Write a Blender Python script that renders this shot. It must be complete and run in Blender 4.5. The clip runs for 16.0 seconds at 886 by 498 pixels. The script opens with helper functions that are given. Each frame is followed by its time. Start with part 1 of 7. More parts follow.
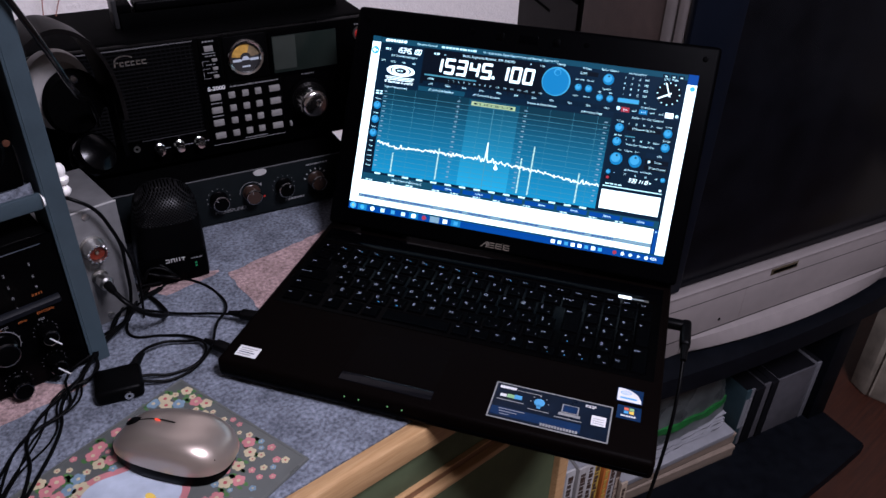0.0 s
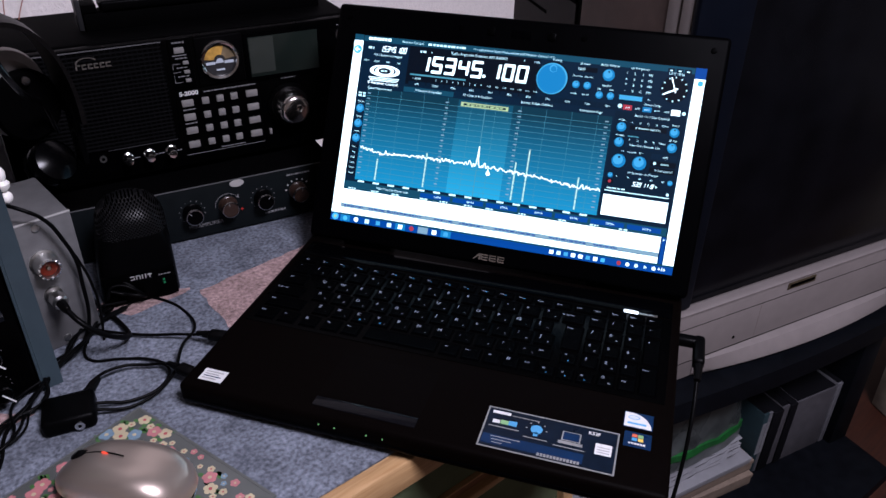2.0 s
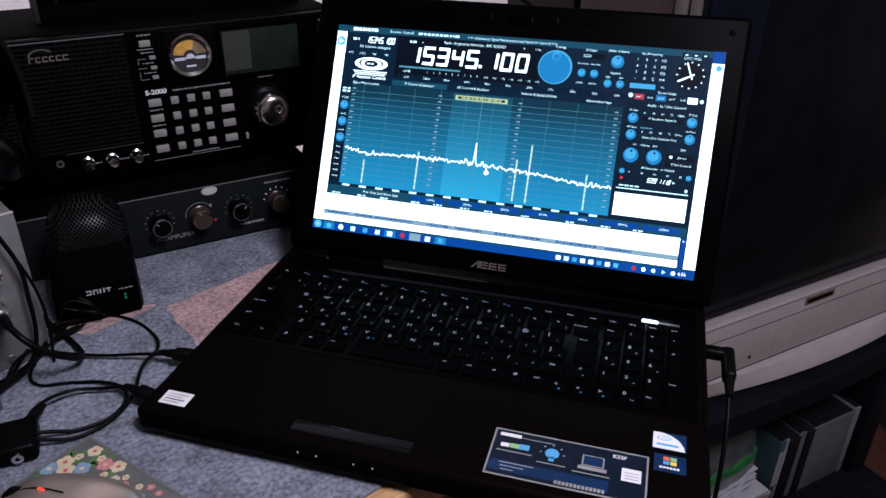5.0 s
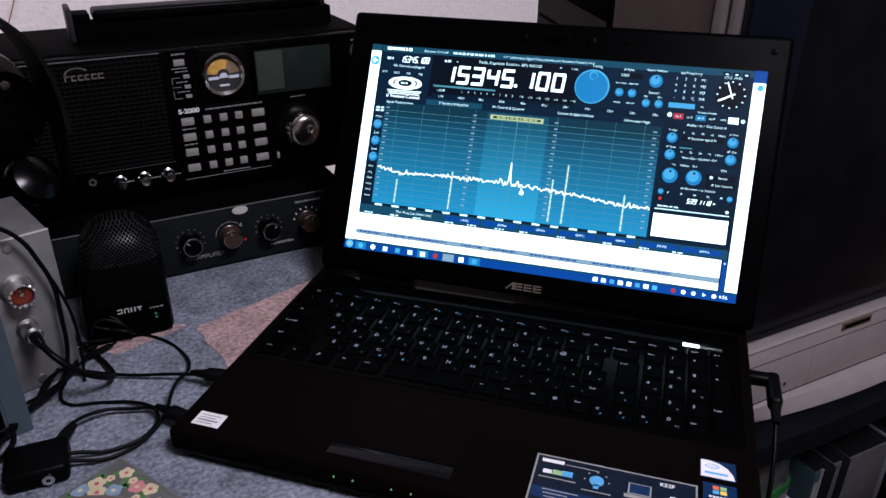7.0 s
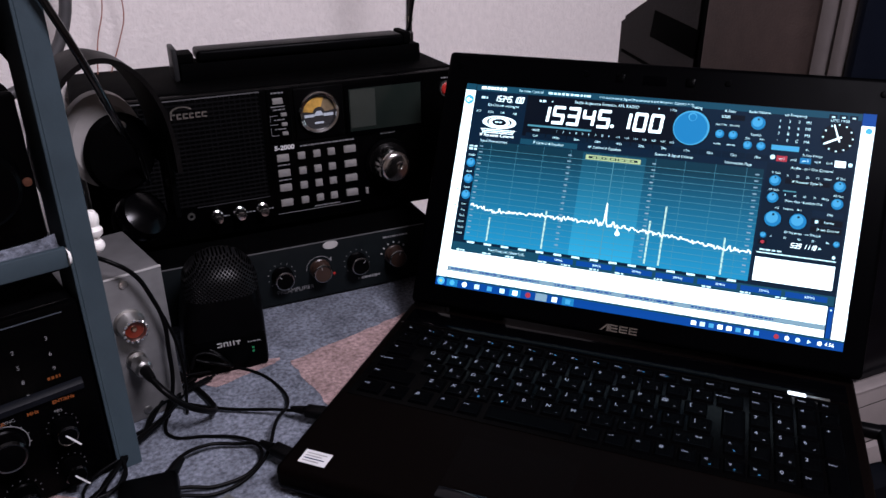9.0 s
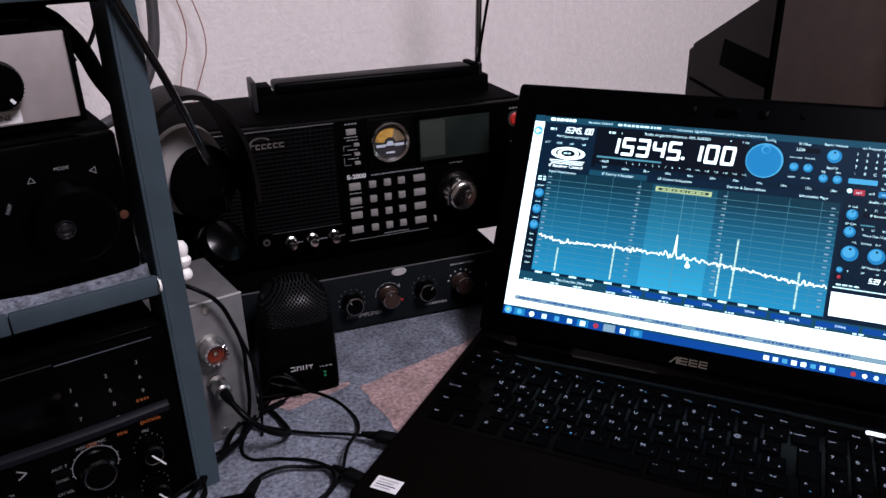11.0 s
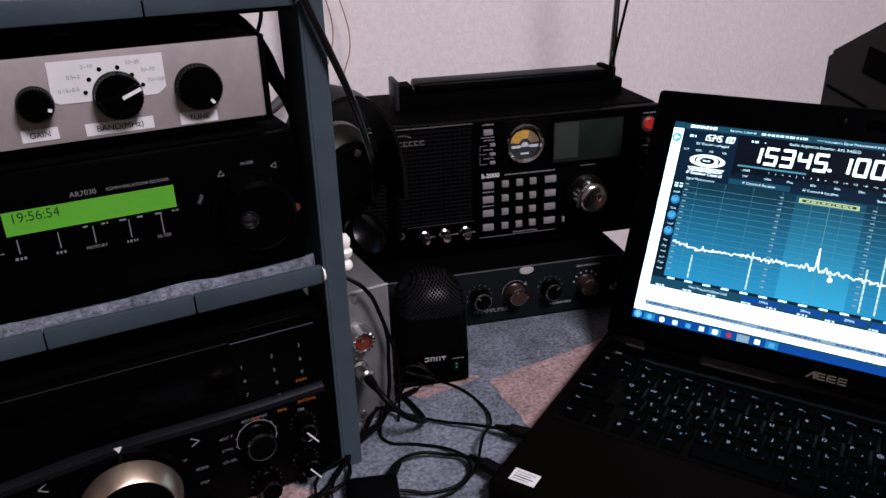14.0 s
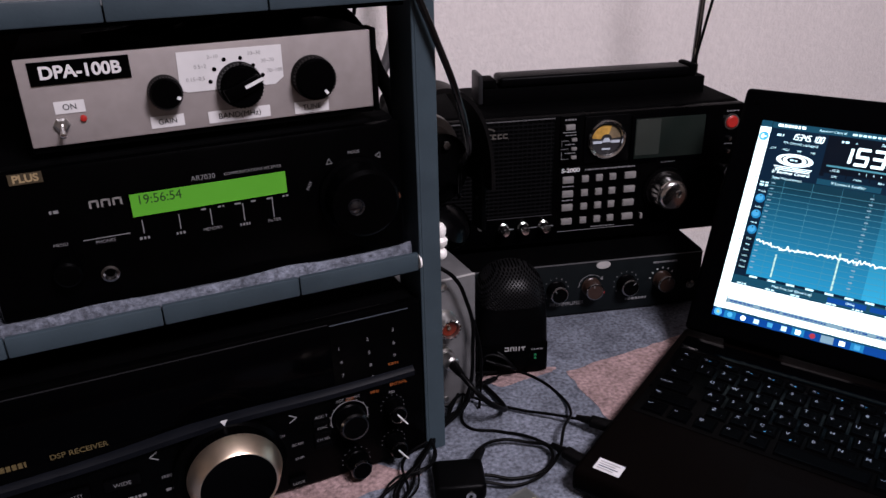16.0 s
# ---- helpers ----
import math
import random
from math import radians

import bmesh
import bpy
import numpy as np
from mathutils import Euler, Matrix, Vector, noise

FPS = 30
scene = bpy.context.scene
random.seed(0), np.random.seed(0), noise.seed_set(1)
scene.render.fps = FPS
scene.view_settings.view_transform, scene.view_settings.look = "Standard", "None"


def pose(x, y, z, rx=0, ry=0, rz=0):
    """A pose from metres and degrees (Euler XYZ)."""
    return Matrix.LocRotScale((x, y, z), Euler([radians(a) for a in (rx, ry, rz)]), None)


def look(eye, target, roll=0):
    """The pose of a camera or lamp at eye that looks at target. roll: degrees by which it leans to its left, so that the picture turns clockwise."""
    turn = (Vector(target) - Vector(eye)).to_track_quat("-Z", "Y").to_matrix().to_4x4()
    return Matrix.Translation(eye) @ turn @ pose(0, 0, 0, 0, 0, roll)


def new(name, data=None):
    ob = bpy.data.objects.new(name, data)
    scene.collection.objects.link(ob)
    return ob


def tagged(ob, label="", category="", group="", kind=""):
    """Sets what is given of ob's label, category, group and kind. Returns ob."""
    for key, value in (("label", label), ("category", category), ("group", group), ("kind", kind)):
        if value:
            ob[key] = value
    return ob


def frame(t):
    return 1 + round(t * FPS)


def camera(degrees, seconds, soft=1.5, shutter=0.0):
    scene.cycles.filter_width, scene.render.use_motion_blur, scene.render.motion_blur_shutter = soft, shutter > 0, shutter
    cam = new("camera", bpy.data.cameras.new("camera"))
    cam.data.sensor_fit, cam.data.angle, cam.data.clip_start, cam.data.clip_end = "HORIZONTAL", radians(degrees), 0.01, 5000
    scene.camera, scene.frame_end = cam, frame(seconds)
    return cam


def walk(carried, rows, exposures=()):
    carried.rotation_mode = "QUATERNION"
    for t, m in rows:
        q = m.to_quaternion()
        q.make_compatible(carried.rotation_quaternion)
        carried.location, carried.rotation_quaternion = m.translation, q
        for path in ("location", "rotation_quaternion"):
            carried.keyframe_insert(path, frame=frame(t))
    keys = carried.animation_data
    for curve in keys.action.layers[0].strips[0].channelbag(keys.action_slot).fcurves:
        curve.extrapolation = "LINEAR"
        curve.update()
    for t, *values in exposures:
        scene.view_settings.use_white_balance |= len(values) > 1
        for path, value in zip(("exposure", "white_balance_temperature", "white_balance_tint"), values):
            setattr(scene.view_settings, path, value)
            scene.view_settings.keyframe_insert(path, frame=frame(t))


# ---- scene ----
cam = camera(60.3, 16.0)
PATH = [
    (0, (0.319, -0.432, 1.188), (-0.143, 1.172, 0.086), 1.7),
    (0.5, (0.328, -0.418, 1.167), (-0.152, 1.191, 0.08), 0.6),
    (1, (0.33, -0.411, 1.165), (-0.163, 1.212, 0.107), 0.6),
    (1.5, (0.326, -0.397, 1.156), (-0.145, 1.24, 0.108), 1.4),
    (2, (0.323, -0.381, 1.142), (-0.168, 1.252, 0.096), 0.7),
    (2.5, (0.32, -0.368, 1.121), (-0.165, 1.281, 0.098), 0.3),
    (3, (0.309, -0.352, 1.1), (-0.126, 1.303, 0.064), 1.7),
    (3.5, (0.305, -0.349, 1.091), (-0.144, 1.311, 0.071), 1.4),
    (6, (0.3, -0.329, 1.073), (-0.187, 1.378, 0.149), -0.0),
    (6.5, (0.296, -0.332, 1.071), (-0.21, 1.375, 0.16), 0.0),
    (7, (0.284, -0.333, 1.071), (-0.235, 1.376, 0.171), 0.3),
    (7.5, (0.271, -0.329, 1.07), (-0.262, 1.379, 0.178), 0.3),
    (8, (0.259, -0.339, 1.079), (-0.304, 1.374, 0.214), 0.2),
    (8.5, (0.248, -0.34, 1.082), (-0.354, 1.365, 0.227), 0.1),
    (9, (0.241, -0.342, 1.084), (-0.396, 1.355, 0.238), -0.4),
    (11.5, (0.229, -0.357, 1.103), (-0.582, 1.29, 0.31), -1.7),
    (12, (0.224, -0.363, 1.108), (-0.618, 1.271, 0.32), -1.9),
    (12.5, (0.218, -0.366, 1.109), (-0.65, 1.258, 0.327), -1.9),
    (13, (0.215, -0.377, 1.113), (-0.687, 1.219, 0.315), -1.8),
    (13.5, (0.206, -0.381, 1.11), (-0.729, 1.194, 0.307), -1.8),
    (14, (0.198, -0.387, 1.111), (-0.77, 1.164, 0.3), -1.6),
    (14.5, (0.198, -0.391, 1.112), (-0.809, 1.136, 0.303), -2.0),
    (15, (0.19, -0.403, 1.113), (-0.841, 1.103, 0.294), -1.8),
    (15.5, (0.18, -0.406, 1.112), (-0.865, 1.087, 0.288), -1.4),
    (16, (0.175, -0.418, 1.115), (-0.886, 1.064, 0.292), -1.4),
]
walk(cam, [(t, look(eye, target, roll)) for t, eye, target, roll in PATH], [(0, 0, 5750, 10), (4.5, 0, 5900, 10), (9, 0, 6050, 10), (16, 0, 6250, 10)])

# ---- world and light ----
world = bpy.data.worlds.new("night_room")
scene.world = world
world.use_nodes = True
world.node_tree.nodes["Background"].inputs[0].default_value = (0.02, 0.022, 0.03, 1)
world.node_tree.nodes["Background"].inputs[1].default_value = 0.2
scene.view_settings.exposure = 0.0


def area_lamp(name, m, sx, sy, watts, colour):
    data = bpy.data.lights.new(name, "AREA")
    data.shape, data.size, data.size_y, data.energy, data.color = "RECTANGLE", sx, sy, watts, colour
    ob = new(name, data)
    ob.matrix_world = m
    return ob


LAMP = Vector((1.10, -0.45, 2.32))
LAMP_TINT = (1.0, 0.89, 0.97)
area_lamp("ceiling_lamp", Matrix.Translation(LAMP + Vector((0, 0, -0.02))), 0.52, 0.52, 61.0, LAMP_TINT)


# ---- materials ----
def mat(name, colour, rough=0.5, metal=0.0, vary=0.15, scale=60.0, bump=0.0, bscale=400.0, spec=0.5, coat=0.0, stain=0.0):
    m = bpy.data.materials.new(name)
    m.use_nodes = True
    nt = m.node_tree
    b = nt.nodes["Principled BSDF"]
    b.inputs["Roughness"].default_value, b.inputs["Metallic"].default_value = rough, metal
    b.inputs["Specular IOR Level"].default_value, b.inputs["Coat Weight"].default_value = spec, coat
    tc = nt.nodes.new("ShaderNodeTexCoord")
    n = nt.nodes.new("ShaderNodeTexNoise")
    n.inputs["Scale"].default_value, n.inputs["Detail"].default_value = scale, 6
    nt.links.new(tc.outputs["Object"], n.inputs["Vector"])
    r = nt.nodes.new("ShaderNodeValToRGB")
    r.color_ramp.elements[0].position, r.color_ramp.elements[1].position = 0.3, 0.7
    r.color_ramp.elements[0].color = (*[c * (1 - vary) for c in colour], 1)
    r.color_ramp.elements[1].color = (*[min(1, c * (1 + vary)) for c in colour], 1)
    nt.links.new(n.outputs["Fac"], r.inputs["Fac"])
    out = r.outputs["Color"]
    if stain:
        n2 = nt.nodes.new("ShaderNodeTexNoise")
        n2.inputs["Scale"].default_value, n2.inputs["Detail"].default_value = scale * 0.12, 4
        nt.links.new(tc.outputs["Object"], n2.inputs["Vector"])
        mx = nt.nodes.new("ShaderNodeMix")
        mx.data_type, mx.blend_type = "RGBA", "MULTIPLY"
        r2 = nt.nodes.new("ShaderNodeValToRGB")
        r2.color_ramp.elements[0].position, r2.color_ramp.elements[1].position = 0.35, 0.65
        r2.color_ramp.elements[0].color = (1 - stain, 1 - stain, 1 - stain, 1)
        nt.links.new(n2.outputs["Fac"], r2.inputs["Fac"])
        mx.inputs["Factor"].default_value = 1.0
        nt.links.new(out, mx.inputs["A"])
        nt.links.new(r2.outputs["Color"], mx.inputs["B"])
        out = mx.outputs["Result"]
    nt.links.new(out, b.inputs["Base Color"])
    n3 = nt.nodes.new("ShaderNodeTexNoise")
    n3.inputs["Scale"].default_value = scale * 0.5
    nt.links.new(tc.outputs["Object"], n3.inputs["Vector"])
    mr = nt.nodes.new("ShaderNodeMapRange")
    mr.inputs["To Min"].default_value, mr.inputs["To Max"].default_value = max(0.02, rough - 0.08), min(1, rough + 0.08)
    nt.links.new(n3.outputs["Fac"], mr.inputs["Value"])
    nt.links.new(mr.outputs["Result"], b.inputs["Roughness"])
    if bump:
        nb = nt.nodes.new("ShaderNodeTexNoise")
        nb.inputs["Scale"].default_value, nb.inputs["Detail"].default_value = bscale, 5
        nt.links.new(tc.outputs["Object"], nb.inputs["Vector"])
        bp = nt.nodes.new("ShaderNodeBump")
        bp.inputs["Strength"].default_value, bp.inputs["Distance"].default_value = bump, 0.002
        nt.links.new(nb.outputs["Fac"], bp.inputs["Height"])
        nt.links.new(bp.outputs["Normal"], b.inputs["Normal"])
    return m


def glow(name, colour, strength, base=(0.02, 0.02, 0.02)):
    m = mat(name, base, 0.4, vary=0.05, spec=0.1)
    b = m.node_tree.nodes["Principled BSDF"]
    b.inputs["Emission Color"].default_value, b.inputs["Emission Strength"].default_value = (*colour, 1), strength
    return m


def wood(name, a, c, scale=14.0):
    m = mat(name, a, 0.45)
    nt = m.node_tree
    b = nt.nodes["Principled BSDF"]
    tc = nt.nodes.new("ShaderNodeTexCoord")
    mp = nt.nodes.new("ShaderNodeMapping")
    mp.inputs["Scale"].default_value = (2.0, 30.0, 30.0)
    n = nt.nodes.new("ShaderNodeTexNoise")
    n.inputs["Scale"].default_value, n.inputs["Detail"].default_value = scale, 8
    r = nt.nodes.new("ShaderNodeValToRGB")
    r.color_ramp.elements[0].position, r.color_ramp.elements[1].position = 0.3, 0.72
    r.color_ramp.elements[0].color, r.color_ramp.elements[1].color = (*c, 1), (*a, 1)
    nt.links.new(tc.outputs["Object"], mp.inputs["Vector"])
    nt.links.new(mp.outputs["Vector"], n.inputs["Vector"])
    nt.links.new(n.outputs["Fac"], r.inputs["Fac"])
    nt.links.new(r.outputs["Color"], b.inputs["Base Color"])
    return m


BLACK = mat("black_plastic", (0.0009, 0.0009, 0.0011), 0.36, bump=0.08, bscale=900, spec=0.035)
SATIN = mat("satin_black", (0.0005, 0.0005, 0.0006), 0.30, bump=0.05, bscale=900, spec=0.03)
MATTE = mat("matt_black", (0.0007, 0.0007, 0.0008), 0.7, bump=0.25, bscale=700, spec=0.018)
GLOSSBLK = mat("gloss_black", (0.0005, 0.0005, 0.0007), 0.10, vary=0.05, spec=0.022)
RUBBER = mat("cable_rubber", (0.0012, 0.0012, 0.0014), 0.42, bump=0.1, bscale=500, spec=0.07)
PALM = mat("brown_palmrest", (0.0015, 0.0009, 0.0008), 0.5, vary=0.15, scale=300, bump=0.12, bscale=1200, spec=0.016)
DIMPRINT = mat("dim_print", (0.07, 0.07, 0.073), 0.55, vary=0.1)
LIDM = mat("lid_black", (0.0005, 0.0005, 0.0007), 0.42, vary=0.05, spec=0.012)
SILVERP = mat("silver_paint", (0.42, 0.41, 0.40), 0.4, 0.2, vary=0.05)
KEYM = mat("key_black", (0.0003, 0.0003, 0.0005), 0.55, bump=0.1, bscale=900, spec=0.011)
COAXM = mat("glossy_cable_jacket", (0.0012, 0.0012, 0.0014), 0.22, spec=0.5)
CHROME = mat("chrome", (0.75, 0.74, 0.72), 0.16, 1.0, vary=0.05)
STEEL = mat("brushed_steel", (0.55, 0.54, 0.52), 0.32, 1.0, bump=0.1, bscale=300)
GUN = mat("dark_knob_metal", (0.34, 0.34, 0.34), 0.26, 1.0)
DARKMETAL = mat("dark_plated_metal", (0.20, 0.20, 0.205), 0.22, 1.0)
GOLD = mat("brass_knob", (0.82, 0.66, 0.50), 0.34, 1.0)
WHITE = mat("white_print", (0.62, 0.62, 0.62), 0.55, vary=0.05)
GREYPRINT = mat("grey_print", (0.17, 0.17, 0.175), 0.55, vary=0.1)
ORANGE = mat("orange_print", (0.17, 0.045, 0.006), 0.5)
REDM = mat("red_plastic", (0.36, 0.018, 0.014), 0.35)
BUTTON = mat("grey_button", (0.185, 0.178, 0.172), 0.45, vary=0.08)
ALU = mat("bare_aluminium", (0.150, 0.148, 0.150), 0.5, 0.35, vary=0.12, scale=90, bump=0.05, stain=0.2)
PANEL = mat("warm_grey_panel", (0.285, 0.255, 0.245), 0.5, 0.1, vary=0.06, scale=120, stain=0.1, spec=0.3)
RACK = mat("rack_blue_grey_paint", (0.038, 0.056, 0.068), 0.45, vary=0.1, scale=40, bump=0.05, stain=0.25, spec=0.25)
FELT = mat("grey_felt", (0.160, 0.175, 0.212), 0.95, vary=0.50, scale=300, bump=0.9, bscale=480, spec=0.1, stain=0.38)
PINK = mat("pink_felt", (0.345, 0.240, 0.232), 0.95, vary=0.42, scale=270, bump=0.9, bscale=480, spec=0.1, stain=0.3)
WALL = mat("wall_paper", (0.79, 0.735, 0.705), 0.9, vary=0.05, scale=110, bump=0.65, bscale=230, spec=0.2, stain=0.03)
# Dark colour for the unseen walls, chosen to cut bounced light
FARWALL = mat("bounce_cutting_beige", (0.26, 0.225, 0.19), 0.9, vary=0.08, scale=40, bump=0.3, bscale=200, spec=0.2, stain=0.1)
CEIL = mat("ceiling_paint", (0.52, 0.50, 0.48), 0.9)
FLOORM = wood("floor_boards_wood", (0.040, 0.011, 0.005), (0.018, 0.005, 0.0025), 6)
PINE = wood("pale_pine", (0.46, 0.29, 0.14), (0.32, 0.18, 0.075))
GREENP = mat("olive_green_board", (0.085, 0.105, 0.055), 0.7, vary=0.15, scale=30, stain=0.2, spec=0.2)
TVBEIGE = mat("tv_beige_plastic", (0.185, 0.163, 0.157), 0.5, vary=0.05, scale=60, bump=0.05, stain=0.12, spec=0.3)
TVDARK = mat("tv_navy_plastic", (0.0016, 0.0026, 0.0056), 0.45, vary=0.1, spec=0.07)
TVBROWN = mat("tv_brown_side", (0.068, 0.047, 0.041), 0.6, vary=0.12, scale=50, bump=0.15, spec=0.25)
TVREAR = mat("tv_rear_shell", (0.017, 0.014, 0.014), 0.6, vary=0.12, scale=50, bump=0.2, spec=0.2)
STAND = mat("tv_stand_dark", (0.0030, 0.0036, 0.0052), 0.5, vary=0.25, stain=0.3, spec=0.05)
WHITEPL = mat("white_plastic", (0.78, 0.76, 0.72), 0.4, vary=0.05)
MOUSE = mat("champagne_lacquer", (0.50, 0.42, 0.36), 0.33, 0.8, vary=0.02, scale=6)


# ---- building helpers ----
def thing(name, m, label, category, group="", kind=""):
    ob = new(name)
    ob.empty_display_size = 0.02
    ob.matrix_world = m
    return tagged(ob, label, category, group, kind)


def link_mesh(name, bm, material, parent=None, label="", m=None, smooth=True):
    me = bpy.data.meshes.new(name)
    bmesh.ops.recalc_face_normals(bm, faces=bm.faces[:])
    bm.to_mesh(me)
    bm.free()
    for mt in material if isinstance(material, (list, tuple)) else (material,):
        me.materials.append(mt)
    if smooth:
        me.polygons.foreach_set("use_smooth", [True] * len(me.polygons))
        me.set_sharp_from_angle(angle=radians(35))
    ob = new(name, me)
    if parent:
        ob.parent = parent
    if m is not None:
        ob.matrix_local = m
    if label:
        ob["label"] = label
    return ob


SMALL_PRINT = ("panel_print", "dial_marks", "knurling", "scale_print", "scale_dots", "badge_bars", "spine_print", "vent_slots", "grille_bar", "key_legend", "small_print")


def part(name, bm, material, parent, label="", m=None):
    ob = link_mesh(name, bm, material, parent, label, m)
    return tagged(ob, kind="stuff") if name in SMALL_PRINT else ob


def box(bm, x0, x1, y0, y1, z0, z1, bevel=0.0, seg=2, m=None):
    g = bmesh.ops.create_cube(bm, size=1.0)
    vs = g["verts"]
    bmesh.ops.scale(bm, vec=(x1 - x0, y1 - y0, z1 - z0), verts=vs)
    bmesh.ops.translate(bm, vec=((x0 + x1) / 2, (y0 + y1) / 2, (z0 + z1) / 2), verts=vs)
    if bevel:
        es = list({e for v in vs for e in v.link_edges})
        r = bmesh.ops.bevel(bm, geom=es, offset=bevel, segments=seg, affect="EDGES", profile=0.5)
        vs = list({v for f in r["faces"] for v in f.verts} | {v for v in vs if v.is_valid})
    if m is not None:
        bmesh.ops.transform(bm, matrix=m, verts=vs)
    return bm


def B(*a, **k):
    return box(bmesh.new(), *a, **k)


def lathe(bm, profile, m=None, n=32):
    """A turned body about local z from (radius, height) pairs."""
    rings = []
    for r, h in profile:
        rings.append([bm.verts.new((r * math.cos(2 * math.pi * i / n), r * math.sin(2 * math.pi * i / n), h)) for i in range(n)] if r > 1e-6 else [bm.verts.new((0, 0, h))])
    for a, b in zip(rings, rings[1:]):
        for i in range(n):
            j = (i + 1) % n
            if len(a) == 1 and len(b) == 1:
                continue
            if len(a) == 1:
                bm.faces.new((a[0], b[i], b[j]))
            elif len(b) == 1:
                bm.faces.new((a[i], a[j], b[0]))
            else:
                bm.faces.new((a[i], a[j], b[j], b[i]))
    if m is not None:
        bmesh.ops.transform(bm, matrix=m, verts=[v for r in rings for v in r])
    return bm


def L(profile, m=None, n=32):
    return lathe(bmesh.new(), profile, m, n)


def front(x, z, y=0.0):
    """A frame on a front panel, its z axis towards the viewer."""
    return Matrix.Translation((x, y, z)) @ Matrix.Rotation(radians(90), 4, "X")


def prism(bm, pts, z0, z1, m=None):
    a = [bm.verts.new((x, y, z0)) for x, y in pts]
    b = [bm.verts.new((x, y, z1)) for x, y in pts]
    bm.faces.new(a[::-1]), bm.faces.new(b)
    for i in range(len(pts)):
        j = (i + 1) % len(pts)
        bm.faces.new((a[i], a[j], b[j], b[i]))
    if m is not None:
        bmesh.ops.transform(bm, matrix=m, verts=a + b)
    return bm


def text_mesh(name, body, size, material, parent, m, align="CENTER", bold=0.0, label="", stretch=1.0):
    c = bpy.data.curves.new(name, "FONT")
    c.body, c.size, c.align_x, c.align_y, c.extrude, c.offset = body, size, align, "CENTER", 0.00008, bold
    tmp = bpy.data.objects.new(name, c)
    scene.collection.objects.link(tmp)
    me = bpy.data.meshes.new_from_object(tmp.evaluated_get(bpy.context.evaluated_depsgraph_get()))
    bpy.data.objects.remove(tmp)
    me.materials.clear()
    me.materials.append(material)
    me.transform(Matrix.Diagonal((stretch, 1, 1, 1)))
    ob = new(name, me)
    ob.parent, ob.matrix_local = parent, m
    if label:
        ob["label"] = label
    return ob


def tube(name, pts, radius, material, parent=None, res=3, label=""):
    c = bpy.data.curves.new(name, "CURVE")
    c.dimensions, c.bevel_depth, c.bevel_resolution, c.resolution_u, c.use_fill_caps = "3D", radius, res, 6, True
    s = c.splines.new("BEZIER")
    s.bezier_points.add(len(pts) - 1)
    for p, q in zip(s.bezier_points, pts):
        p.co, p.handle_left_type, p.handle_right_type = q, "AUTO", "AUTO"
    tmp = bpy.data.objects.new(name, c)
    scene.collection.objects.link(tmp)
    me = bpy.data.meshes.new_from_object(tmp.evaluated_get(bpy.context.evaluated_depsgraph_get()))
    bpy.data.objects.remove(tmp)
    me.materials.clear()
    me.materials.append(material)
    me.polygons.foreach_set("use_smooth", [True] * len(me.polygons))
    ob = new(name, me)
    ob.parent = parent
    if label:
        ob["label"] = label
    return ob

# ---- room ----
DESK = 0.706
ROOM = 58.5  # bearing of the desk's front edge and of the wall behind it
ROOM_AT = (-0.449, 0.173)  # a point at the foot of the wall


def room_slab(name, x0, x1, y0, y1, z0, z1, material, label, category):
    ob = link_mesh(name, B(x0, x1, y0, y1, z0, z1), material, m=pose(*ROOM_AT, 0, 0, 0, ROOM))
    return tagged(ob, label, category, kind="structure")


room_slab("wall_north", -1.8, 2.6, 0.0, 0.12, 0, 2.4, WALL, "pinkish white textured wallpaper wall behind the desk", "wall")
# Three added walls out of view, kept dark so less light bounces back
room_slab("wall_east", 2.6, 2.72, -3.2, 0.12, 0, 2.4, FARWALL, "unseen wall closing the room, dull beige to cut bounced light", "wall")
room_slab("wall_west", -1.92, -1.8, -3.2, 0.12, 0, 2.4, FARWALL, "unseen wall closing the room, dull beige to cut bounced light", "wall")
room_slab("wall_south", -1.92, 2.72, -3.32, -3.2, 0, 2.4, FARWALL, "unseen wall closing the room, dull beige to cut bounced light", "wall")
room_slab("floor", -1.92, 2.72, -3.32, 0.12, -0.1, 0.0, FLOORM, "dark reddish-brown wooden floor", "floor")
room_slab("ceiling", -1.92, 2.72, -3.32, 0.12, 2.4, 2.5, CEIL, "plain pale ceiling", "ceiling")

# ---- desk ----
EDGE = pose(0.15, -0.048, 0, 0, 0, 57.5)  # x along the desk's front edge, y back towards the wall
desk = thing("desk", EDGE, "wooden desk with pale pine edging and olive green front boards", "desk")
part("desktop", B(-0.95, 0.285, 0.012, 0.618, DESK - 0.026, DESK - 0.003), PINE, desk)
part("edging", B(-0.95, 0.285, -0.002, 0.012, DESK - 0.03, DESK - 0.001, 0.003), PINE, desk, "pale pine edge strip")
part("drawer_front", B(-0.6, 0.268, 0.012, 0.03, DESK - 0.085, DESK - 0.031, 0.002), GREENP, desk, "olive green board")
# Rail wood is darkened for the shade below the drawer front
part("rail", B(-0.6, 0.268, 0.014, 0.028, DESK - 0.1035, DESK - 0.0875), wood("shaded_rail_wood", (0.19, 0.095, 0.045), (0.13, 0.06, 0.028)), desk, "reddish brown rail with shade in its colour")
# Pale strip paints the light on the rail's top edge
part("bead", B(-0.6, 0.268, 0.008, 0.028, DESK - 0.0873, DESK - 0.0855, 0.0006), PINE, desk, "thin pale bead standing for the rail's lit top edge")
part("bead", B(-0.6, 0.268, 0.006, 0.028, DESK - 0.112, DESK - 0.1037, 0.002), PINE, desk, "pale pine bead")
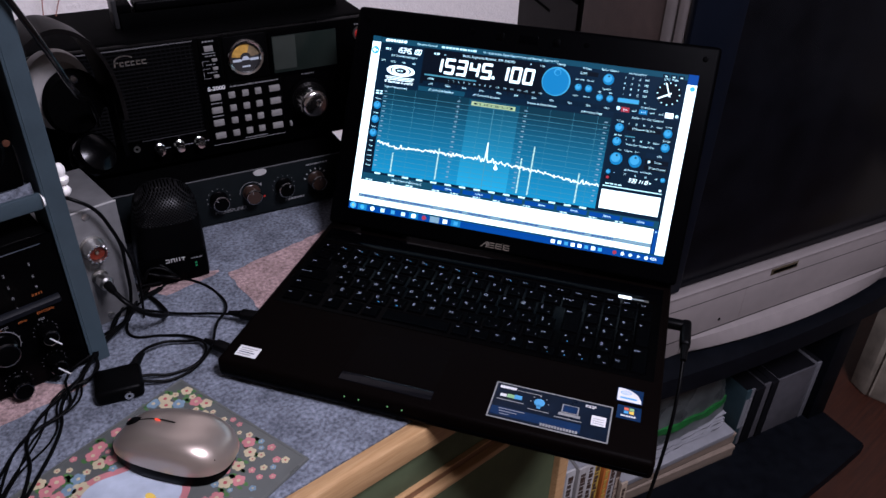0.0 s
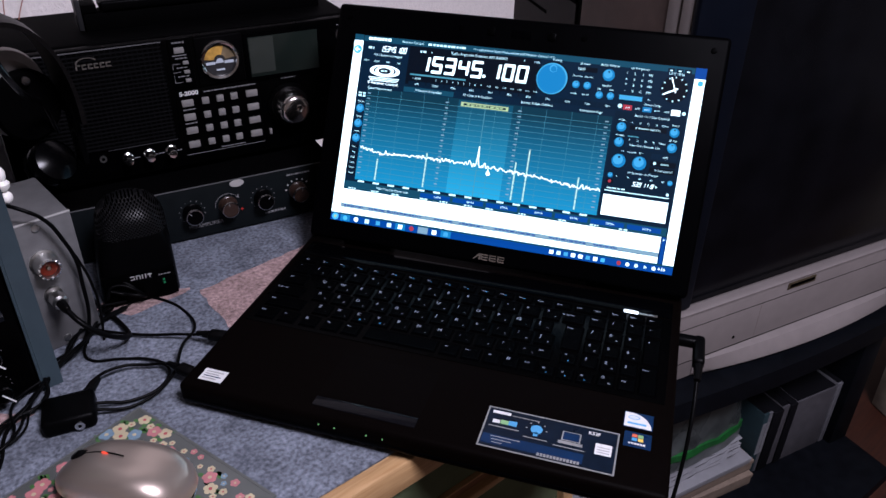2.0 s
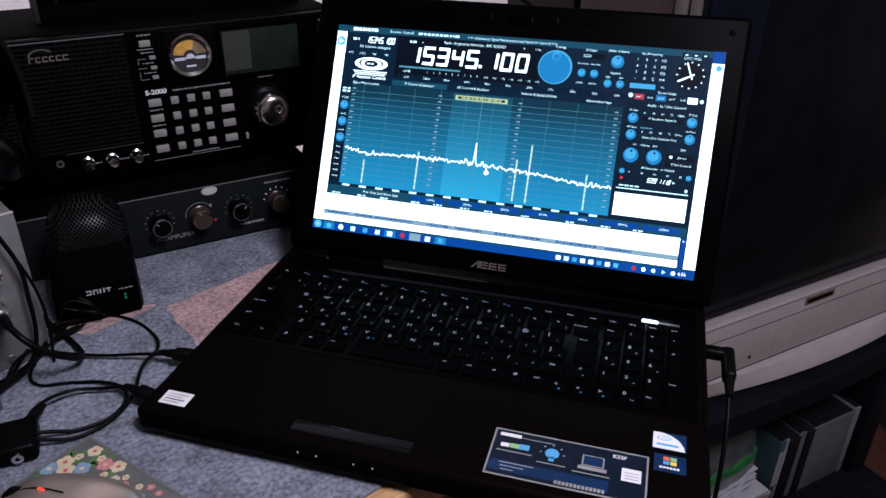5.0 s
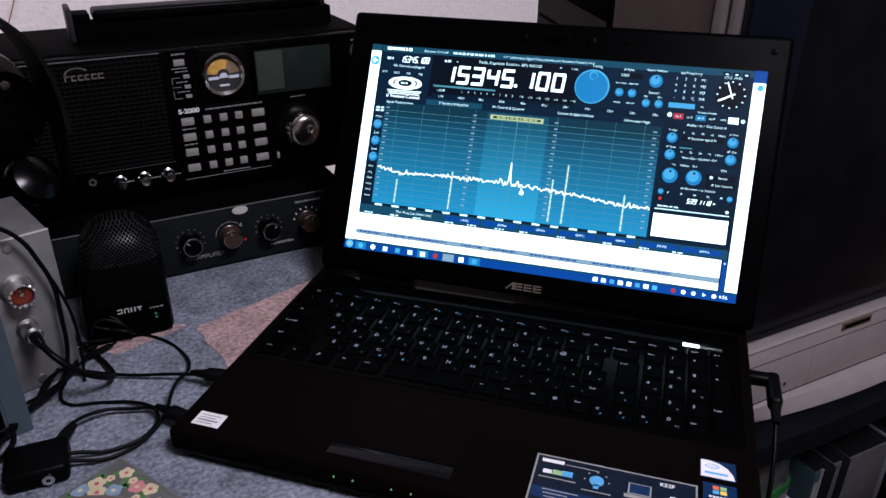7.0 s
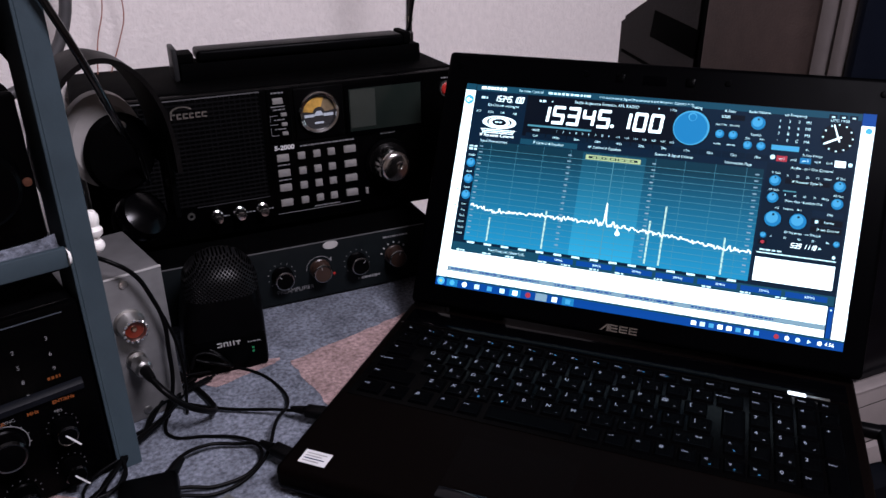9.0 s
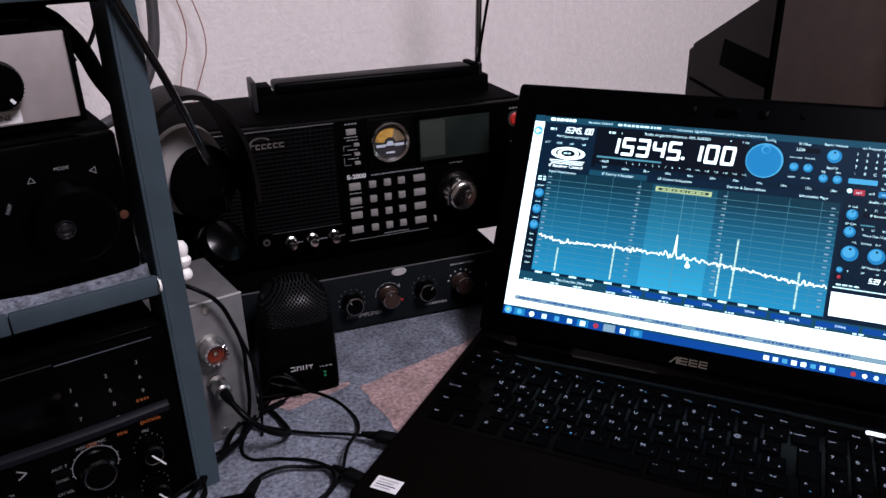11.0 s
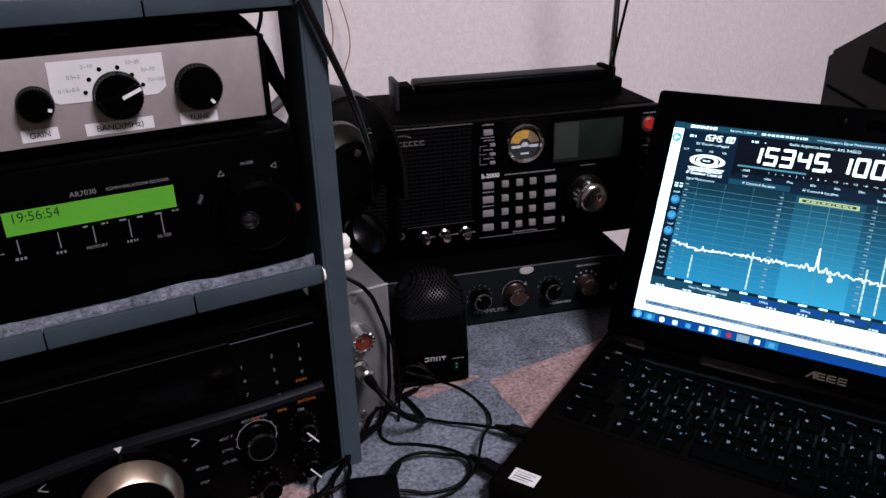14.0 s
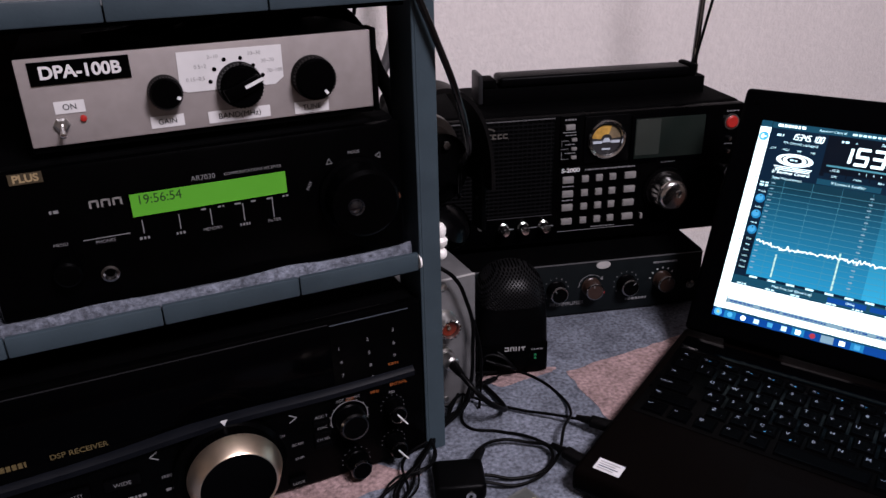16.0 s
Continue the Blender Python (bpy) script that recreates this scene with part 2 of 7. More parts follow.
part("door_panel", B(-0.6, 0.268, 0.014, 0.03, 0.05, DESK - 0.113), GREENP, desk, "olive green board")
part("stile", B(0.268, 0.285, 0.005, 0.61, 0.0, DESK - 0.031, 0.002), PINE, desk)
part("stile", B(-0.95, -0.93, 0.03, 0.61, 0.0, DESK - 0.031, 0.002), PINE, desk)
felt = thing("felt_cover", EDGE, "mottled blue-grey felt cover with pink patches on the desktop", "desk cover")
part("grey_felt", B(-0.95, 0.283, 0.013, 0.616, DESK - 0.003, DESK, 0.001), FELT, felt)
W2E = EDGE.inverted()


def patch(pts, z, h, material, parent, name, label, cut=0.004):
    """A ragged piece of cloth from its corner points."""
    rnd = random.Random(len(pts) * 7 + 1)
    ring = []
    for a, b in zip(pts, pts[1:] + pts[:1]):
        n = max(3, int(math.dist(a, b) / 0.01))
        for i in range(n):
            f = i / n
            ring.append((a[0] + (b[0] - a[0]) * f + rnd.uniform(-1, 1) * cut * 0.4, a[1] + (b[1] - a[1]) * f + rnd.uniform(-1, 1) * cut * 0.4))
    return link_mesh(name, prism(bmesh.new(), ring, z, z + h, W2E), material, parent, label)


patch([(-0.089, 0.147), (-0.018, 0.278), (0.010, 0.160), (-0.022, 0.100), (-0.076, 0.138)], DESK, 0.0004, PINK, felt, "felt_patch", "pale pink felt patch")
patch([(-0.175, 0.085), (-0.155, 0.125), (-0.10, 0.150), (-0.10, 0.140), (-0.127, 0.092)], DESK, 0.0004, PINK, felt, "felt_patch", "pale pink felt patch")
patch([(-0.27, -0.235), (-0.16, -0.055), (-0.117, -0.043), (-0.145, -0.092), (-0.215, -0.21)], DESK, 0.0004, PINK, felt, "felt_patch", "pale pink felt patch")

# ---- laptop ----
def emit(name, colour, strength=1.0):
    return glow(name, colour, strength, (0.002, 0.002, 0.003))


def fading(name, low, high, z0, z1, strength=1.0):
    """A lit surface whose colour runs from low to high along local z."""
    m = glow(name, low, strength, (0.002, 0.002, 0.003))
    nt = m.node_tree
    tc = nt.nodes.new("ShaderNodeTexCoord")
    sp = nt.nodes.new("ShaderNodeSeparateXYZ")
    mr = nt.nodes.new("ShaderNodeMapRange")
    rp = nt.nodes.new("ShaderNodeValToRGB")
    mr.inputs["From Min"].default_value, mr.inputs["From Max"].default_value = z0, z1
    rp.color_ramp.elements[0].color, rp.color_ramp.elements[1].color = (*low, 1), (*high, 1)
    nt.links.new(tc.outputs["Object"], sp.inputs[0])
    nt.links.new(sp.outputs["Z"], mr.inputs["Value"])
    nt.links.new(mr.outputs["Result"], rp.inputs["Fac"])
    nt.links.new(rp.outputs["Color"], nt.nodes["Principled BSDF"].inputs["Emission Color"])
    return m


laptop = thing("laptop", pose(-0.012, 0, DESK), "open black and brown laptop with a lit screen on the desk", "laptop")
TOP = 0.730 - DESK  # palm rest above the desk
deck = part("base", box(bmesh.new(), 0, 0.382, 0, 0.252, 0.004, TOP, 0.0045, 3), PALM, laptop, "dark brown palm rest")
for x in (0.03, 0.352):
    for y in (0.02, 0.232):
        part("rubber_foot", L([(0, 0.0), (0.008, 0.0), (0.009, 0.0045), (0, 0.0045)], Matrix.Translation((x, y, 0)), 16), RUBBER, laptop)
part("front_lip", B(0.004, 0.378, -0.0008, 0.003, 0.008, 0.012, 0.001), GLOSSBLK, laptop)
kb = part("keyboard", B(0.008, 0.374, 0.0935, 0.208, TOP - 0.002, TOP + 0.0005, 0.0004), SATIN, laptop, "black keyboard with white legends")
part("speaker_strip", B(0.008, 0.374, 0.2095, 0.2345, TOP - 0.002, TOP + 0.0008, 0.0006), GLOSSBLK, laptop)
part("hinge", L([(0, 0), (0.007, 0), (0.007, 0.05), (0, 0.05)], Matrix.Translation((0.04, 0.248, TOP + 0.003)) @ Matrix.Rotation(radians(90), 4, "Y"), 20), SATIN, laptop)
part("hinge", L([(0, 0), (0.007, 0), (0.007, 0.05), (0, 0.05)], Matrix.Translation((0.292, 0.248, TOP + 0.003)) @ Matrix.Rotation(radians(90), 4, "Y"), 20), SATIN, laptop)
part("power_bar", B(0.331, 0.361, 0.207, 0.2102, TOP + 0.0006, TOP + 0.0016, 0.0004), STEEL, laptop)
part("power_light", B(0.331, 0.344, 0.2068, 0.2104, TOP + 0.0008, TOP + 0.0022, 0.0005), emit("power_led", (0.85, 0.9, 1.0), 3.0), laptop, "lit white power light")

KEY_MESH = {}


def key_mesh(w, d):
    k = (round(w * 1e4), round(d * 1e4))
    if k not in KEY_MESH:
        bm = bmesh.new()
        lo = [bm.verts.new((sx * w / 2, sy * d / 2, 0)) for sx, sy in ((-1, -1), (1, -1), (1, 1), (-1, 1))]
        c = 0.0012
        hi = [bm.verts.new((sx * (w / 2 - c), sy * (d / 2 - c), 0.0018)) for sx, sy in ((-1, -1), (1, -1), (1, 1), (-1, 1))]
        mid = [bm.verts.new((sx * (w / 2 - 2.4 * c), sy * (d / 2 - 2.4 * c), 0.0015)) for sx, sy in ((-1, -1), (1, -1), (1, 1), (-1, 1))]
        for a, b in ((lo, hi), (hi, mid)):
            for i in range(4):
                bm.faces.new((a[i], a[(i + 1) % 4], b[(i + 1) % 4], b[i]))
        bm.faces.new(mid)
        me = bpy.data.meshes.new("key")
        bm.to_mesh(me)
        bm.free()
        me.materials.append(KEYM)
        KEY_MESH[k] = me
    return KEY_MESH[k]


LEGENDS = []  # text, x, y, size, colour index


def key(x, y, w, d=0.0165, legend="", sub="", blue=""):
    ob = new("key", key_mesh(w, d))
    ob.parent, ob.matrix_local = kb, Matrix.Translation((x, y, TOP + 0.0005))
    if legend:
        LEGENDS.append((legend, x - w / 2 + 0.0045, y + d / 2 - 0.0055, 0.0052 if len(legend) == 1 else 0.0026, 0))
    if sub:
        LEGENDS.append((sub, x + w / 2 - 0.0045, y - d / 2 + 0.0045, 0.0034 if len(sub) == 1 else 0.0022, 0))
    if blue:
        LEGENDS.append((blue, x, y - d / 2 + 0.004, 0.0030, 1))


P_, KW = 0.019, 0.0165
for i, t in enumerate(["Esc", "F1", "F2", "F3", "F4", "F5", "F6", "F7", "F8", "F9", "F10", "F11", "F12", "Pause", "PrtSc", "Insert"]):
    key(0.0225 + i * 0.0182, 0.199, 0.0155, 0.0105, t, blue="=" if 1 <= i <= 12 else "")
for i, t in enumerate(["Home", "PgUp", "PgDn", "End"]):
    key(0.3105 + i * 0.0163, 0.199, 0.0145, 0.0105, t)
for i, t in enumerate("`1234567890-=^"):
    key(0.0225 + i * P_, 0.1825, KW, KW, t, "!" if i % 3 else "")
key(0.2895, 0.1825, 0.0195, KW, "Backspace")
key(0.025, 0.1635, 0.0215, KW, "Tab")
for i, t in enumerate("QWERTYUIOP@["):
    key(0.0565 + i * P_, 0.1635, KW, KW, t, "+" if i % 4 == 1 else "~")
key(0.0275, 0.1445, 0.0265, KW, "Caps Lock")
for i, t in enumerate("ASDFGHJKL;:]"):
    key(0.0605 + i * P_, 0.1445, KW, KW, t, "<" if i % 3 else "*")
key(0.2925, 0.154, 0.0165, 0.0355, "Enter")
key(0.0322, 0.1255, 0.036, KW, "Shift")
for i, t in enumerate("ZXCVBNM,./_"):
    key(0.0695 + i * P_, 0.1255, KW, KW, t, "-" if i % 2 else "'", blue="#" if i in (2, 3) else "")
key(0.2725, 0.1255, 0.0145, KW, "Shift")
key(0.2935, 0.1255, 0.0145, KW, "^", blue="=")
for x, w, t in ((0.0235, 0.0185, "Ctrl"), (0.0445, KW, "Fn"), (0.0655, KW, "#"), (0.0865, KW, "Alt"), (0.1055, KW, "==="), (0.1515, 0.066, ""), (0.1955, KW, "=="), (0.2145, KW, "==="), (0.2325, 0.0145, "Alt"), (0.2485, 0.0145, "#"), (0.2635, 0.013, "Ctrl")):
    key(x, 0.1065, w, KW, t)
for i, t in enumerate("<v>"):
    key(0.2785 + i * 0.0157, 0.1045, 0.0142, 0.0145, t, blue="=")
NUM = [["Num", "/", "*", "-"], ["7", "8", "9", "+"], ["4", "5", "6", ""], ["1", "2", "3", "Enter"]]
for r, row in enumerate(NUM):
    for c, t in enumerate(row):
        if c == 3 and r == 2:
            continue
        tall = c == 3 and r in (1, 3)
        key(0.3105 + c * 0.0163, (0.1825, 0.1635, 0.1445, 0.1255)[r] - (0.0095 if tall else 0), 0.0145, 0.0355 if tall else KW, t, "=" if t in ("8", "2", "4", "6") else "")
key(0.3268, 0.1065, 0.0145, KW, "0", "Ins")
key(0.3431, 0.1065, 0.0145, KW, "Del")


def text_into(bm, body, size, m, index, bold=0.0, align="CENTER"):
    """Flat letters of the built-in font, laid into bm."""
    c = bpy.data.curves.new("letters", "FONT")
    c.body, c.size, c.align_x, c.align_y, c.offset, c.resolution_u = body, size, align, "CENTER", bold, 3
    tmp = bpy.data.objects.new("letters", c)
    scene.collection.objects.link(tmp)
    me = bpy.data.meshes.new_from_object(tmp.evaluated_get(bpy.context.evaluated_depsgraph_get()))
    bpy.data.objects.remove(tmp)
    me.transform(m)
    n = len(bm.faces)
    bm.from_mesh(me)
    bpy.data.meshes.remove(me)
    bm.faces.ensure_lookup_table()
    for f in bm.faces[n:]:
        f.material_index = index


bm = bmesh.new()
for t, x, y, s, c in LEGENDS:
    text_into(bm, t, s, Matrix.Translation((x, y, TOP + 0.0022)) @ Matrix.Shear("XY", 4, (0.25, 0.0)), c, 0.00002)
tagged(link_mesh("key_legend", bm, [mat("legend_white", (0.23, 0.26, 0.32), 0.5, vary=0.02), mat("legend_blue", (0.08, 0.32, 0.6), 0.5, vary=0.02)], kb, smooth=False), kind="stuff")

# touch-pad bar, stickers
part("touchpad_button", B(0.1125, 0.1965, 0.0108, 0.0212, TOP - 0.001, TOP + 0.001, 0.0008), mat("pad_gloss", (0.004, 0.004, 0.005), 0.10, vary=0.05, spec=0.12), laptop, "glossy grey touchpad button bar")
part("touchpad", B(0.1125, 0.1965, 0.0235, 0.0755, TOP - 0.001, TOP + 0.0001), PALM, laptop)
for x in (0.123, 0.136, 0.162, 0.175):
    part("status_light", B(x - 0.0005, x + 0.0005, -0.0009, 0.0005, TOP - 0.0078, TOP - 0.0068), emit("status_green", (0.35, 0.8, 0.3), 0.35), laptop)
STK = {"navy": mat("sticker_navy", (0.003, 0.007, 0.016), 0.3, vary=0.3, scale=80, spec=0.2), "silver": mat("sticker_silver", (0.27, 0.27, 0.265), 0.4, 0.3), "white": WHITE,
       "blue": mat("sticker_blue", (0.08, 0.30, 0.55), 0.35), "deep": mat("sticker_deep_blue", (0.005, 0.020, 0.062), 0.3, spec=0.2), "green": mat("sticker_green", (0.25, 0.45, 0.2), 0.4), "red": mat("sticker_red", (0.6, 0.12, 0.06), 0.4), "yellow": mat("sticker_yellow", (0.75, 0.5, 0.08), 0.4)}
STK_ORDER = list(STK)


def flat_rect(bm, x0, x1, y0, y1, z, i):
    f = bm.faces.new([bm.verts.new(p) for p in ((x0, y0, z), (x1, y0, z), (x1, y1, z), (x0, y1, z))])
    f.material_index = i


def flat_ngon(bm, cx, cy, rx, ry, z, i, n=20, a0=0.0, a1=2 * math.pi):
    f = bm.faces.new([bm.verts.new((cx + rx * math.cos(a0 + (a1 - a0) * k / n), cy + ry * math.sin(a0 + (a1 - a0) * k / n), z)) for k in range(n if a1 - a0 > 6.2 else n + 1)])
    f.material_index = i


def sticker(name, x0, x1, y0, y1, base, draw, label):
    bm = box(bmesh.new(), x0, x1, y0, y1, TOP, TOP + 0.0003)
    for f in bm.faces:
        f.material_index = STK_ORDER.index(base)
    draw(bm, TOP + 0.00036)
    return link_mesh(name, bm, [STK[k] for k in STK_ORDER], laptop, label, smooth=False)


SI = STK_ORDER.index


def draw_plate(bm, z):
    x0, x1, y0, y1 = 0.2445, 0.3440, 0.0092, 0.0515
    flat_rect(bm, x0 + 0.0012, x1 - 0.0012, y0 + 0.0012, y1 - 0.0012, z, SI("navy"))
    z += 0.00004
    flat_rect(bm, x0 + 0.004, x0 + 0.018, y1 - 0.0065, y1 - 0.0035, z, SI("white"))
    flat_rect(bm, x0 + 0.019, x0 + 0.040, y1 - 0.0062, y1 - 0.0055, z, SI("silver"))
    for i, c in enumerate(("white", "green", "blue")):
        flat_rect(bm, x0 + 0.006 + i * 0.006, x0 + 0.0115 + i * 0.0065, y1 - 0.0165, y1 - 0.013 + i * 0.0007, z, SI(c))
    flat_rect(bm, x0 + 0.004, x0 + 0.027, y1 - 0.0205, y1 - 0.0195, z, SI("silver"))
    flat_ngon(bm, x0 + 0.0395, y1 - 0.0145, 0.0045, 0.0045, z, SI("blue"))
    flat_rect(bm, x0 + 0.0378, x0 + 0.0412, y1 - 0.0215, y1 - 0.0175, z, SI("blue"))
    for k in range(5):
        a = math.pi * k / 4
        flat_ngon(bm, x0 + 0.0395 + 0.0075 * math.cos(a), y1 - 0.0145 + 0.0075 * math.sin(a), 0.0007, 0.0007, z, SI("silver"), 6)
    flat_rect(bm, x0 + 0.031, x0 + 0.049, y1 - 0.0245, y1 - 0.0236, z, SI("silver"))
    flat_rect(bm, x0 + 0.0585, x0 + 0.0725, y1 - 0.019, y1 - 0.0095, z, SI("silver"))
    flat_rect(bm, x0 + 0.0595, x0 + 0.0715, y1 - 0.0182, y1 - 0.0102, z + 0.00003, SI("deep"))
    flat_rect(bm, x0 + 0.0565, x0 + 0.0745, y1 - 0.0225, y1 - 0.0195, z, SI("silver"))
    flat_rect(bm, x0 + 0.0535, x0 + 0.0765, y1 - 0.0262, y1 - 0.0253, z, SI("silver"))
    flat_rect(bm, x0 + 0.0020, x0 + 0.0765, y0 + 0.004, y0 + 0.0135, z, SI("deep"))
    for i in range(3):
        flat_rect(bm, x0 + 0.008 + i * 0.001, x0 + 0.030 - i * 0.006, y0 + 0.0115 - i * 0.003, y0 + 0.0123 - i * 0.003, z + 0.00003, SI("silver"))
    for i in range(13):
        flat_rect(bm, x0 + 0.044 + i * 0.0024, x0 + 0.0458 + i * 0.0024, y0 + 0.0025, y0 + 0.0055, z + 0.00003, SI("silver"))
    flat_rect(bm, x0 + 0.0835, x0 + 0.0955, y1 - 0.0255, y1 - 0.0145, z, SI("white"))
    for i in range(3):
        flat_rect(bm, x0 + 0.085, x0 + 0.094, y1 - 0.0185 - i * 0.0025, y1 - 0.0178 - i * 0.0025, z + 0.00003, SI("silver"))
    text_into(bm, "K52F", 0.0042, Matrix.Translation((x0 + 0.0815, y1 - 0.0058, z)), SI("white"), 0.0001)


def draw_chip(bm, z):
    f = bm.faces.new([bm.verts.new((x, y, z)) for x, y in ((0.3457, 0.0618), (0.3660, 0.0618), (0.3652, 0.0665), (0.362, 0.072), (0.357, 0.0757), (0.352, 0.0772), (0.3457, 0.0772))])
    f.material_index = SI("white")
    flat_ngon(bm, 0.3525, 0.072, 0.0045, 0.0022, z + 0.00004, SI("blue"))
    flat_ngon(bm, 0.3525, 0.072, 0.0037, 0.0016, z + 0.00008, SI("white"))
    text_into(bm, "inside", 0.0022, Matrix.Translation((0.3525, 0.072, z + 0.0001)), SI("blue"))
    flat_rect(bm, 0.348, 0.362, 0.0648, 0.0668, z + 0.00004, SI("blue"))


def draw_flag(bm, z):
    for i, (c, dx, dy) in enumerate((("red", -1, 1), ("green", 1, 1), ("blue", -1, -1), ("yellow", 1, -1))):
        flat_rect(bm, 0.3568 + dx * 0.0022 - 0.0019, 0.3568 + dx * 0.0022 + 0.0019, 0.0512 + dy * 0.0019 - 0.0016, 0.0512 + dy * 0.0019 + 0.0016, z, SI(c))
    for i in range(6):
        flat_rect(bm, 0.3505 + i * 0.0021, 0.3521 + i * 0.0021, 0.0440, 0.0458, z, SI("white"))


def draw_label(bm, z):
    for i in range(4):
        flat_rect(bm, 0.0145, 0.0300 - 0.003 * (i % 2), 0.0205 - i * 0.0026, 0.0215 - i * 0.0026, z, SI("deep" if i == 2 else "silver"))


sticker("model_plate", 0.2445, 0.3440, 0.0092, 0.0515, "silver", draw_plate, "silver-edged dark blue feature plate")
sticker("chip_sticker", 0.3452, 0.3668, 0.0612, 0.0778, "deep", draw_chip, "white and blue processor sticker")
sticker("system_sticker", 0.3470, 0.3668, 0.0412, 0.0568, "deep", draw_flag, "blue sticker with a four-colour flag")
sticker("barcode_label", 0.0125, 0.0330, 0.0105, 0.0240, "white", draw_label, "small white printed label")

# lid and display
lid = part("lid", box(bmesh.new(), -0.001, 0.381, 0.0, 0.010, -0.020, 0.2200, 0.0046, 3), LIDM, laptop, "black screen frame", m=Matrix.Translation((0.004, 0.2445, 0.7547 - DESK)) @ Matrix.Rotation(radians(-28), 4, "X"))
for x in (0.012, 0.13, 0.25, 0.367):
    part("rubber_stop", L([(0, 0), (0.0028, 0), (0.0025, 0.0008), (0, 0.001)], front(x, 0.2065, 0.0), 14), SATIN, lid)
part("webcam", L([(0, 0), (0.0032, 0), (0.0032, 0.0006), (0.0022, 0.0004), (0, 0.0003)], front(0.19, 0.2045, 0.0), 16), GLOSSBLK, lid)
part("webcam_plate", B(0.180, 0.200, -0.0004, 0.002, 0.2003, 0.2087, 0.0002), GLOSSBLK, lid)
part("rubber_stop", B(0.157, 0.164, -0.0012, 0.001, 0.2015, 0.2085, 0.0004), SATIN, lid)
part("rubber_stop", B(0.216, 0.223, -0.0012, 0.001, 0.2015, 0.2085, 0.0004), SATIN, lid)
bm = bmesh.new()
for i, (w, h) in enumerate(((0.009, 0.006), (0.007, 0.006), (0.007, 0.006), (0.007, 0.006))):
    x = 0.1755 + i * 0.0082
    if i == 0:
        prism(bm, [(x, 0), (x + 0.0018, 0), (x + 0.0078, 0.0062), (x + 0.006, 0.0062)], 0, 0.0005, front(0, -0.0155))
        prism(bm, [(x + 0.006, 0), (x + 0.008, 0), (x + 0.008, 0.0062), (x + 0.006, 0.0062)], 0, 0.0005, front(0, -0.0155))
    else:
        for yy in (0, 0.0024, 0.0048):
            box(bm, x, x + w, -0.0005, 0, -0.0155 + yy, -0.0143 + yy)
        box(bm, x + (0 if i == 2 else 0.0), x + 0.0015, -0.0005, 0, -0.0155, -0.0093)
part("maker_badge", bm, CHROME, lid, "silver maker's badge")

UI = {"deep": emit("ui_deep", (0.002, 0.015, 0.038), 1.0), "white": emit("ui_white", (0.80, 0.95, 1.0), 2.3), "panel": emit("ui_panel", (0.0015, 0.012, 0.030), 1.0), "black": emit("ui_black", (0.001, 0.004, 0.010), 1.0),
      "graph": fading("ui_graph", (0.025, 0.32, 0.60), (0.005, 0.039, 0.068), 0.045, 0.130), "band": fading("ui_band", (0.042, 0.44, 0.76), (0.010, 0.085, 0.145), 0.045, 0.130), "line": emit("ui_line", (0.13, 0.42, 0.56), 0.8), "text": emit("ui_text", (0.60, 0.90, 1.0), 1.6),
      "knob": emit("ui_knob", (0.022, 0.25, 0.58), 1.0), "knobhi": emit("ui_knob_light", (0.09, 0.46, 0.82), 1.0), "trace": emit("ui_trace", (0.85, 1.0, 0.97), 1.5), "peak": emit("ui_peak", (0.62, 0.95, 0.85), 1.0), "yellow": emit("ui_yellow", (0.62, 0.80, 0.42), 0.9),
      "task": emit("ui_taskbar", (0.004, 0.070, 0.36), 1.0), "title": emit("ui_title", (0.010, 0.075, 0.13), 1.0), "red": emit("ui_red", (0.55, 0.05, 0.08), 0.9), "grey": emit("ui_grey", (0.35, 0.55, 0.70), 0.8), "sky": emit("ui_sky", (0.10, 0.50, 0.95), 1.2)}
UO = list(UI)
ubm = bmesh.new()
UX, UY0 = 0.021, 0.0
FACE = Matrix.Translation((UX, 0, UY0)) @ Matrix.Rotation(radians(90), 4, "X") @ Matrix.Diagonal((0.001, 0.001, 1, 1))


def at_level(k):
    return 0.0002 + 0.00004 * k


def ur(x0, x1, y0, y1, c, k=1):
    flat_rect(ubm, x0, x1, y0, y1, at_level(k), UO.index(c))


def uc(x, y, r, c, k=1, n=20, ry=None):
    flat_ngon(ubm, x, y, r, ry or r, at_level(k), UO.index(c), n)


def ut(body, x, y, size, c="text", k=4, bold=0.0, align="CENTER"):
    text_into(ubm, body, size, Matrix.Translation((x, y, at_level(k))), UO.index(c), bold, align)


def ubars(x0, x1, y, h, c="text", k=4, seed=1):
    """Unreadable small print as short bars."""
    rnd = random.Random(seed * 31 + int(x0 * 10))
    x = x0
    while x < x1 - 0.8:
        w = min(rnd.uniform(1.2, 4.5), x1 - x)
        ur(x, x + w, y - h / 2, y + h / 2, c, k)
        x += w + rnd.uniform(0.7, 1.3)


def uline(x0, y0, x1, y1, t, c, k=3):
    d = math.hypot(x1 - x0, y1 - y0) or 1
    nx, ny = -(y1 - y0) / d * t / 2, (x1 - x0) / d * t / 2
    f = ubm.faces.new([ubm.verts.new((*p, at_level(k))) for p in ((x0 + nx, y0 + ny), (x0 - nx, y0 - ny), (x1 - nx, y1 - ny), (x1 + nx, y1 + ny))])
    f.material_index = UO.index(c)


def uknob(x, y, r):
    uc(x, y, r * 1.12, "black", 2)
    uc(x, y, r, "knob", 3)
    uc(x - r * 0.1, y + r * 0.15, r * 0.72, "knobhi", 4)
    uc(x, y + r * 0.55, r * 0.16, "deep", 5, 8)


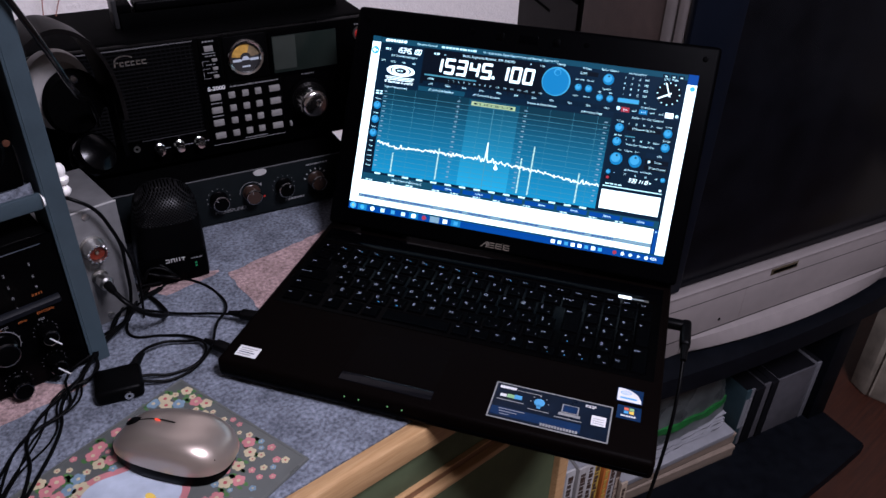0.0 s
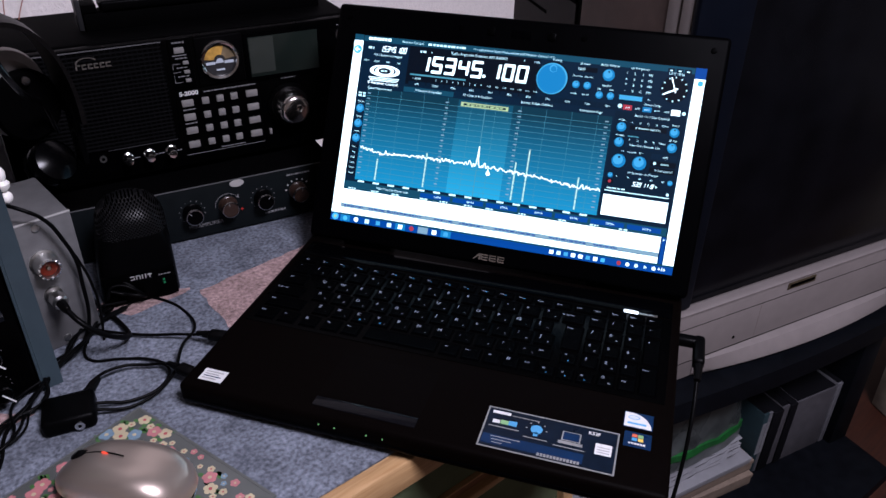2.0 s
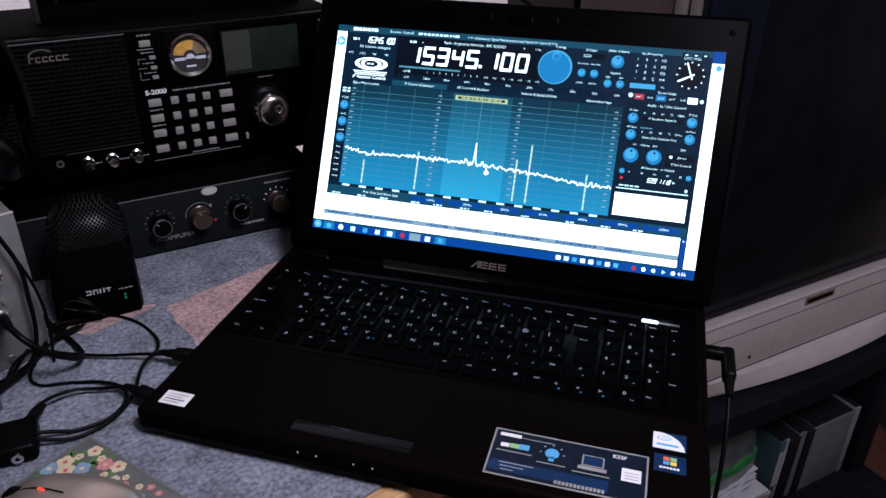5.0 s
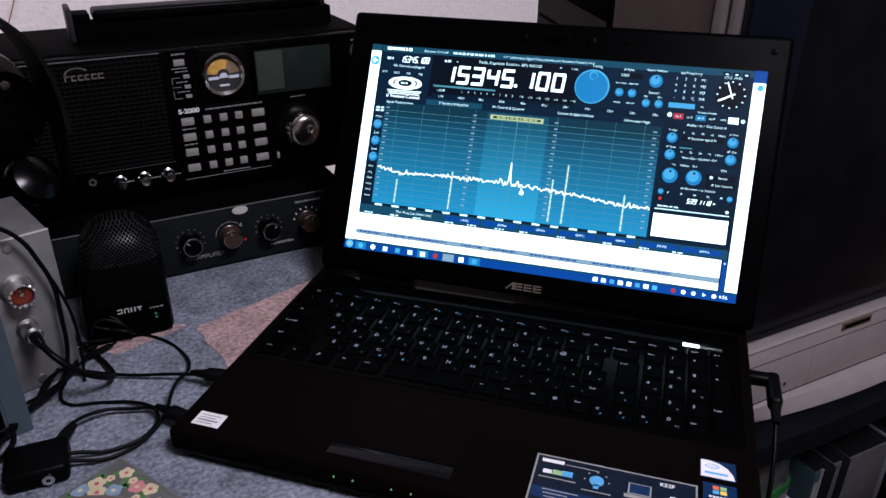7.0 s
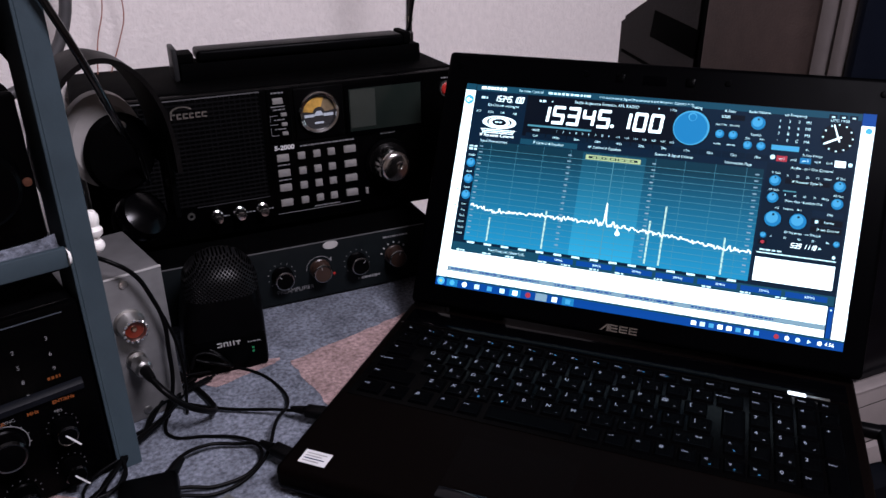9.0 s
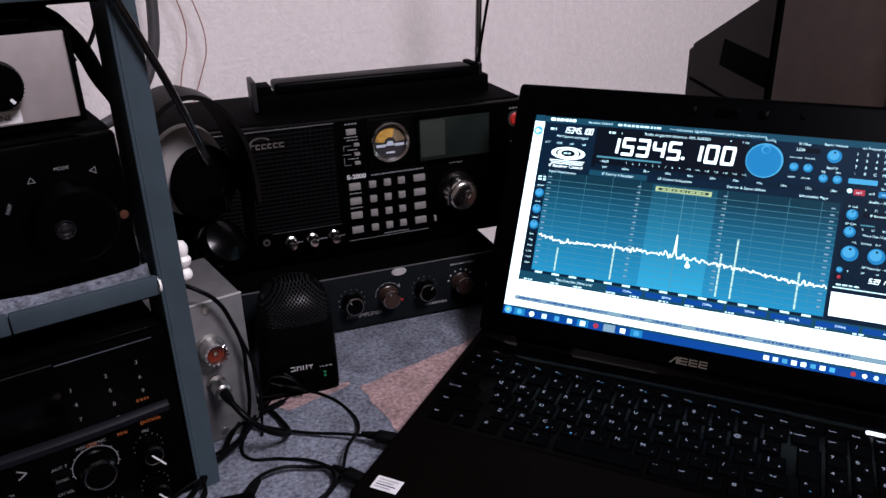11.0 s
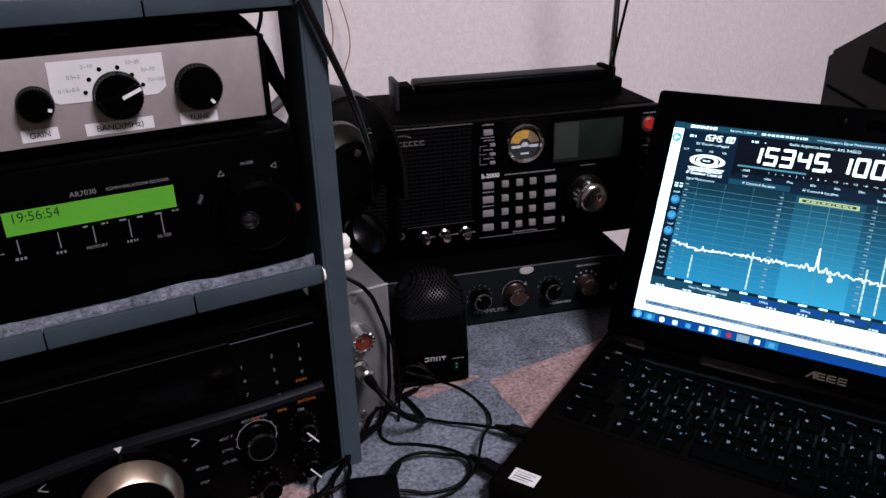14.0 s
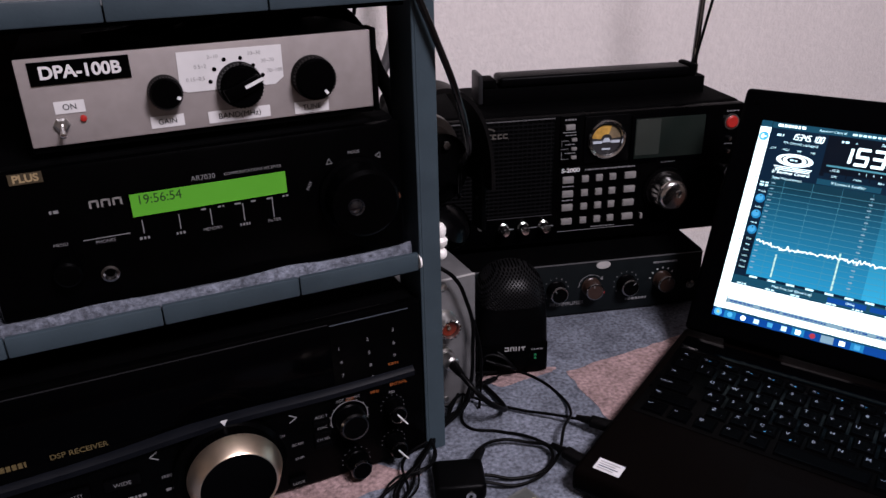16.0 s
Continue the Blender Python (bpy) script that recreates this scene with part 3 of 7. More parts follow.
SEGS = {"0": "abcdef", "1": "bc", "2": "abged", "3": "abgcd", "4": "fgbc", "5": "afgcd", "6": "afgedc", "7": "abc", "8": "abcdefg", "9": "abcdfg"}


def useg(body, x, y, w, h, t, gap, c="white", k=4):
    """Seven-segment digits."""
    for ch in body:
        if ch == ".":
            uc(x - gap * 0.2, y + t * 0.5, t * 0.62, c, k, 10)
            x += gap * 0.9
            continue
        lines = {"a": (0, h, w, h), "b": (w, h / 2, w, h), "c": (w, 0, w, h / 2), "d": (0, 0, w, 0), "e": (0, 0, 0, h / 2), "f": (0, h / 2, 0, h), "g": (0, h / 2, w, h / 2)}
        for s in SEGS[ch]:
            x0, y0, x1, y1 = lines[s]
            e = t * 0.32
            if y0 == y1:
                uline(x + x0 - e + (y0 / h) * 1.0, y + y0, x + x1 + e + (y1 / h) * 1.0, y + y1, t, c, k)
            else:
                uline(x + x0 + (y0 / h) * 1.0, y + y0 + t * 0.1, x + x1 + (y1 / h) * 1.0, y + y1 - t * 0.1, t, c, k)
        x += w + gap


ur(0, 343, 0, 190, "black", 0)
ur(0, 9.5, 8, 184, "white", 1), ur(0, 9.5, 184, 190, "title", 1), ur(333.3, 343, 8, 180, "white", 1), ur(333.3, 343, 180, 190, "task", 1)
uc(4.6, 175, 4.3, "sky", 2), uline(2, 175, 7, 175, 1.2, "white", 3), uline(2, 175, 4.5, 177, 1.1, "white", 3), uline(2, 175, 4.5, 173, 1.1, "white", 3)
for i in range(6):
    ur(6, 8.4, 60 + i * 15, 61.2 + i * 15, "grey", 2)
uc(339, 176, 2.5, "sky", 2)
ur(10, 333, 4, 189.5, "deep", 1)
ur(10, 333, 184, 189.5, "title", 2)
ubars(15, 40, 187, 2.6, "white", 4, 3), ut("Receiver Control", 62, 186.7, 3.2), ubars(78, 118, 186.6, 2.0, "text", 4, 5)
ut("<<< Laboratory Signal Measurement and Receiver Control >>>", 164, 186.4, 3.1)
for i in range(3):
    ur(309 + i * 7.5, 315 + i * 7.5, 183.2, 187.4, "panel", 3), ur(311 + i * 7.5, 313.4 + i * 7.5, 184.8, 186, "text", 4)
# upper left: second tuner and maker's emblem
ubars(16, 22, 178, 2.2), useg("15345.100", 29, 175.3, 2.0, 5.2, 0.75, 1.35), ubars(71, 77, 179, 2.0), uc(83, 179, 0.9, "text", 4, 3)
ut("RX Channel unplugged", 38, 171.5, 3.2)
for i, t in enumerate(("ATT", "AGC", "NR", "NB")):
    ut(t, 15.5 + i * 11.5, 165, 2.8)
uc(36.5, 156, 16, "white", 3, 28, 5.8), uc(36.5, 156.2, 12, "black", 4, 26, 4.6), uc(36.5, 156, 10, "white", 5, 26, 4.2), uc(36.5, 156, 6.8, "black", 6, 24, 3.1)
ubars(32.5, 40.5, 156, 1.5, "text", 7)
for i in range(3):
    ur(20 + i, 53 - i, 148.6 - i * 1.5, 149.3 - i * 1.5, "white", 4)
ut("IF Receiver Control", 36, 143.5, 4.0, "white", 4, 0.03), ut("Signal Measurement", 34, 138, 3.2)
# main frequency
ur(59.5, 191, 146, 183.5, "black", 2)
ut("Radio Argentina Exterior, AM, RADIO", 131, 180.3, 3.6)
useg("15345.100", 72, 160.4, 8.5, 14.0, 2.6, 5.0)
uc(176, 180.5, 0.9, "text", 4, 3), ut("1 Hz", 188, 180.2, 3.0)
ur(63.5, 121, 155.2, 156.8, "line", 4), ut("- 60dB", 71, 152.2, 3.0)
for i in range(9):
    ut(str(i + 1), 91 + i * 7.2 * 0.8, 152.4, 2.6)
for i in range(7):
    ut("+10", 145 + i * 7.6, 152.4, 2.4)
for i, t in enumerate(("LW", "160m", "80m", "60m", "40m", "30m", "20m", "17m", "15m", "12m", "10m")):
    ur(63 + i * 18.8, 81 + i * 18.8, 144.2, 149.3, "panel", 3), ut(t, 72 + i * 18.8, 146.8, 2.9)
# tabs
ur(59, 111, 138.2, 143.2, "title", 3), ut("IF Control & Equalizer", 85, 140.7, 3.1), ut("AF Control & Equalizer", 135, 141.6, 3.1), ut("Scanner & Signal Utilities", 194, 141.2, 3.1), ut("Information Page", 246, 140.2, 3.1)
# spectrum
ur(20.5, 266.5, 44.5, 137.5, "graph", 2), ur(117.5, 172, 44.5, 136.5, "band", 3)
for i in range(16):
    uline(20.5, 49 + i * 5.4, 266.5, 49 + i * 5.4, 0.32, "line", 4)
for i in range(10):
    uline(33 + i * 24.5, 44.5, 33 + i * 24.5, 137.5, 0.22, "line", 4)
uline(145, 44.5, 145, 136.5, 0.6, "line", 4)
for x in (23.5, 106, 179, 262):
    for i in range(16):
        ur(x - 1.6, x + 1.6, 51 + i * 5.4, 52.1 + i * 5.4, "grey", 5)
for i in range(15):
    ur(24 + i * 16.2, 31 + i * 16.2, 42.2, 44.0, "text", 5)
ur(120, 167.5, 130.6, 134.8, "yellow", 5), ur(122.5, 165, 131.7, 133.7, "panel", 6), ubars(126, 162, 132.7, 1.2, "yellow", 7)
rnd = random.Random(11)
SLOPE = ((22, 78.5), (32, 75.5), (44, 73.8), (93, 75.4), (145, 75.6), (171, 74.3), (191, 73.2), (216, 71.4), (241, 68.4), (266, 68.6))
x, py = 22.0, 78.5
while x < 265.5:
    nx = x + 0.75
    base = float(np.interp(nx, [p[0] for p in SLOPE], [p[1] for p in SLOPE]))
    spike = 15.0 * math.exp(-(((nx - 145.0) / 0.7) ** 2)) + 4.0 * math.exp(-(((nx - 137.0) / 0.8) ** 2)) + 3.2 * math.exp(-(((nx - 152.0) / 0.8) ** 2))
    ny = base + spike + rnd.gauss(0, 1.05)
    uline(x, py, nx, ny, 1.2, "trace", 7)
    x, py = nx, ny
for px_, top in ((42, 68), (93, 80.5), (183, 83.5), (194.6, 97.3), (244.6, 77.3)):
    yy = 46.5
    while yy < top:
        ur(px_ - 0.75, px_ + 0.75, yy, min(yy + 4.6, top), "peak", 6)
        yy += 5.0
uc(157, 68.8, 2.1, "white", 8, 12), uline(157, 69.5, 156.4, 73, 1.3, "white", 8)
# left strip of controls
ur(11, 20, 128, 133.6, "panel", 3), ubars(12, 19.5, 132, 1.4), ubars(12, 19.5, 129.4, 2.0)
for y, t in ((116.5, "Width"), (101.3, "Scale"), (86.3, "Level")):
    uknob(15.6, y, 4.3), ut(t, 15.6, y + 7.0, 2.6)
for i, t in enumerate(("Dec", "Avg", "Peak", "Lock", "Thick", "Hold")):
    ur(10.8, 19.2, 75.4 - i * 5.4, 79.4 - i * 5.4, "black", 3), ut(t, 15, 77.4 - i * 5.4, 2.6)
# right half of the head
uc(204.6, 166.5, 15.8, "black", 3, 36), uc(204.6, 166.5, 14.8, "knobhi", 4, 36), uc(204.2, 166.2, 13.6, "knob", 5, 36), uc(204.6, 176, 3.6, "knobhi", 6, 16), uc(204.9, 175.6, 2.8, "knob", 7, 16)
ut("Tuning", 207, 184.2, 3.2), ut("IF Filter", 234, 183.2, 3.0), ur(228, 246, 176, 180.5, "black", 3), ut("5200", 231, 178.3, 3.4), ut("Filter Width", 228.5, 171.5, 1.9), ut("Filter Shift", 239, 171.5, 1.9)
uknob(228, 163.6, 3.6), uknob(238.6, 163.6, 3.6), ut("mode", 227, 155.2, 2.5), ut("ext on", 238, 155.2, 2.5)
ut("Radio Volume", 257, 184.3, 3.0), uknob(256.8, 175.3, 5.6), ut("Squelch", 256.5, 165.4, 2.8), ut("SQL", 250.5, 161.8, 2.1), ut("ESN", 261.5, 161.8, 2.1), uknob(251, 156.3, 3.5), uknob(261.4, 156.4, 3.5)
ut("set Frequency", 284.5, 184.0, 3.0)
for r, row in enumerate((("1", "2", "3", "M1"), ("4", "5", "6", "M2"), ("7", "8", "9", "M3"), ("-", "0", "C", "M4"))):
    for c, t in enumerate(row):
        ut(t, 273.4 + c * 7.2, 178.8 - r * 5.3, 3.3)
ur(269.5, 290.5, 154.4, 158.6, "knobhi", 4), ut("<-", 296.5, 156.6, 3.4)
ut("UTC 19:56", 317.5, 182.5, 3.1), uc(317.4, 168.6, 12.2, "black", 3, 32)
for i in range(12):
    a = math.pi * i / 6
    uc(317.4 + 10.8 * math.cos(a), 168.6 + 10.8 * math.sin(a), 0.75, "text", 4, 8)
uline(319, 165.5, 313.6, 179.2, 1.1, "white", 5), uline(320.4, 169.6, 308.4, 163.3, 1.4, "white", 5)
uc(271.5, 148.4, 2.0, "text", 4, 10)
for i, (c, t) in enumerate((("red", "scr1"), ("panel", "scr2"), ("knob", "scr3"), ("panel", "scr4"), ("panel", "scr5"))):
    ur(274.5 + i * 8.9, 282.6 + i * 8.9, 145.3, 150, c, 3), ut(t, 278.6 + i * 8.9, 147.6, 2.7)
ur(318, 326, 145, 150.2, "white", 4), uc(329.3, 147.6, 1.7, "text", 4, 10), ut("Screen Design", 301, 152.2, 2.6)
# right column
ur(268.3, 332, 44.5, 143.6, "panel", 2)
ut("Audio - In / Out Control", 302, 141.0, 3.1)
for x, y, t in ((276, 129.4, "IF Gain"), (324, 129.6, "IF Out"), (276, 115.3, "AF Gain"), (324, 115.5, "AF Out")):
    uknob(x, y, 4.4), ut(t, x, y + 6.4, 2.4)
for y in (134.4, 118.3):
    for i in range(5):
        ut(("0", "25", "50", "75", "100ms")[i], 285 + i * 7.4, y, 2.3)
ur(283.5, 317, 127.8, 132, "black", 3), ut("IF Receiver Signal In", 300, 129.9, 2.8), ur(283, 293, 121.2, 122.2, "line", 3)
ur(282, 317, 111.6, 115.8, "deep", 3), ut("Wave Out / Equalizer Out", 299.5, 113.7, 2.6)
uknob(278.4, 98, 6.4), uknob(297.4, 98, 6.4), ut("<-L    Volume    R->", 289, 107.2, 2.5)
for y, t in ((106, "ON"), (99.6, "Stereo"), (93.4, "IF Sub Control")):
    ur(307, 330, y - 2.4, y + 2.4, "black" if t != "ON" else "deep", 3), ut(t, 320, y, 2.7)
uc(311, 99.6, 1.4, "text", 4, 12)
ut("AF Recorder - to Filestyle", 302, 88.2, 2.6)
uknob(273, 84, 2.4), uknob(327.6, 83.4, 2.4)
for i in range(5):
    ut(str(i * 20), 279 + i * 10.5, 83.6, 2.3)
ur(270, 276.5, 76.2, 80.2, "black", 3), uc(273.2, 78.2, 1.5, "red", 4, 12), useg("539", 294.5, 76.5, 1.7, 3.6, 0.55, 1.0), useg("1118", 304, 76.5, 1.4, 3.6, 0.5, 1.1), uc(316, 78.2, 1.4, "text", 4, 3)
ur(270, 329, 69.0, 69.9, "text", 4), ubars(272, 290, 72.0, 1.2), uc(327, 72.6, 1.4, "text", 4, 8)
ur(269.8, 329.2, 46.2, 65.6, "white", 3)
# station list
ur(10, 332, 34.2, 42.0, "title", 3)
ut("Main Freq List (Show List)", 62, 38.6, 3.2)
for i in range(7):
    ur(92 + i * 34, 123 + i * 34, 36.2, 40.6, "task", 4), ut(("15MHz", "20MHz", "25MHz", "30MHz", "40MHz", "50MHz", "60MHz")[i], 110 + i * 34, 38.4, 2.7, k=5)
for x in (15, 40, 62, 92, 113, 138, 160, 193, 232, 262, 289):
    ubars(x, x + 8, 35.0, 1.3, "text", 5, 9)
ur(10, 328, 18.6, 33.6, "white", 4), ur(10, 328, 15.0, 18.4, "grey", 4), ur(10, 328, 8.6, 14.6, "white", 4)
for x0, x1 in ((13, 34), (40, 58), (60, 96), (110, 130), (136, 160), (172, 214), (226, 262), (268, 290)):
    ubars(x0, x1, 16.7, 1.4, "task", 5, 4)
ur(329, 332.5, 8.6, 33.6, "task", 4), uc(330.7, 31, 1.1, "text", 5, 3)
# task bar
ur(0, 343, 0, 8.4, "task", 2), ur(0, 343, 6.9, 8.4, "title", 3), uc(5, 4, 3.6, "sky", 4, 16), uc(5, 4, 1.5, "yellow", 5, 10)
for i in range(10):
    x = 16 + i * 12.0
    if i in (0, 5, 7, 9):
        ur(x - 5.2, x + 5.2, 0.4, 6.8, "knob" if i != 7 else "grey", 3)
    c = ("sky", "white", "text", "knobhi", "text", "white", "red", "grey", "white", "knobhi")[i]
    if i in (1, 6, 0):
        uc(x, 3.6, 2.4, c, 4, 14)
    else:
        ur(x - 2.3, x + 2.3, 1.4, 5.6, c, 4)
for i in range(8):
    ur(228 + i * 7, 232 + i * 7, 1.8, 5.4, ("white", "text", "knobhi", "white", "white", "knobhi", "white", "sky")[i], 4)
for i in range(5):
    uc(294 + i * 8, 3.5, 2.0, ("red", "white", "text", "text", "white")[i], 4, (14, 5, 6, 3, 5)[i])
ut("4:56", 333, 3.6, 4.0, "white", 4)
bmesh.ops.transform(ubm, matrix=FACE, verts=ubm.verts[:])
link_mesh("display", ubm, [UI[k] for k in UO], lid, "lit screen with a radio spectrum program", smooth=False)

# ---- power plug and cable of the laptop ----
plug = thing("power_plug", pose(0.367, 0.200, 0.717), "black angled power plug in the laptop's side", "plug")
part("barrel", B(0, 0.022, -0.005, 0.005, -0.005, 0.005, 0.003, 3), RUBBER, plug)
part("grip", B(0.016, 0.026, -0.032, 0.006, -0.0065, 0.0055, 0.0035, 3), RUBBER, plug)
part("strain_relief", L([(0, 0), (0.0042, 0), (0.0028, 0.018), (0, 0.018)], Matrix.Translation((0.021, -0.03, -0.001)) @ Matrix.Rotation(radians(100), 4, "X"), 14), RUBBER, plug)
tube("cord", [(0.021, -0.044, -0.004), (0.0215, -0.07, -0.03), (0.018, -0.10, -0.09), (0.006, -0.13, -0.17), (-0.012, -0.15, -0.25), (-0.02, -0.18, -0.45), (-0.02, -0.2, -0.7)], 0.0017, RUBBER, plug)

# ---- shortwave radio ----
def dark_ring(name, parent, x, z, r, h, material, m_extra=None, label="", n=28, knurl=0):
    """A plain control knob on a front panel: skirt, body with rounded edge, cap."""
    bm = L([(0, 0), (r * 1.08, 0), (r * 1.08, h * 0.12), (r, h * 0.16), (r * 0.96, h * 0.9), (r * 0.86, h), (0, h)], front(x, z), n)
    if knurl:
        for i in range(knurl):
            a = 2 * math.pi * i / knurl
            box(bm, -r * 0.05, r * 0.05, r * 0.96, r * 1.03, h * 0.2, h * 0.9, m=front(x, z) @ Matrix.Rotation(a, 4, "Z"))
    return part(name, bm, material, parent, label)


def pointer(parent, x, z, r, h, turn, material, long=0.8, w=0.0012):
    m = front(x, z) @ Matrix.Rotation(radians(turn), 4, "Z")
    return part("pointer", box(bmesh.new(), -w / 2, w / 2, r * (0.95 - long), r * 0.95, h - 0.0002, h + 0.0004, m=m), material, parent, "white pointer line")


def bars(bm, x0, x1, z, h, y=-0.0004, seed=1, lo=0.0012, hi=0.0045):
    """Small print on a front panel as short bars."""
    rnd = random.Random(seed)
    x = x0
    while x < x1 - 0.0006:
        w = min(rnd.uniform(lo, hi), x1 - x)
        box(bm, x, x + w, y, 0.0, z - h / 2, z + h / 2)
        x += w + 0.0009
    return bm


radio = thing("radio", pose(-0.160, 0.274, 0.772, 0, 0, 45.5), "large black desktop shortwave radio with silver keys", "radio")
part("cabinet", B(-0.177, 0.196, 0.008, 0.150, 0.004, 0.148, 0.007, 3), MATTE, radio)
part("fascia", B(-0.176, 0.195, 0.0, 0.012, 0.006, 0.1465, 0.003, 2), SATIN, radio)
for x in (-0.15, 0.17):
    for y in (0.03, 0.13):
        part("rubber_foot", L([(0, -0.0), (0.009, -0.0), (0.008, 0.006), (0, 0.006)], Matrix.Translation((x, y, 0)), 16), RUBBER, radio)
WEAVE = mat("grille_weave", (0.0032, 0.0032, 0.0035), 0.6, spec=0.05)
grille = part("speaker_grille", B(-0.165, -0.0145, -0.0012, 0.002, 0.040, 0.1445, 0.001), SATIN, radio)
bm = bmesh.new()
for i in range(24):
    box(bm, -0.164, -0.0155, -0.0022, -0.0010, 0.042 + i * 0.0042, 0.0436 + i * 0.0042)
part("grille_bar", bm, WEAVE, grille)
bm = bmesh.new()
for i in range(30):
    box(bm, -0.1635 + i * 0.005, -0.1625 + i * 0.005, -0.0020, -0.0008, 0.041, 0.1435)
part("grille_bar", bm, WEAVE, grille)
part("trim_line", B(-0.165, -0.0145, -0.0024, -0.001, 0.1437, 0.1445), DIMPRINT, grille)
part("trim_line", B(-0.085, -0.0145, -0.0022, -0.001, 0.0395, 0.0400), mat("trim_faint", (0.025, 0.025, 0.027), 0.6, spec=0.1), grille)
bm = bmesh.new()
for i, w in enumerate((0.0045, 0.004, 0.0045, 0.004, 0.0045, 0.0048)):
    x = -0.0965 + i * 0.0055
    box(bm, x, x + 0.0012, -0.0032, -0.002, 0.1272, 0.1322)
    box(bm, x, x + w, -0.0032, -0.002, 0.1310, 0.1322)
    if i != 0:
        box(bm, x, x + w, -0.0032, -0.002, 0.1272, 0.1284)
for i in range(14):
    a = radians(35 + i * 11)
    box(bm, -0.0008, 0.0008, 0.0, 0.0013, -0.0005, 0.0005, m=Matrix.Translation((-0.086 + 0.0095 * math.cos(a), -0.003, 0.133 + 0.0052 * math.sin(a))))
part("maker_badge", bm, STEEL, radio, "silver maker's badge")
# small slide buttons left of the meter
part("button_field", B(-0.0085, 0.014, -0.0015, 0.001, 0.093, 0.1455, 0.0005), SATIN, radio)
bm = bmesh.new()
part("light_button", B(-0.0035, 0.0065, -0.0045, -0.001, 0.1312, 0.1368, 0.0006), BUTTON, radio)
for z in (0.1206, 0.111, 0.1019):
    part("select_button", B(0.0035, 0.0093, -0.0042, -0.001, z - 0.0016, z + 0.0016, 0.0005), BUTTON, radio)
bars(bm, -0.004, 0.008, 0.1415, 0.0014, -0.0019, 3)
for z in (0.1253, 0.1155, 0.1063):
    bars(bm, -0.003, 0.0085, z, 0.0010, -0.0019, int(z * 1e4))
for z in (0.100, 0.1195):
    box(bm, -0.0065, 0.001, -0.0019, -0.001, z, z + 0.0004)
box(bm, -0.0068, -0.0064, -0.0019, -0.001, 0.1002, 0.1080), box(bm, -0.0068, -0.0064, -0.0019, -0.001, 0.1140, 0.1199)
box(bm, -0.0075, 0.0008, -0.0019, -0.001, 0.1108, 0.1112), box(bm, -0.0055, 0.0085, -0.0022, -0.001, 0.1280, 0.1288)
part("panel_print", bm, GREYPRINT, radio)
# round signal meter
part("meter_plate", B(0.0175, 0.0665, -0.002, 0.001, 0.0935, 0.1435, 0.001), BLACK, radio)
meter = part("signal_meter", L([(0.0165, 0.0), (0.0205, 0.0), (0.0205, 0.0035), (0.0192, 0.005), (0.0172, 0.0042), (0.0165, 0.002)], front(0.041, 0.119, -0.002), 48), CHROME, radio, "round chrome-rimmed signal meter")
bm = L([(0, 0.0), (0.0168, 0.0), (0.0168, 0.0004), (0, 0.0004)], front(0.041, 0.119, -0.002), 40)
part("dial_face", bm, mat("dial_black", (0.02, 0.02, 0.022), 0.4), meter)
bm = bmesh.new()
for i in range(16):
    a0, a1 = radians(8 + i * 10.2), radians(8 + (i + 1) * 10.2)
    vs = [bm.verts.new((r * math.cos(a), r * math.sin(a) - 0.001, 0.0008)) for r, a in ((0.006, a0), (0.0158, a0), (0.0158, a1), (0.006, a1))]
    bm.faces.new(vs).material_index = 0 if i < 6 else 1
bmesh.ops.transform(bm, matrix=front(0.041, 0.119, -0.002), verts=bm.verts[:])
link_mesh("dial_scale", bm, [mat("dial_amber", (0.15, 0.11, 0.06), 0.5, vary=0.4, scale=120), mat("dial_yellow", (0.42, 0.24, 0.045), 0.5, vary=0.5, scale=120)], meter, "amber meter scale", smooth=False)
bm = bmesh.new()
box(bm, 0.0265, 0.036, -0.0034, -0.0028, 0.1145, 0.1172), box(bm, 0.046, 0.0555, -0.0034, -0.0028, 0.1145, 0.1172), box(bm, 0.0365, 0.0455, -0.0034, -0.0028, 0.1075, 0.1092)
prism(bm, [(-0.005, -0.004), (0.005, -0.004), (0.0022, 0.0005), (-0.0022, 0.0005)], 0.0009, 0.0012, front(0.041, 0.1195, -0.002))
part("dial_print", bm, mat("dial_print_grey", (0.45, 0.50, 0.56), 0.5), meter)
# liquid crystal display
part("display_frame", B(0.0685, 0.1535, -0.002, 0.001, 0.0895, 0.1415, 0.0012), GLOSSBLK, radio)
part("display_glass", B(0.0725, 0.1500, -0.0026, -0.0018, 0.0945, 0.1375, 0.0004), mat("lcd_dark", (0.009, 0.013, 0.011), 0.15, vary=0.05, spec=0.2), radio)
# Paler plate paints the sheen seen on the left of the unlit glass
part("display_sheen", B(0.0735, 0.1000, -0.0030, -0.0026, 0.0985, 0.1365), mat("lcd_sheen_grey", (0.026, 0.031, 0.027), 0.2, vary=0.2, scale=20), radio, "paler left part of the display, a painted sheen")
# keypad
pad = part("keypad_panel", B(-0.0085, 0.0795, -0.0012, 0.001, 0.0185, 0.0905, 0.0006), SATIN, radio)
for r, z in enumerate((0.0775, 0.0620, 0.0467, 0.0308)):
    for x, w in ((0.0016, 0.0122), (0.0202, 0.0076), (0.0358, 0.0076), (0.0508, 0.0076), (0.0702, 0.0128)):
        k = part("key", B(x - w / 2, x + w / 2, -0.0042, -0.001, z - 0.0036, z + 0.0036, 0.0008), BUTTON, pad)
text_mesh("model_print", "S-2000", 0.0062, WHITE, pad, front(0.0045, 0.0872, -0.0013), bold=0.00018, stretch=1.15)
bars(bm := bmesh.new(), 0.020, 0.077, 0.0868, 0.0013, -0.0017, 8)
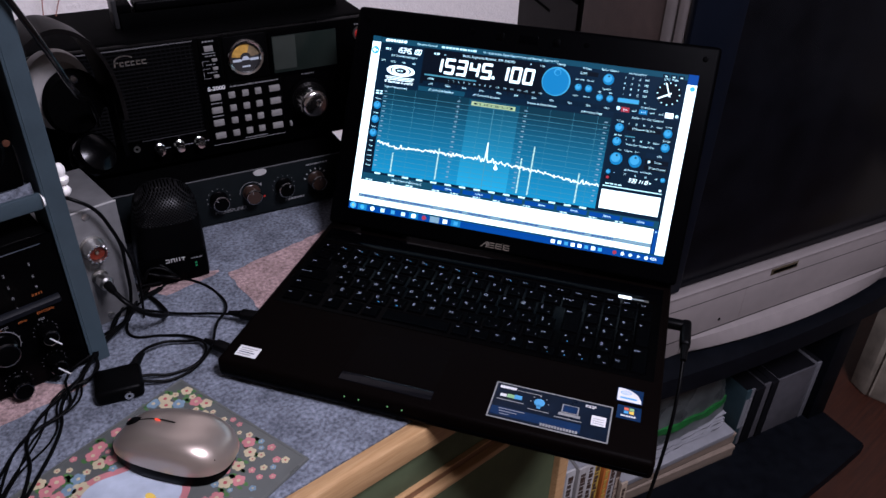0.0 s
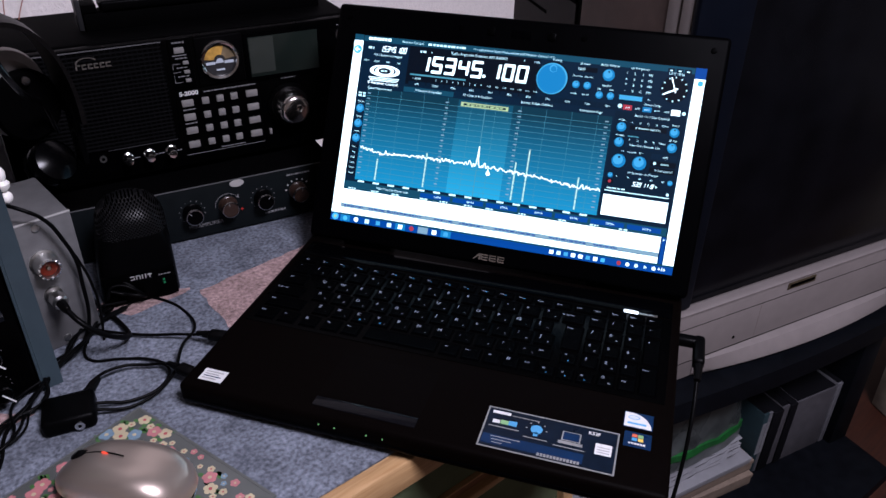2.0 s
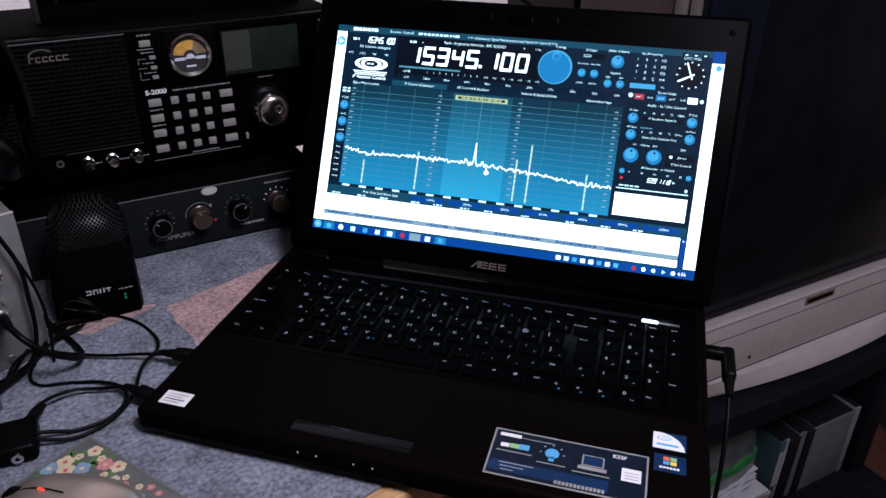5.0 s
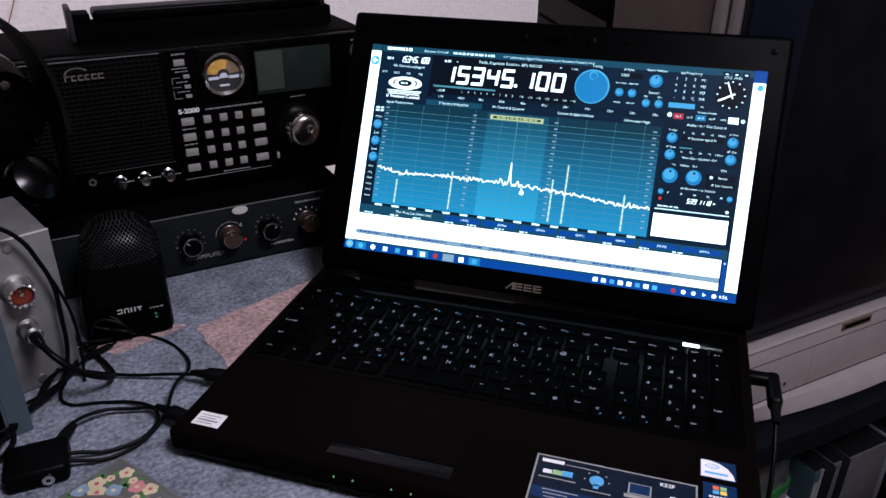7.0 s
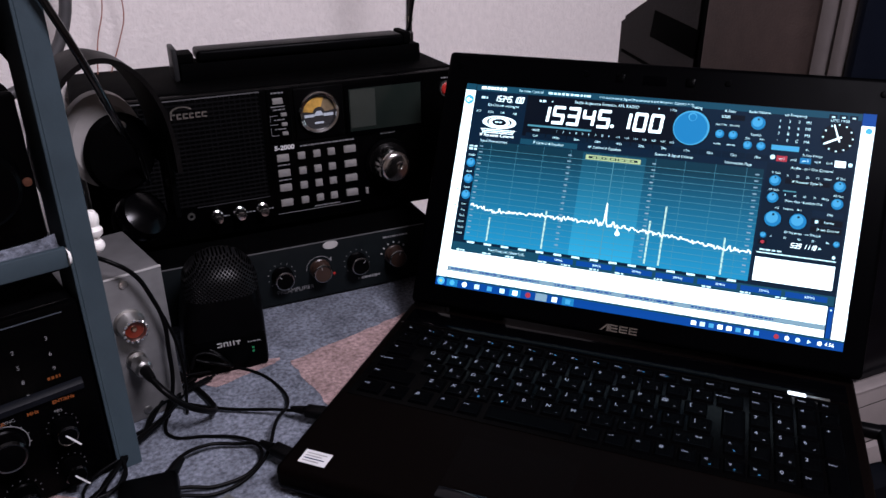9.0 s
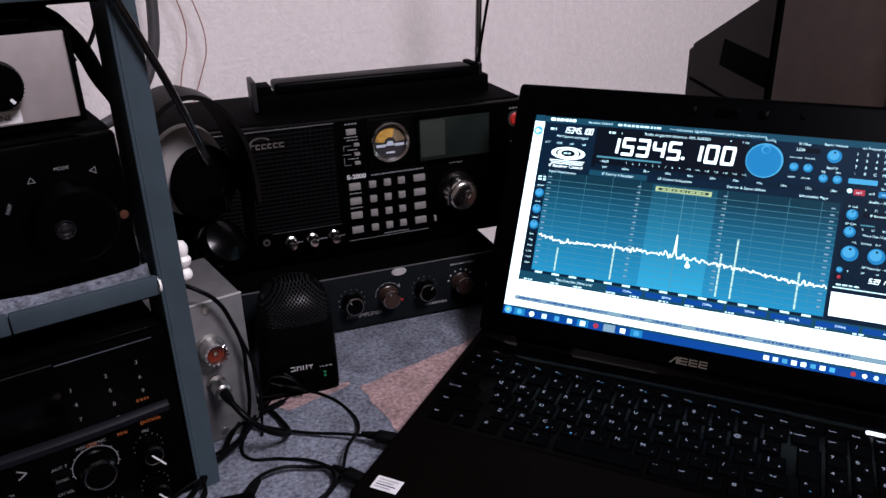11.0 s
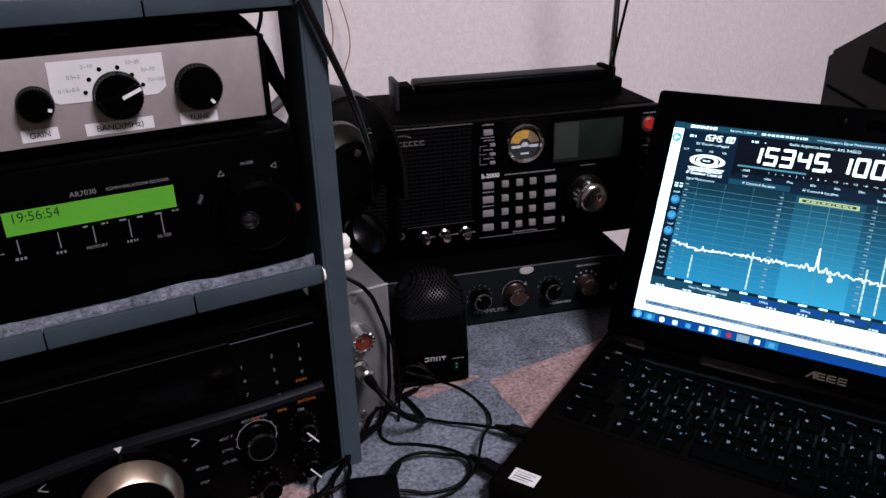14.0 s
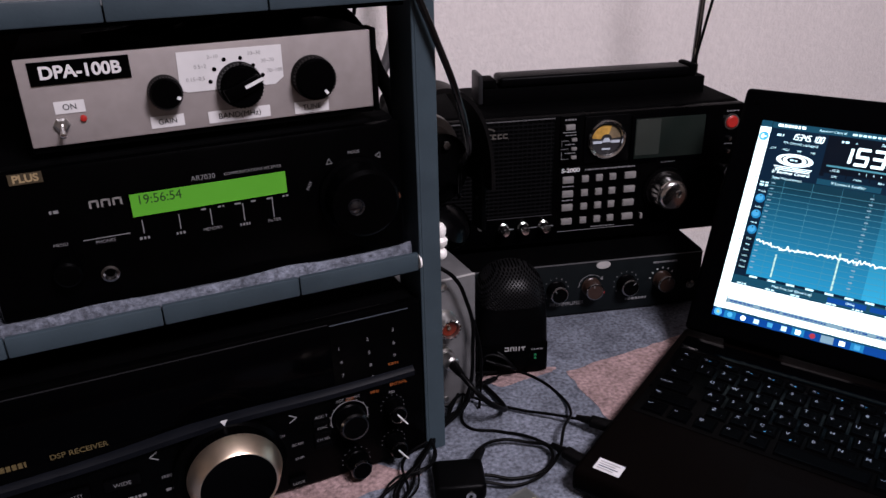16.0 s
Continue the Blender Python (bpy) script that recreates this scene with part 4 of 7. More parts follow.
for z in (0.0698, 0.0543):
    bars(bm, -0.004, 0.0085, z, 0.0011, -0.0017, int(z * 1e4))
bars(bm, 0.030, 0.058, 0.0215, 0.0011, -0.0017, 9), box(bm, -0.0075, 0.079, -0.0016, -0.001, 0.0188, 0.0192)
for z in (0.0775, 0.0620, 0.0467, 0.0308):
    for x in (0.0016, 0.0202, 0.0358, 0.0508, 0.0702):
        box(bm, x - 0.0014, x + 0.0014, -0.0045, -0.0041, z - 0.0009, z + 0.0009)
part("panel_print", bm, GREYPRINT, pad)
# tuning knob, small knobs, side controls
knob = part("tuning_knob", L([(0, 0), (0.0212, 0), (0.0214, 0.0025), (0.0206, 0.0045), (0.0196, 0.0075), (0.0172, 0.020), (0.0160, 0.0235), (0.0138, 0.0255), (0.0112, 0.0262), (0, 0.0264)], front(0.1115, 0.0575), 56), mat("knob_steel", (0.72, 0.69, 0.67), 0.18, 1.0, vary=0.05), radio, "large polished metal tuning knob")
part("knob_skirt", L([(0.0205, 0.0), (0.0245, 0.0), (0.0245, 0.002), (0.0215, 0.003)], front(0.1115, 0.0575), 48), SATIN, knob)
part("finger_dimple", L([(0, 0.0002), (0.0024, 0.0004), (0.0036, 0.0011), (0.0044, 0.0)], front(0.1155, 0.0600, -0.0262), 24), CHROME, knob)
for i, x in enumerate((-0.0678, -0.0460, -0.0235)):
    part("small_knob", L([(0, 0), (0.0062, 0), (0.0062, 0.003), (0.0048, 0.004), (0.0048, 0.013), (0.004, 0.0142), (0, 0.0145)], front(x, 0.0285), 24), CHROME, radio, "small chrome knob")
part("phone_socket", L([(0.0018, 0.0), (0.0036, 0), (0.0036, 0.0015), (0.0018, 0.0015)], front(-0.0915, 0.0315), 18), STEEL, radio)
part("power_button", L([(0, 0), (0.0068, 0), (0.0068, 0.003), (0.0055, 0.0042), (0, 0.0044)], front(0.1805, 0.127), 26), REDM, radio, "round red power button")
part("button_ring", L([(0.0068, 0), (0.0085, 0), (0.0082, 0.0022), (0.0068, 0.0022)], front(0.1805, 0.127), 26), STEEL, radio)
for z, r in ((0.109, 0.0022), (0.0952, 0.0022), (0.0535, 0.0028)):
    part("side_switch", L([(0, 0), (r * 1.4, 0), (r, 0.004), (0, 0.0045)], front(0.180, z), 16), GUN, radio)
part("volume_knob", L([(0, 0), (0.0065, 0), (0.006, 0.010), (0.005, 0.0115), (0, 0.012)], front(0.180, 0.0735), 22), GUN, radio)
for z in (0.0731, 0.0576, 0.0433, 0.0278):
    part("memory_button", B(0.1478, 0.1592, -0.003, 0.001, z - 0.0038, z + 0.0038, 0.0008), BLACK, radio)
part("lock_button", B(0.0855, 0.0885, -0.003, 0.001, 0.026, 0.0325, 0.0008), BUTTON, radio)
bm = bmesh.new()
bars(bm, 0.105, 0.121, 0.0885, 0.0016, -0.0004, 12), bars(bm, 0.174, 0.188, 0.1385, 0.0012, -0.0004, 13), bars(bm, 0.176, 0.185, 0.103, 0.001, -0.0004, 14)
bars(bm, -0.062, -0.054, 0.0265, 0.001, -0.0004, 15), bars(bm, -0.040, -0.030, 0.0265, 0.001, -0.0004, 16), bars(bm, -0.018, -0.012, 0.0265, 0.001, -0.0004, 17)
part("panel_print", bm, GREYPRINT, radio)
part("joint_line", B(-0.176, 0.1952, -0.0006, 0.002, 0.0885, 0.0891), MATTE, radio)
# carrying handle and whip aerial
handle = part("handle", B(-0.0760, 0.174, 0.052, 0.078, 0.146, 0.1660, 0.002, 2), MATTE, radio)
part("grip", B(-0.0590, 0.154, 0.049, 0.081, 0.1665, 0.1772, 0.0032, 3), BLACK, handle)
part("end_cap", B(-0.0820, -0.0770, 0.050, 0.084, 0.150, 0.1805, 0.0012), mat("cap_grey", (0.012, 0.012, 0.013), 0.5, spec=0.2), handle)
part("bracket", B(-0.0768, -0.0620, 0.052, 0.080, 0.1662, 0.1745, 0.0012), MATTE, handle)
part("end_cap", B(0.1545, 0.163, 0.052, 0.082, 0.1662, 0.179, 0.002), MATTE, handle)
aerial = part("whip_aerial", L([(0, 0), (0.005, 0), (0.005, 0.012), (0.0035, 0.014), (0.0035, 0.022), (0.0034, 0.024), (0.0034, 0.11), (0.0029, 0.112), (0.0029, 0.25), (0, 0.25)], Matrix.Translation((0.170, 0.074, 0.162)) @ Matrix.Rotation(radians(1.5), 4, "Y"), 18), DARKMETAL, radio, "telescopic whip aerial")
part("collar", L([(0.0028, 0.0), (0.0044, 0), (0.0044, 0.006), (0.0028, 0.006)], Matrix.Translation((0.1706, 0.074, 0.186)), 18), CHROME, aerial)
tube("aerial_wire", [(0.168, 0.068, 0.178), (0.175, 0.066, 0.22), (0.184, 0.062, 0.28), (0.190, 0.060, 0.36)], 0.0016, RUBBER, radio)

# ---- preamplifier ----
pre = thing("preamplifier", pose(-0.109, 0.271, DESK, 0, 0, 45.0), "low black antenna preamplifier with four knobs under the radio", "preamplifier")
part("case", B(-0.20, 0.112, 0.003, 0.2, 0.002, 0.0648, 0.002), MATTE, pre)
part("front_panel", B(-0.20, 0.111, 0.0, 0.004, 0.003, 0.0625, 0.001), mat("panel_charcoal", (0.0050, 0.0066, 0.0074), 0.4, spec=0.10), pre)
for x in (-0.18, 0.10):
    for y in (0.02, 0.18):
        part("rubber_foot", L([(0, 0), (0.006, 0), (0.006, 0.003), (0, 0.003)], Matrix.Translation((x, y, 0)), 14), RUBBER, pre)
KNOBW = mat("knob_brown", (0.026, 0.014, 0.010), 0.3, vary=0.1)
for i, x in enumerate((-0.0524, -0.0138, 0.0256, 0.0665)):
    k = dark_ring("knob", pre, x, 0.0345, 0.0098, 0.014, KNOBW if i in (1, 3) else BLACK)
    part("cap_ring", L([(0.0082, 0.0139), (0.0090, 0.0136), (0.0095, 0.0126), (0.0097, 0.0132), (0.0090, 0.0145), (0.0082, 0.0146)], front(x, 0.0345), 32), GUN, k, "thin bright rim")
    pointer(k, x, 0.0345, 0.0092, 0.014, (40, 10, -40, -15)[i], GREYPRINT, 0.45, 0.0009)
    bm = bmesh.new()
    for j in range(11) if i in (0, 2) else range(3, 9):
        a = radians(-40 + j * 26)
        hw, r1 = (0.0004, 0.0140) if i in (0, 2) else (0.0014, 0.0138) if i == 1 else (0.0008, 0.0150)
        box(bm, -hw * 2.0 if i == 1 else -hw, hw * 2.0 if i == 1 else hw, 0.0130 if i != 1 else 0.0133, r1, 0, 0.0004, m=front(x, 0.0345) @ Matrix.Rotation(a - radians(90), 4, "Z"))
    if i == 1:
        prism(bm, [(0.0098, 0.0078), (0.0126, 0.0112), (0.0130, 0.0068)], 0, 0.0004, front(x, 0.0345))
    part("dial_marks", bm, GREYPRINT if i != 3 else SILVERP, pre)
part("trim_line", B(-0.20, 0.111, -0.0006, 0.002, 0.0628, 0.0631), DIMPRINT, pre)
part("jack", L([(0, 0), (0.005, 0), (0.005, 0.004), (0.003, 0.005), (0, 0.003)], front(0.098, 0.027), 20), GUN, pre)
part("badge", L([(0, 0), (0.008, 0), (0.0075, 0.0008), (0, 0.001)], front(-0.0011, 0.0585) @ Matrix.Diagonal((1, 0.55, 1, 1)), 24), SILVERP, pre, "oval silver badge")
text_mesh("panel_print", "PREAMPLIFIER", 0.0062, GREYPRINT, pre, front(-0.040, 0.0165, -0.0004))
part("panel_print", bars(bars(bmesh.new(), 0.026, 0.050, 0.0150, 0.0024, -0.0005, 21), 0.055, 0.082, 0.0555, 0.0018, -0.0005, 22), GREYPRINT, pre)
part("red_dot", L([(0, 0), (0.0015, 0), (0, 0.0006)], front(0.001, 0.026), 10), REDM, pre)

# ---- loudspeaker ----
speaker = thing("speaker", pose(-0.104, 0.139, DESK, 0, 0, 42), "small black desktop loudspeaker with a domed grille", "speaker")
def loft(levels, n=48):
    """Rounded-square rings (height, half width, half depth, centre x, centre y, squareness) joined into a shell."""
    bm = bmesh.new()
    rings = []
    for z, a, b, cx, cy, p in levels:
        ring = []
        for i in range(n):
            t = 2 * math.pi * i / n
            c, s = math.cos(t), math.sin(t)
            ring.append(bm.verts.new((cx + a * math.copysign(abs(c) ** (2 / p), c), cy + b * math.copysign(abs(s) ** (2 / p), s), z)))
        rings.append(ring)
    for u, v in zip(rings, rings[1:]):
        for i in range(n):
            bm.faces.new((u[i], u[(i + 1) % n], v[(i + 1) % n], v[i]))
    bm.faces.new(rings[0][::-1]), bm.faces.new(rings[-1])
    return bm


part("body", loft([(0.0, 0.0345, 0.035, -0.0350, 0.036, 7), (0.0025, 0.0362, 0.036, -0.0350, 0.036, 7), (0.030, 0.0355, 0.0355, -0.0345, 0.036, 7), (0.056, 0.0336, 0.034, -0.0325, 0.036, 5), (0.0682, 0.0318, 0.032, -0.0312, 0.036, 3.4)]), BLACK, speaker)
part("badge_panel", B(-0.0680, -0.0015, -0.0006, 0.004, 0.003, 0.0335, 0.0006), SATIN, speaker)
DOTS = mat("perforated_black", (0.0040, 0.0040, 0.0045), 0.42, vary=0.05, spec=0.22)
nt = DOTS.node_tree
tc, vo, rp, bp = (nt.nodes.new("ShaderNode" + k) for k in ("TexCoord", "TexVoronoi", "ValToRGB", "Bump"))
vo.inputs["Scale"].default_value, vo.inputs["Randomness"].default_value = 420, 0.0
rp.color_ramp.elements[0].position, rp.color_ramp.elements[1].position = 0.30, 0.42
bp.inputs["Strength"].default_value, bp.inputs["Distance"].default_value = 0.6, 0.001
nt.links.new(vo.outputs["Distance"], rp.inputs["Fac"])
rp.color_ramp.elements[0].color, rp.color_ramp.elements[1].color = (0, 0, 0, 1), (1, 1, 1, 1)
hole = nt.nodes.new("ShaderNodeMix")
hole.data_type = "RGBA"
hole.inputs["A"].default_value, hole.inputs["B"].default_value = (0.0002, 0.0002, 0.0002, 1), (0.0035, 0.0035, 0.004, 1)
nt.links.new(rp.outputs["Color"], hole.inputs["Factor"]), nt.links.new(hole.outputs["Result"], nt.nodes["Principled BSDF"].inputs["Base Color"])
mg = nt.nodes.new("ShaderNodeMath")
mg.operation, mg.inputs[1].default_value = "MULTIPLY", 0.20
nt.links.new(rp.outputs["Color"], mg.inputs[0]), nt.links.new(mg.outputs["Value"], nt.nodes["Principled BSDF"].inputs["Specular IOR Level"])
mp = nt.nodes.new("ShaderNodeMapping")
mp.inputs["Rotation"].default_value, mp.inputs["Scale"].default_value = (0, radians(45), 0), (1, 0, 1)
nt.links.new(tc.outputs["Object"], mp.inputs["Vector"]), nt.links.new(mp.outputs["Vector"], vo.inputs["Vector"])
nt.links.new(rp.outputs["Color"], bp.inputs["Height"]), nt.links.new(bp.outputs["Normal"], nt.nodes["Principled BSDF"].inputs["Normal"])
part("dome_grille", loft([(0.0682, 0.0320, 0.0322, -0.0312, 0.036, 3.2), (0.0720, 0.0320, 0.0324, -0.0309, 0.036, 2.8)] + [(0.0720 + 0.0295 * math.sin(radians(a)), 0.0320 * math.cos(radians(a)) ** 0.9, 0.0324 * math.cos(radians(a)) ** 0.9, -0.0309, 0.036, 2.8 - 0.008 * a) for a in range(10, 89, 6)]), DOTS, speaker, "perforated black dome grille")
bm = bmesh.new()
for i in range(4):
    x = -0.0425 + i * 0.0052
    for x0, x1, z0, z1 in (((0, 0.0040, 0.0302, 0.0310), (0, 0.0040, 0.0268, 0.0276), (0.0030, 0.0040, 0.0268, 0.0292)), ((0, 0.0010, 0.0268, 0.0310), (0.0030, 0.0040, 0.0268, 0.0310), (0, 0.0040, 0.0302, 0.0310)), ((0, 0.0011, 0.0268, 0.0310), (0.0029, 0.0040, 0.0268, 0.0310)), ((0.0015, 0.0025, 0.0268, 0.0290), (0, 0.0040, 0.0296, 0.0306)))[i]:
        box(bm, x + x0, x + x1, -0.0012, 0.0, z0, z1)
part("maker_badge", bm, SILVERP, speaker)
for z in (0.0165, 0.0200):
    part("power_light", B(-0.0140, -0.0120, -0.0012, 0.0, z, z + 0.0018), emit("speaker_led", (0.05, 0.35, 0.15), 0.30), speaker)
part("panel_print", bars(bmesh.new(), -0.017, -0.006, 0.0270, 0.001, -0.0010, 31), GREYPRINT, speaker)

# ---- metal box with sockets ----
jbox = thing("metal_box", pose(-0.1736, 0.0033, DESK, 0, 0, 59.5), "bare aluminium box with two cable sockets", "box")
part("case", B(0.003, 0.0705, 0.0022, 0.085, 0, 0.1265, 0.0015), ALU, jbox)
part("cover_plate", B(0.003, 0.0707, 0.0, 0.002, 0.001, 0.1260, 0.0008), ALU, jbox)
part("edge_fold", B(0.003, 0.0707, -0.0006, 0.0015, 0.1258, 0.1272, 0.0004), SILVERP, jbox)
for x, z in ((0.0415, 0.1200), (0.0410, 0.0085)):
    part("screw", L([(0, 0), (0.0034, 0), (0.0030, 0.0012), (0, 0.0020)], front(x, z), 16), STEEL, jbox)
sock = part("socket", L([(0, 0), (0.0115, 0), (0.0115, 0.0015), (0.0098, 0.0022), (0.0092, 0.015), (0.0078, 0.0155), (0.0072, 0.009), (0, 0.008)], front(0.0403, 0.0880), 28), STEEL, jbox, "large coaxial socket")
bm = bmesh.new()
for i in range(14):
    box(bm, -0.0009, 0.0009, 0.0078, 0.0093, 0.0146, 0.0162, m=front(0.0403, 0.0880) @ Matrix.Rotation(2 * math.pi * i / 14, 4, "Z"))
part("toothed_rim", bm, CHROME, sock)
part("insulator", L([(0.0024, 0.0085), (0.0070, 0.0095), (0.0070, 0.0125), (0.0024, 0.0115)], front(0.0403, 0.0880), 22), mat("amber_insulator", (0.10, 0.012, 0.005), 0.3), sock, "dark amber insulator ring")
part("centre_pin", L([(0, 0.006), (0.0018, 0.006), (0.0016, 0.013), (0, 0.0132)], front(0.0403, 0.0880), 12), GOLD, sock)
sock = part("socket", L([(0, 0), (0.0074, 0), (0.0074, 0.003), (0.0052, 0.004), (0.0052, 0.008), (0.0066, 0.009), (0.0066, 0.018), (0.005, 0.020), (0, 0.020)], front(0.0400, 0.0560), 24), STEEL, jbox, "coaxial socket with its plug")
part("strain_relief", L([(0, 0.0195), (0.0042, 0.0195), (0.0036, 0.030), (0.0026, 0.036), (0, 0.036)], front(0.0400, 0.0560), 16), RUBBER, sock)
tube("cable", [(0.0400, -0.034, 0.0560), (0.0450, -0.046, 0.0480), (0.0560, -0.050, 0.034), (0.070, -0.046, 0.020), (0.082, -0.034, 0.008), (0.086, -0.010, 0.0035), (0.083, 0.030, 0.0026), (0.080, 0.075, 0.0026)], 0.0024, RUBBER, jbox)
for r, pts in ((0.0017, [(0.020, 0.004, 0.150), (0.0351, -0.010, 0.1434), (0.0478, -0.012, 0.1305), (0.0565, -0.012, 0.1095), (0.0621, -0.012, 0.0869), (0.062, -0.012, 0.0631), (0.0601, -0.012, 0.0296), (0.0523, -0.012, 0.0030)]), (0.0012, [(0.060, -0.012, 0.098), (0.0638, -0.012, 0.0864), (0.0695, -0.012, 0.0572), (0.0701, -0.012, 0.0304), (0.066, -0.016, 0.0020)])):
    tube("cable", pts, r, RUBBER, jbox)

# ---- headphones ----
phones = thing("headphones", pose(-0.203, 0.097, 0.8335, 0, 0, 60), "black headphones resting on the metal box", "headphones")
bm = bmesh.new()
rings = []
for i in range(33):
    a = math.pi * i / 32
    x, z = 0.047 * math.cos(a), 0.050 + 0.094 * math.sin(a) ** 0.8
    d = math.hypot(x, z - 0.05) or 1
    nx, nz = x / d, (z - 0.05) / d
    rings.append([bm.verts.new((x + nx * s, y, z + nz * s)) for s, y in ((0.0020, -0.026), (0.0040, 0.0), (0.0020, 0.026), (-0.0020, 0.026), (-0.0018, 0.0), (-0.0020, -0.026))])
for a, b in zip(rings, rings[1:]):
    for i in range(6):
        bm.faces.new((a[i], a[(i + 1) % 6], b[(i + 1) % 6], b[i]))
bm.faces.new(rings[0]), bm.faces.new(rings[-1][::-1])
part("headband", bm, mat("headband_black", (0.0030, 0.0025, 0.0025), 0.45, bump=0.1, bscale=500, spec=0.10), phones)
CUPM = mat("cup_gloss", (0.0008, 0.0008, 0.0010), 0.22, vary=0.05, spec=0.14)
GREYSHELL = mat("pale_grey_shell", (0.30, 0.285, 0.275), 0.45, vary=0.06, scale=80, spec=0.3)
T = Matrix.Translation((0.010, 0.030, 0.070)) @ Matrix.Rotation(radians(-84), 4, "X")
cup = part("ear_cup", L([(0, -0.004), (0.030, -0.004), (0.0365, 0.001), (0.037, 0.008), (0.032, 0.020), (0.018, 0.027), (0, 0.028)], T @ Matrix.Diagonal((0.85, 1.1, 1, 1)), 40), GREYSHELL, phones, "pale grey ear cup")
part("ear_pad", L([(0, -0.012), (0.018, -0.013), (0.025, -0.012), (0.0285, -0.008), (0.0265, -0.002), (0, -0.002)], T @ Matrix.Translation((0.0075, 0.0085, -0.002)) @ Matrix.Diagonal((1.0, 1.22, 1, 1)), 32), MATTE, cup, "dark cushion")
part("pivot", L([(0, 0), (0.004, 0), (0.0036, 0.003), (0, 0.0034)], Matrix.Translation((0.019, 0.012, 0.086)) @ Matrix.Rotation(radians(90), 4, "X"), 16), DARKMETAL, cup, "small metal pivot")
T = Matrix.Translation((0.022, 0.024, 0.000)) @ Matrix.Rotation(radians(52), 4, "X") @ Matrix.Rotation(radians(20), 4, "Y")
r = 0.0215
cup = part("ear_cup", L([(0, 0), (r * 0.88, 0), (r, r * 0.16), (r, r * 0.4), (r * 0.88, r * 0.66), (r * 0.5, r * 0.84), (0, r * 0.9)], T, 36), CUPM, phones, "glossy black ear cup")
part("ear_pad", L([(0, -0.008), (r * 0.6, -0.011), (r * 0.82, -0.011), (r * 0.96, -0.005), (r * 0.9, 0.0005)], T, 28), MATTE, cup, "dark cushion")
part("trim_ring", L([(r * 0.90, r * 0.64), (r * 0.985, r * 0.42), (r * 1.01, r * 0.44), (r * 0.92, r * 0.68)], T, 36), SATIN, cup)
for side, z0 in ((-1, 0.034), (1, 0.006)):
    part("yoke", B(side * 0.046 - 0.0025, side * 0.046 + 0.0025, -0.010, 0.010, z0, 0.066, 0.001), BLACK, phones)

# ---- shelf rack and the sets on it ----
RACK_POSE = pose(-0.134, -0.02, 0, 0, 0, 59.5)
rack = thing("shelf_rack", RACK_POSE, "blue-grey painted steel shelf rack standing on the desk", "shelf rack")
for x, y in ((0.004, 0.0), (-0.0215, 0.27), (-0.52, 0.0), (-0.52, 0.27)):
    s = 1 if x > -0.3 else -1
    xs = sorted((x, x + s * 0.0145))
    part("post", box(box(bmesh.new(), xs[0], xs[1], y - 0.002, y, DESK, 1.42, 0.0004, 1), min(x, x - s * 0.002), max(x, x - s * 0.002), y - 0.002, y + 0.042, DESK, 1.42, 0.0004, 1), RACK, rack)
# Sheet added to hide the bright wall and keep this gap dark
part("back_board", B(-0.518, -0.026, 0.286, 0.290, 0.880, 1.058), mat("gap_darkening_brown", (0.012, 0.0065, 0.005), 0.7, vary=0.3, scale=12, spec=0.1), rack, "dark brown sheet added to darken the gap behind the amplifier")
for z in (0.871, 1.0605):
    sh = part("shelf_board", B(-0.518, 0.0015, 0.004, 0.285, z + 0.006, z + 0.0085), RACK, rack)
    for x0, x1 in ((-0.0865, 0.0015), (-0.1765, -0.0873), (-0.2668, -0.1773), (-0.357, -0.2676), (-0.447, -0.3578)):
        part("edge_strip", B(x0, x1, -0.001, 0.0035, z, z + 0.0135, 0.0009), RACK, sh)
    part("under_lip", B(-0.518, 0.0, 0.0045, 0.012, z - 0.003, z + 0.006), MATTE, sh)
    part("corner_cap", L([(0, 0), (0.0058, 0), (0.0052, 0.0016), (0, 0.002)], Matrix.Translation((0.0015, 0.001, z + 0.0068)) @ Matrix.Rotation(radians(90), 4, "Y"), 16), WHITEPL, sh)
for z in (0.872, 1.062):
    nut = thing("cable_clip", RACK_POSE @ pose(0.0208, 0.003, z + 0.002) @ Matrix.Diagonal((0.85, 0.85, 0.85, 1)), "white plastic wing clip on the rack post", "clip", "rack clips")
    bm = L([(0, 0.0)] + [(0.0058 * math.sin(radians(a)), 0.0058 - 0.0058 * math.cos(radians(a))) for a in range(20, 161, 20)] + [(0.003, 0.0118), (0.0058, 0.015), (0.0064, 0.019), (0.004, 0.022), (0.0050, 0.025), (0.0052, 0.030), (0.003, 0.034), (0, 0.0345)], None, 18)
    part("clip_body", bm, WHITEPL, nut)

shelf_felt = thing("shelf_felt", RACK_POSE, "grey felt strip under the receiver on the shelf", "felt strip")
bm = bmesh.new()
n, rows = 60, []
for i in range(n + 1):
    x = -0.50 + 0.4985 * i / n
    w = 0.0022 * math.sin(x * 62.0) + 0.0016 * math.sin(x * 137.0 + 1.0)
    lift = max(0.0, 0.0028 * math.sin(x * 55.0 + 0.6)) + max(0, (x + 0.035) / 0.035) * 0.002
    rows.append([bm.verts.new((x, y, z)) for y, z in ((0.25, 0.8800), (0.25, 0.8835), (0.020, 0.8848), (0.0062 + w * 0.3, 0.8852 + lift * 0.8 + 0.0048), (0.0042 + w * 0.3, 0.8850 + lift * 0.5), (0.0046, 0.8800))])
for a, b in zip(rows, rows[1:]):
    for i in range(6):
        bm.faces.new((a[i], a[(i + 1) % 6], b[(i + 1) % 6], b[i]))
part("felt", bm, FELT, shelf_felt)

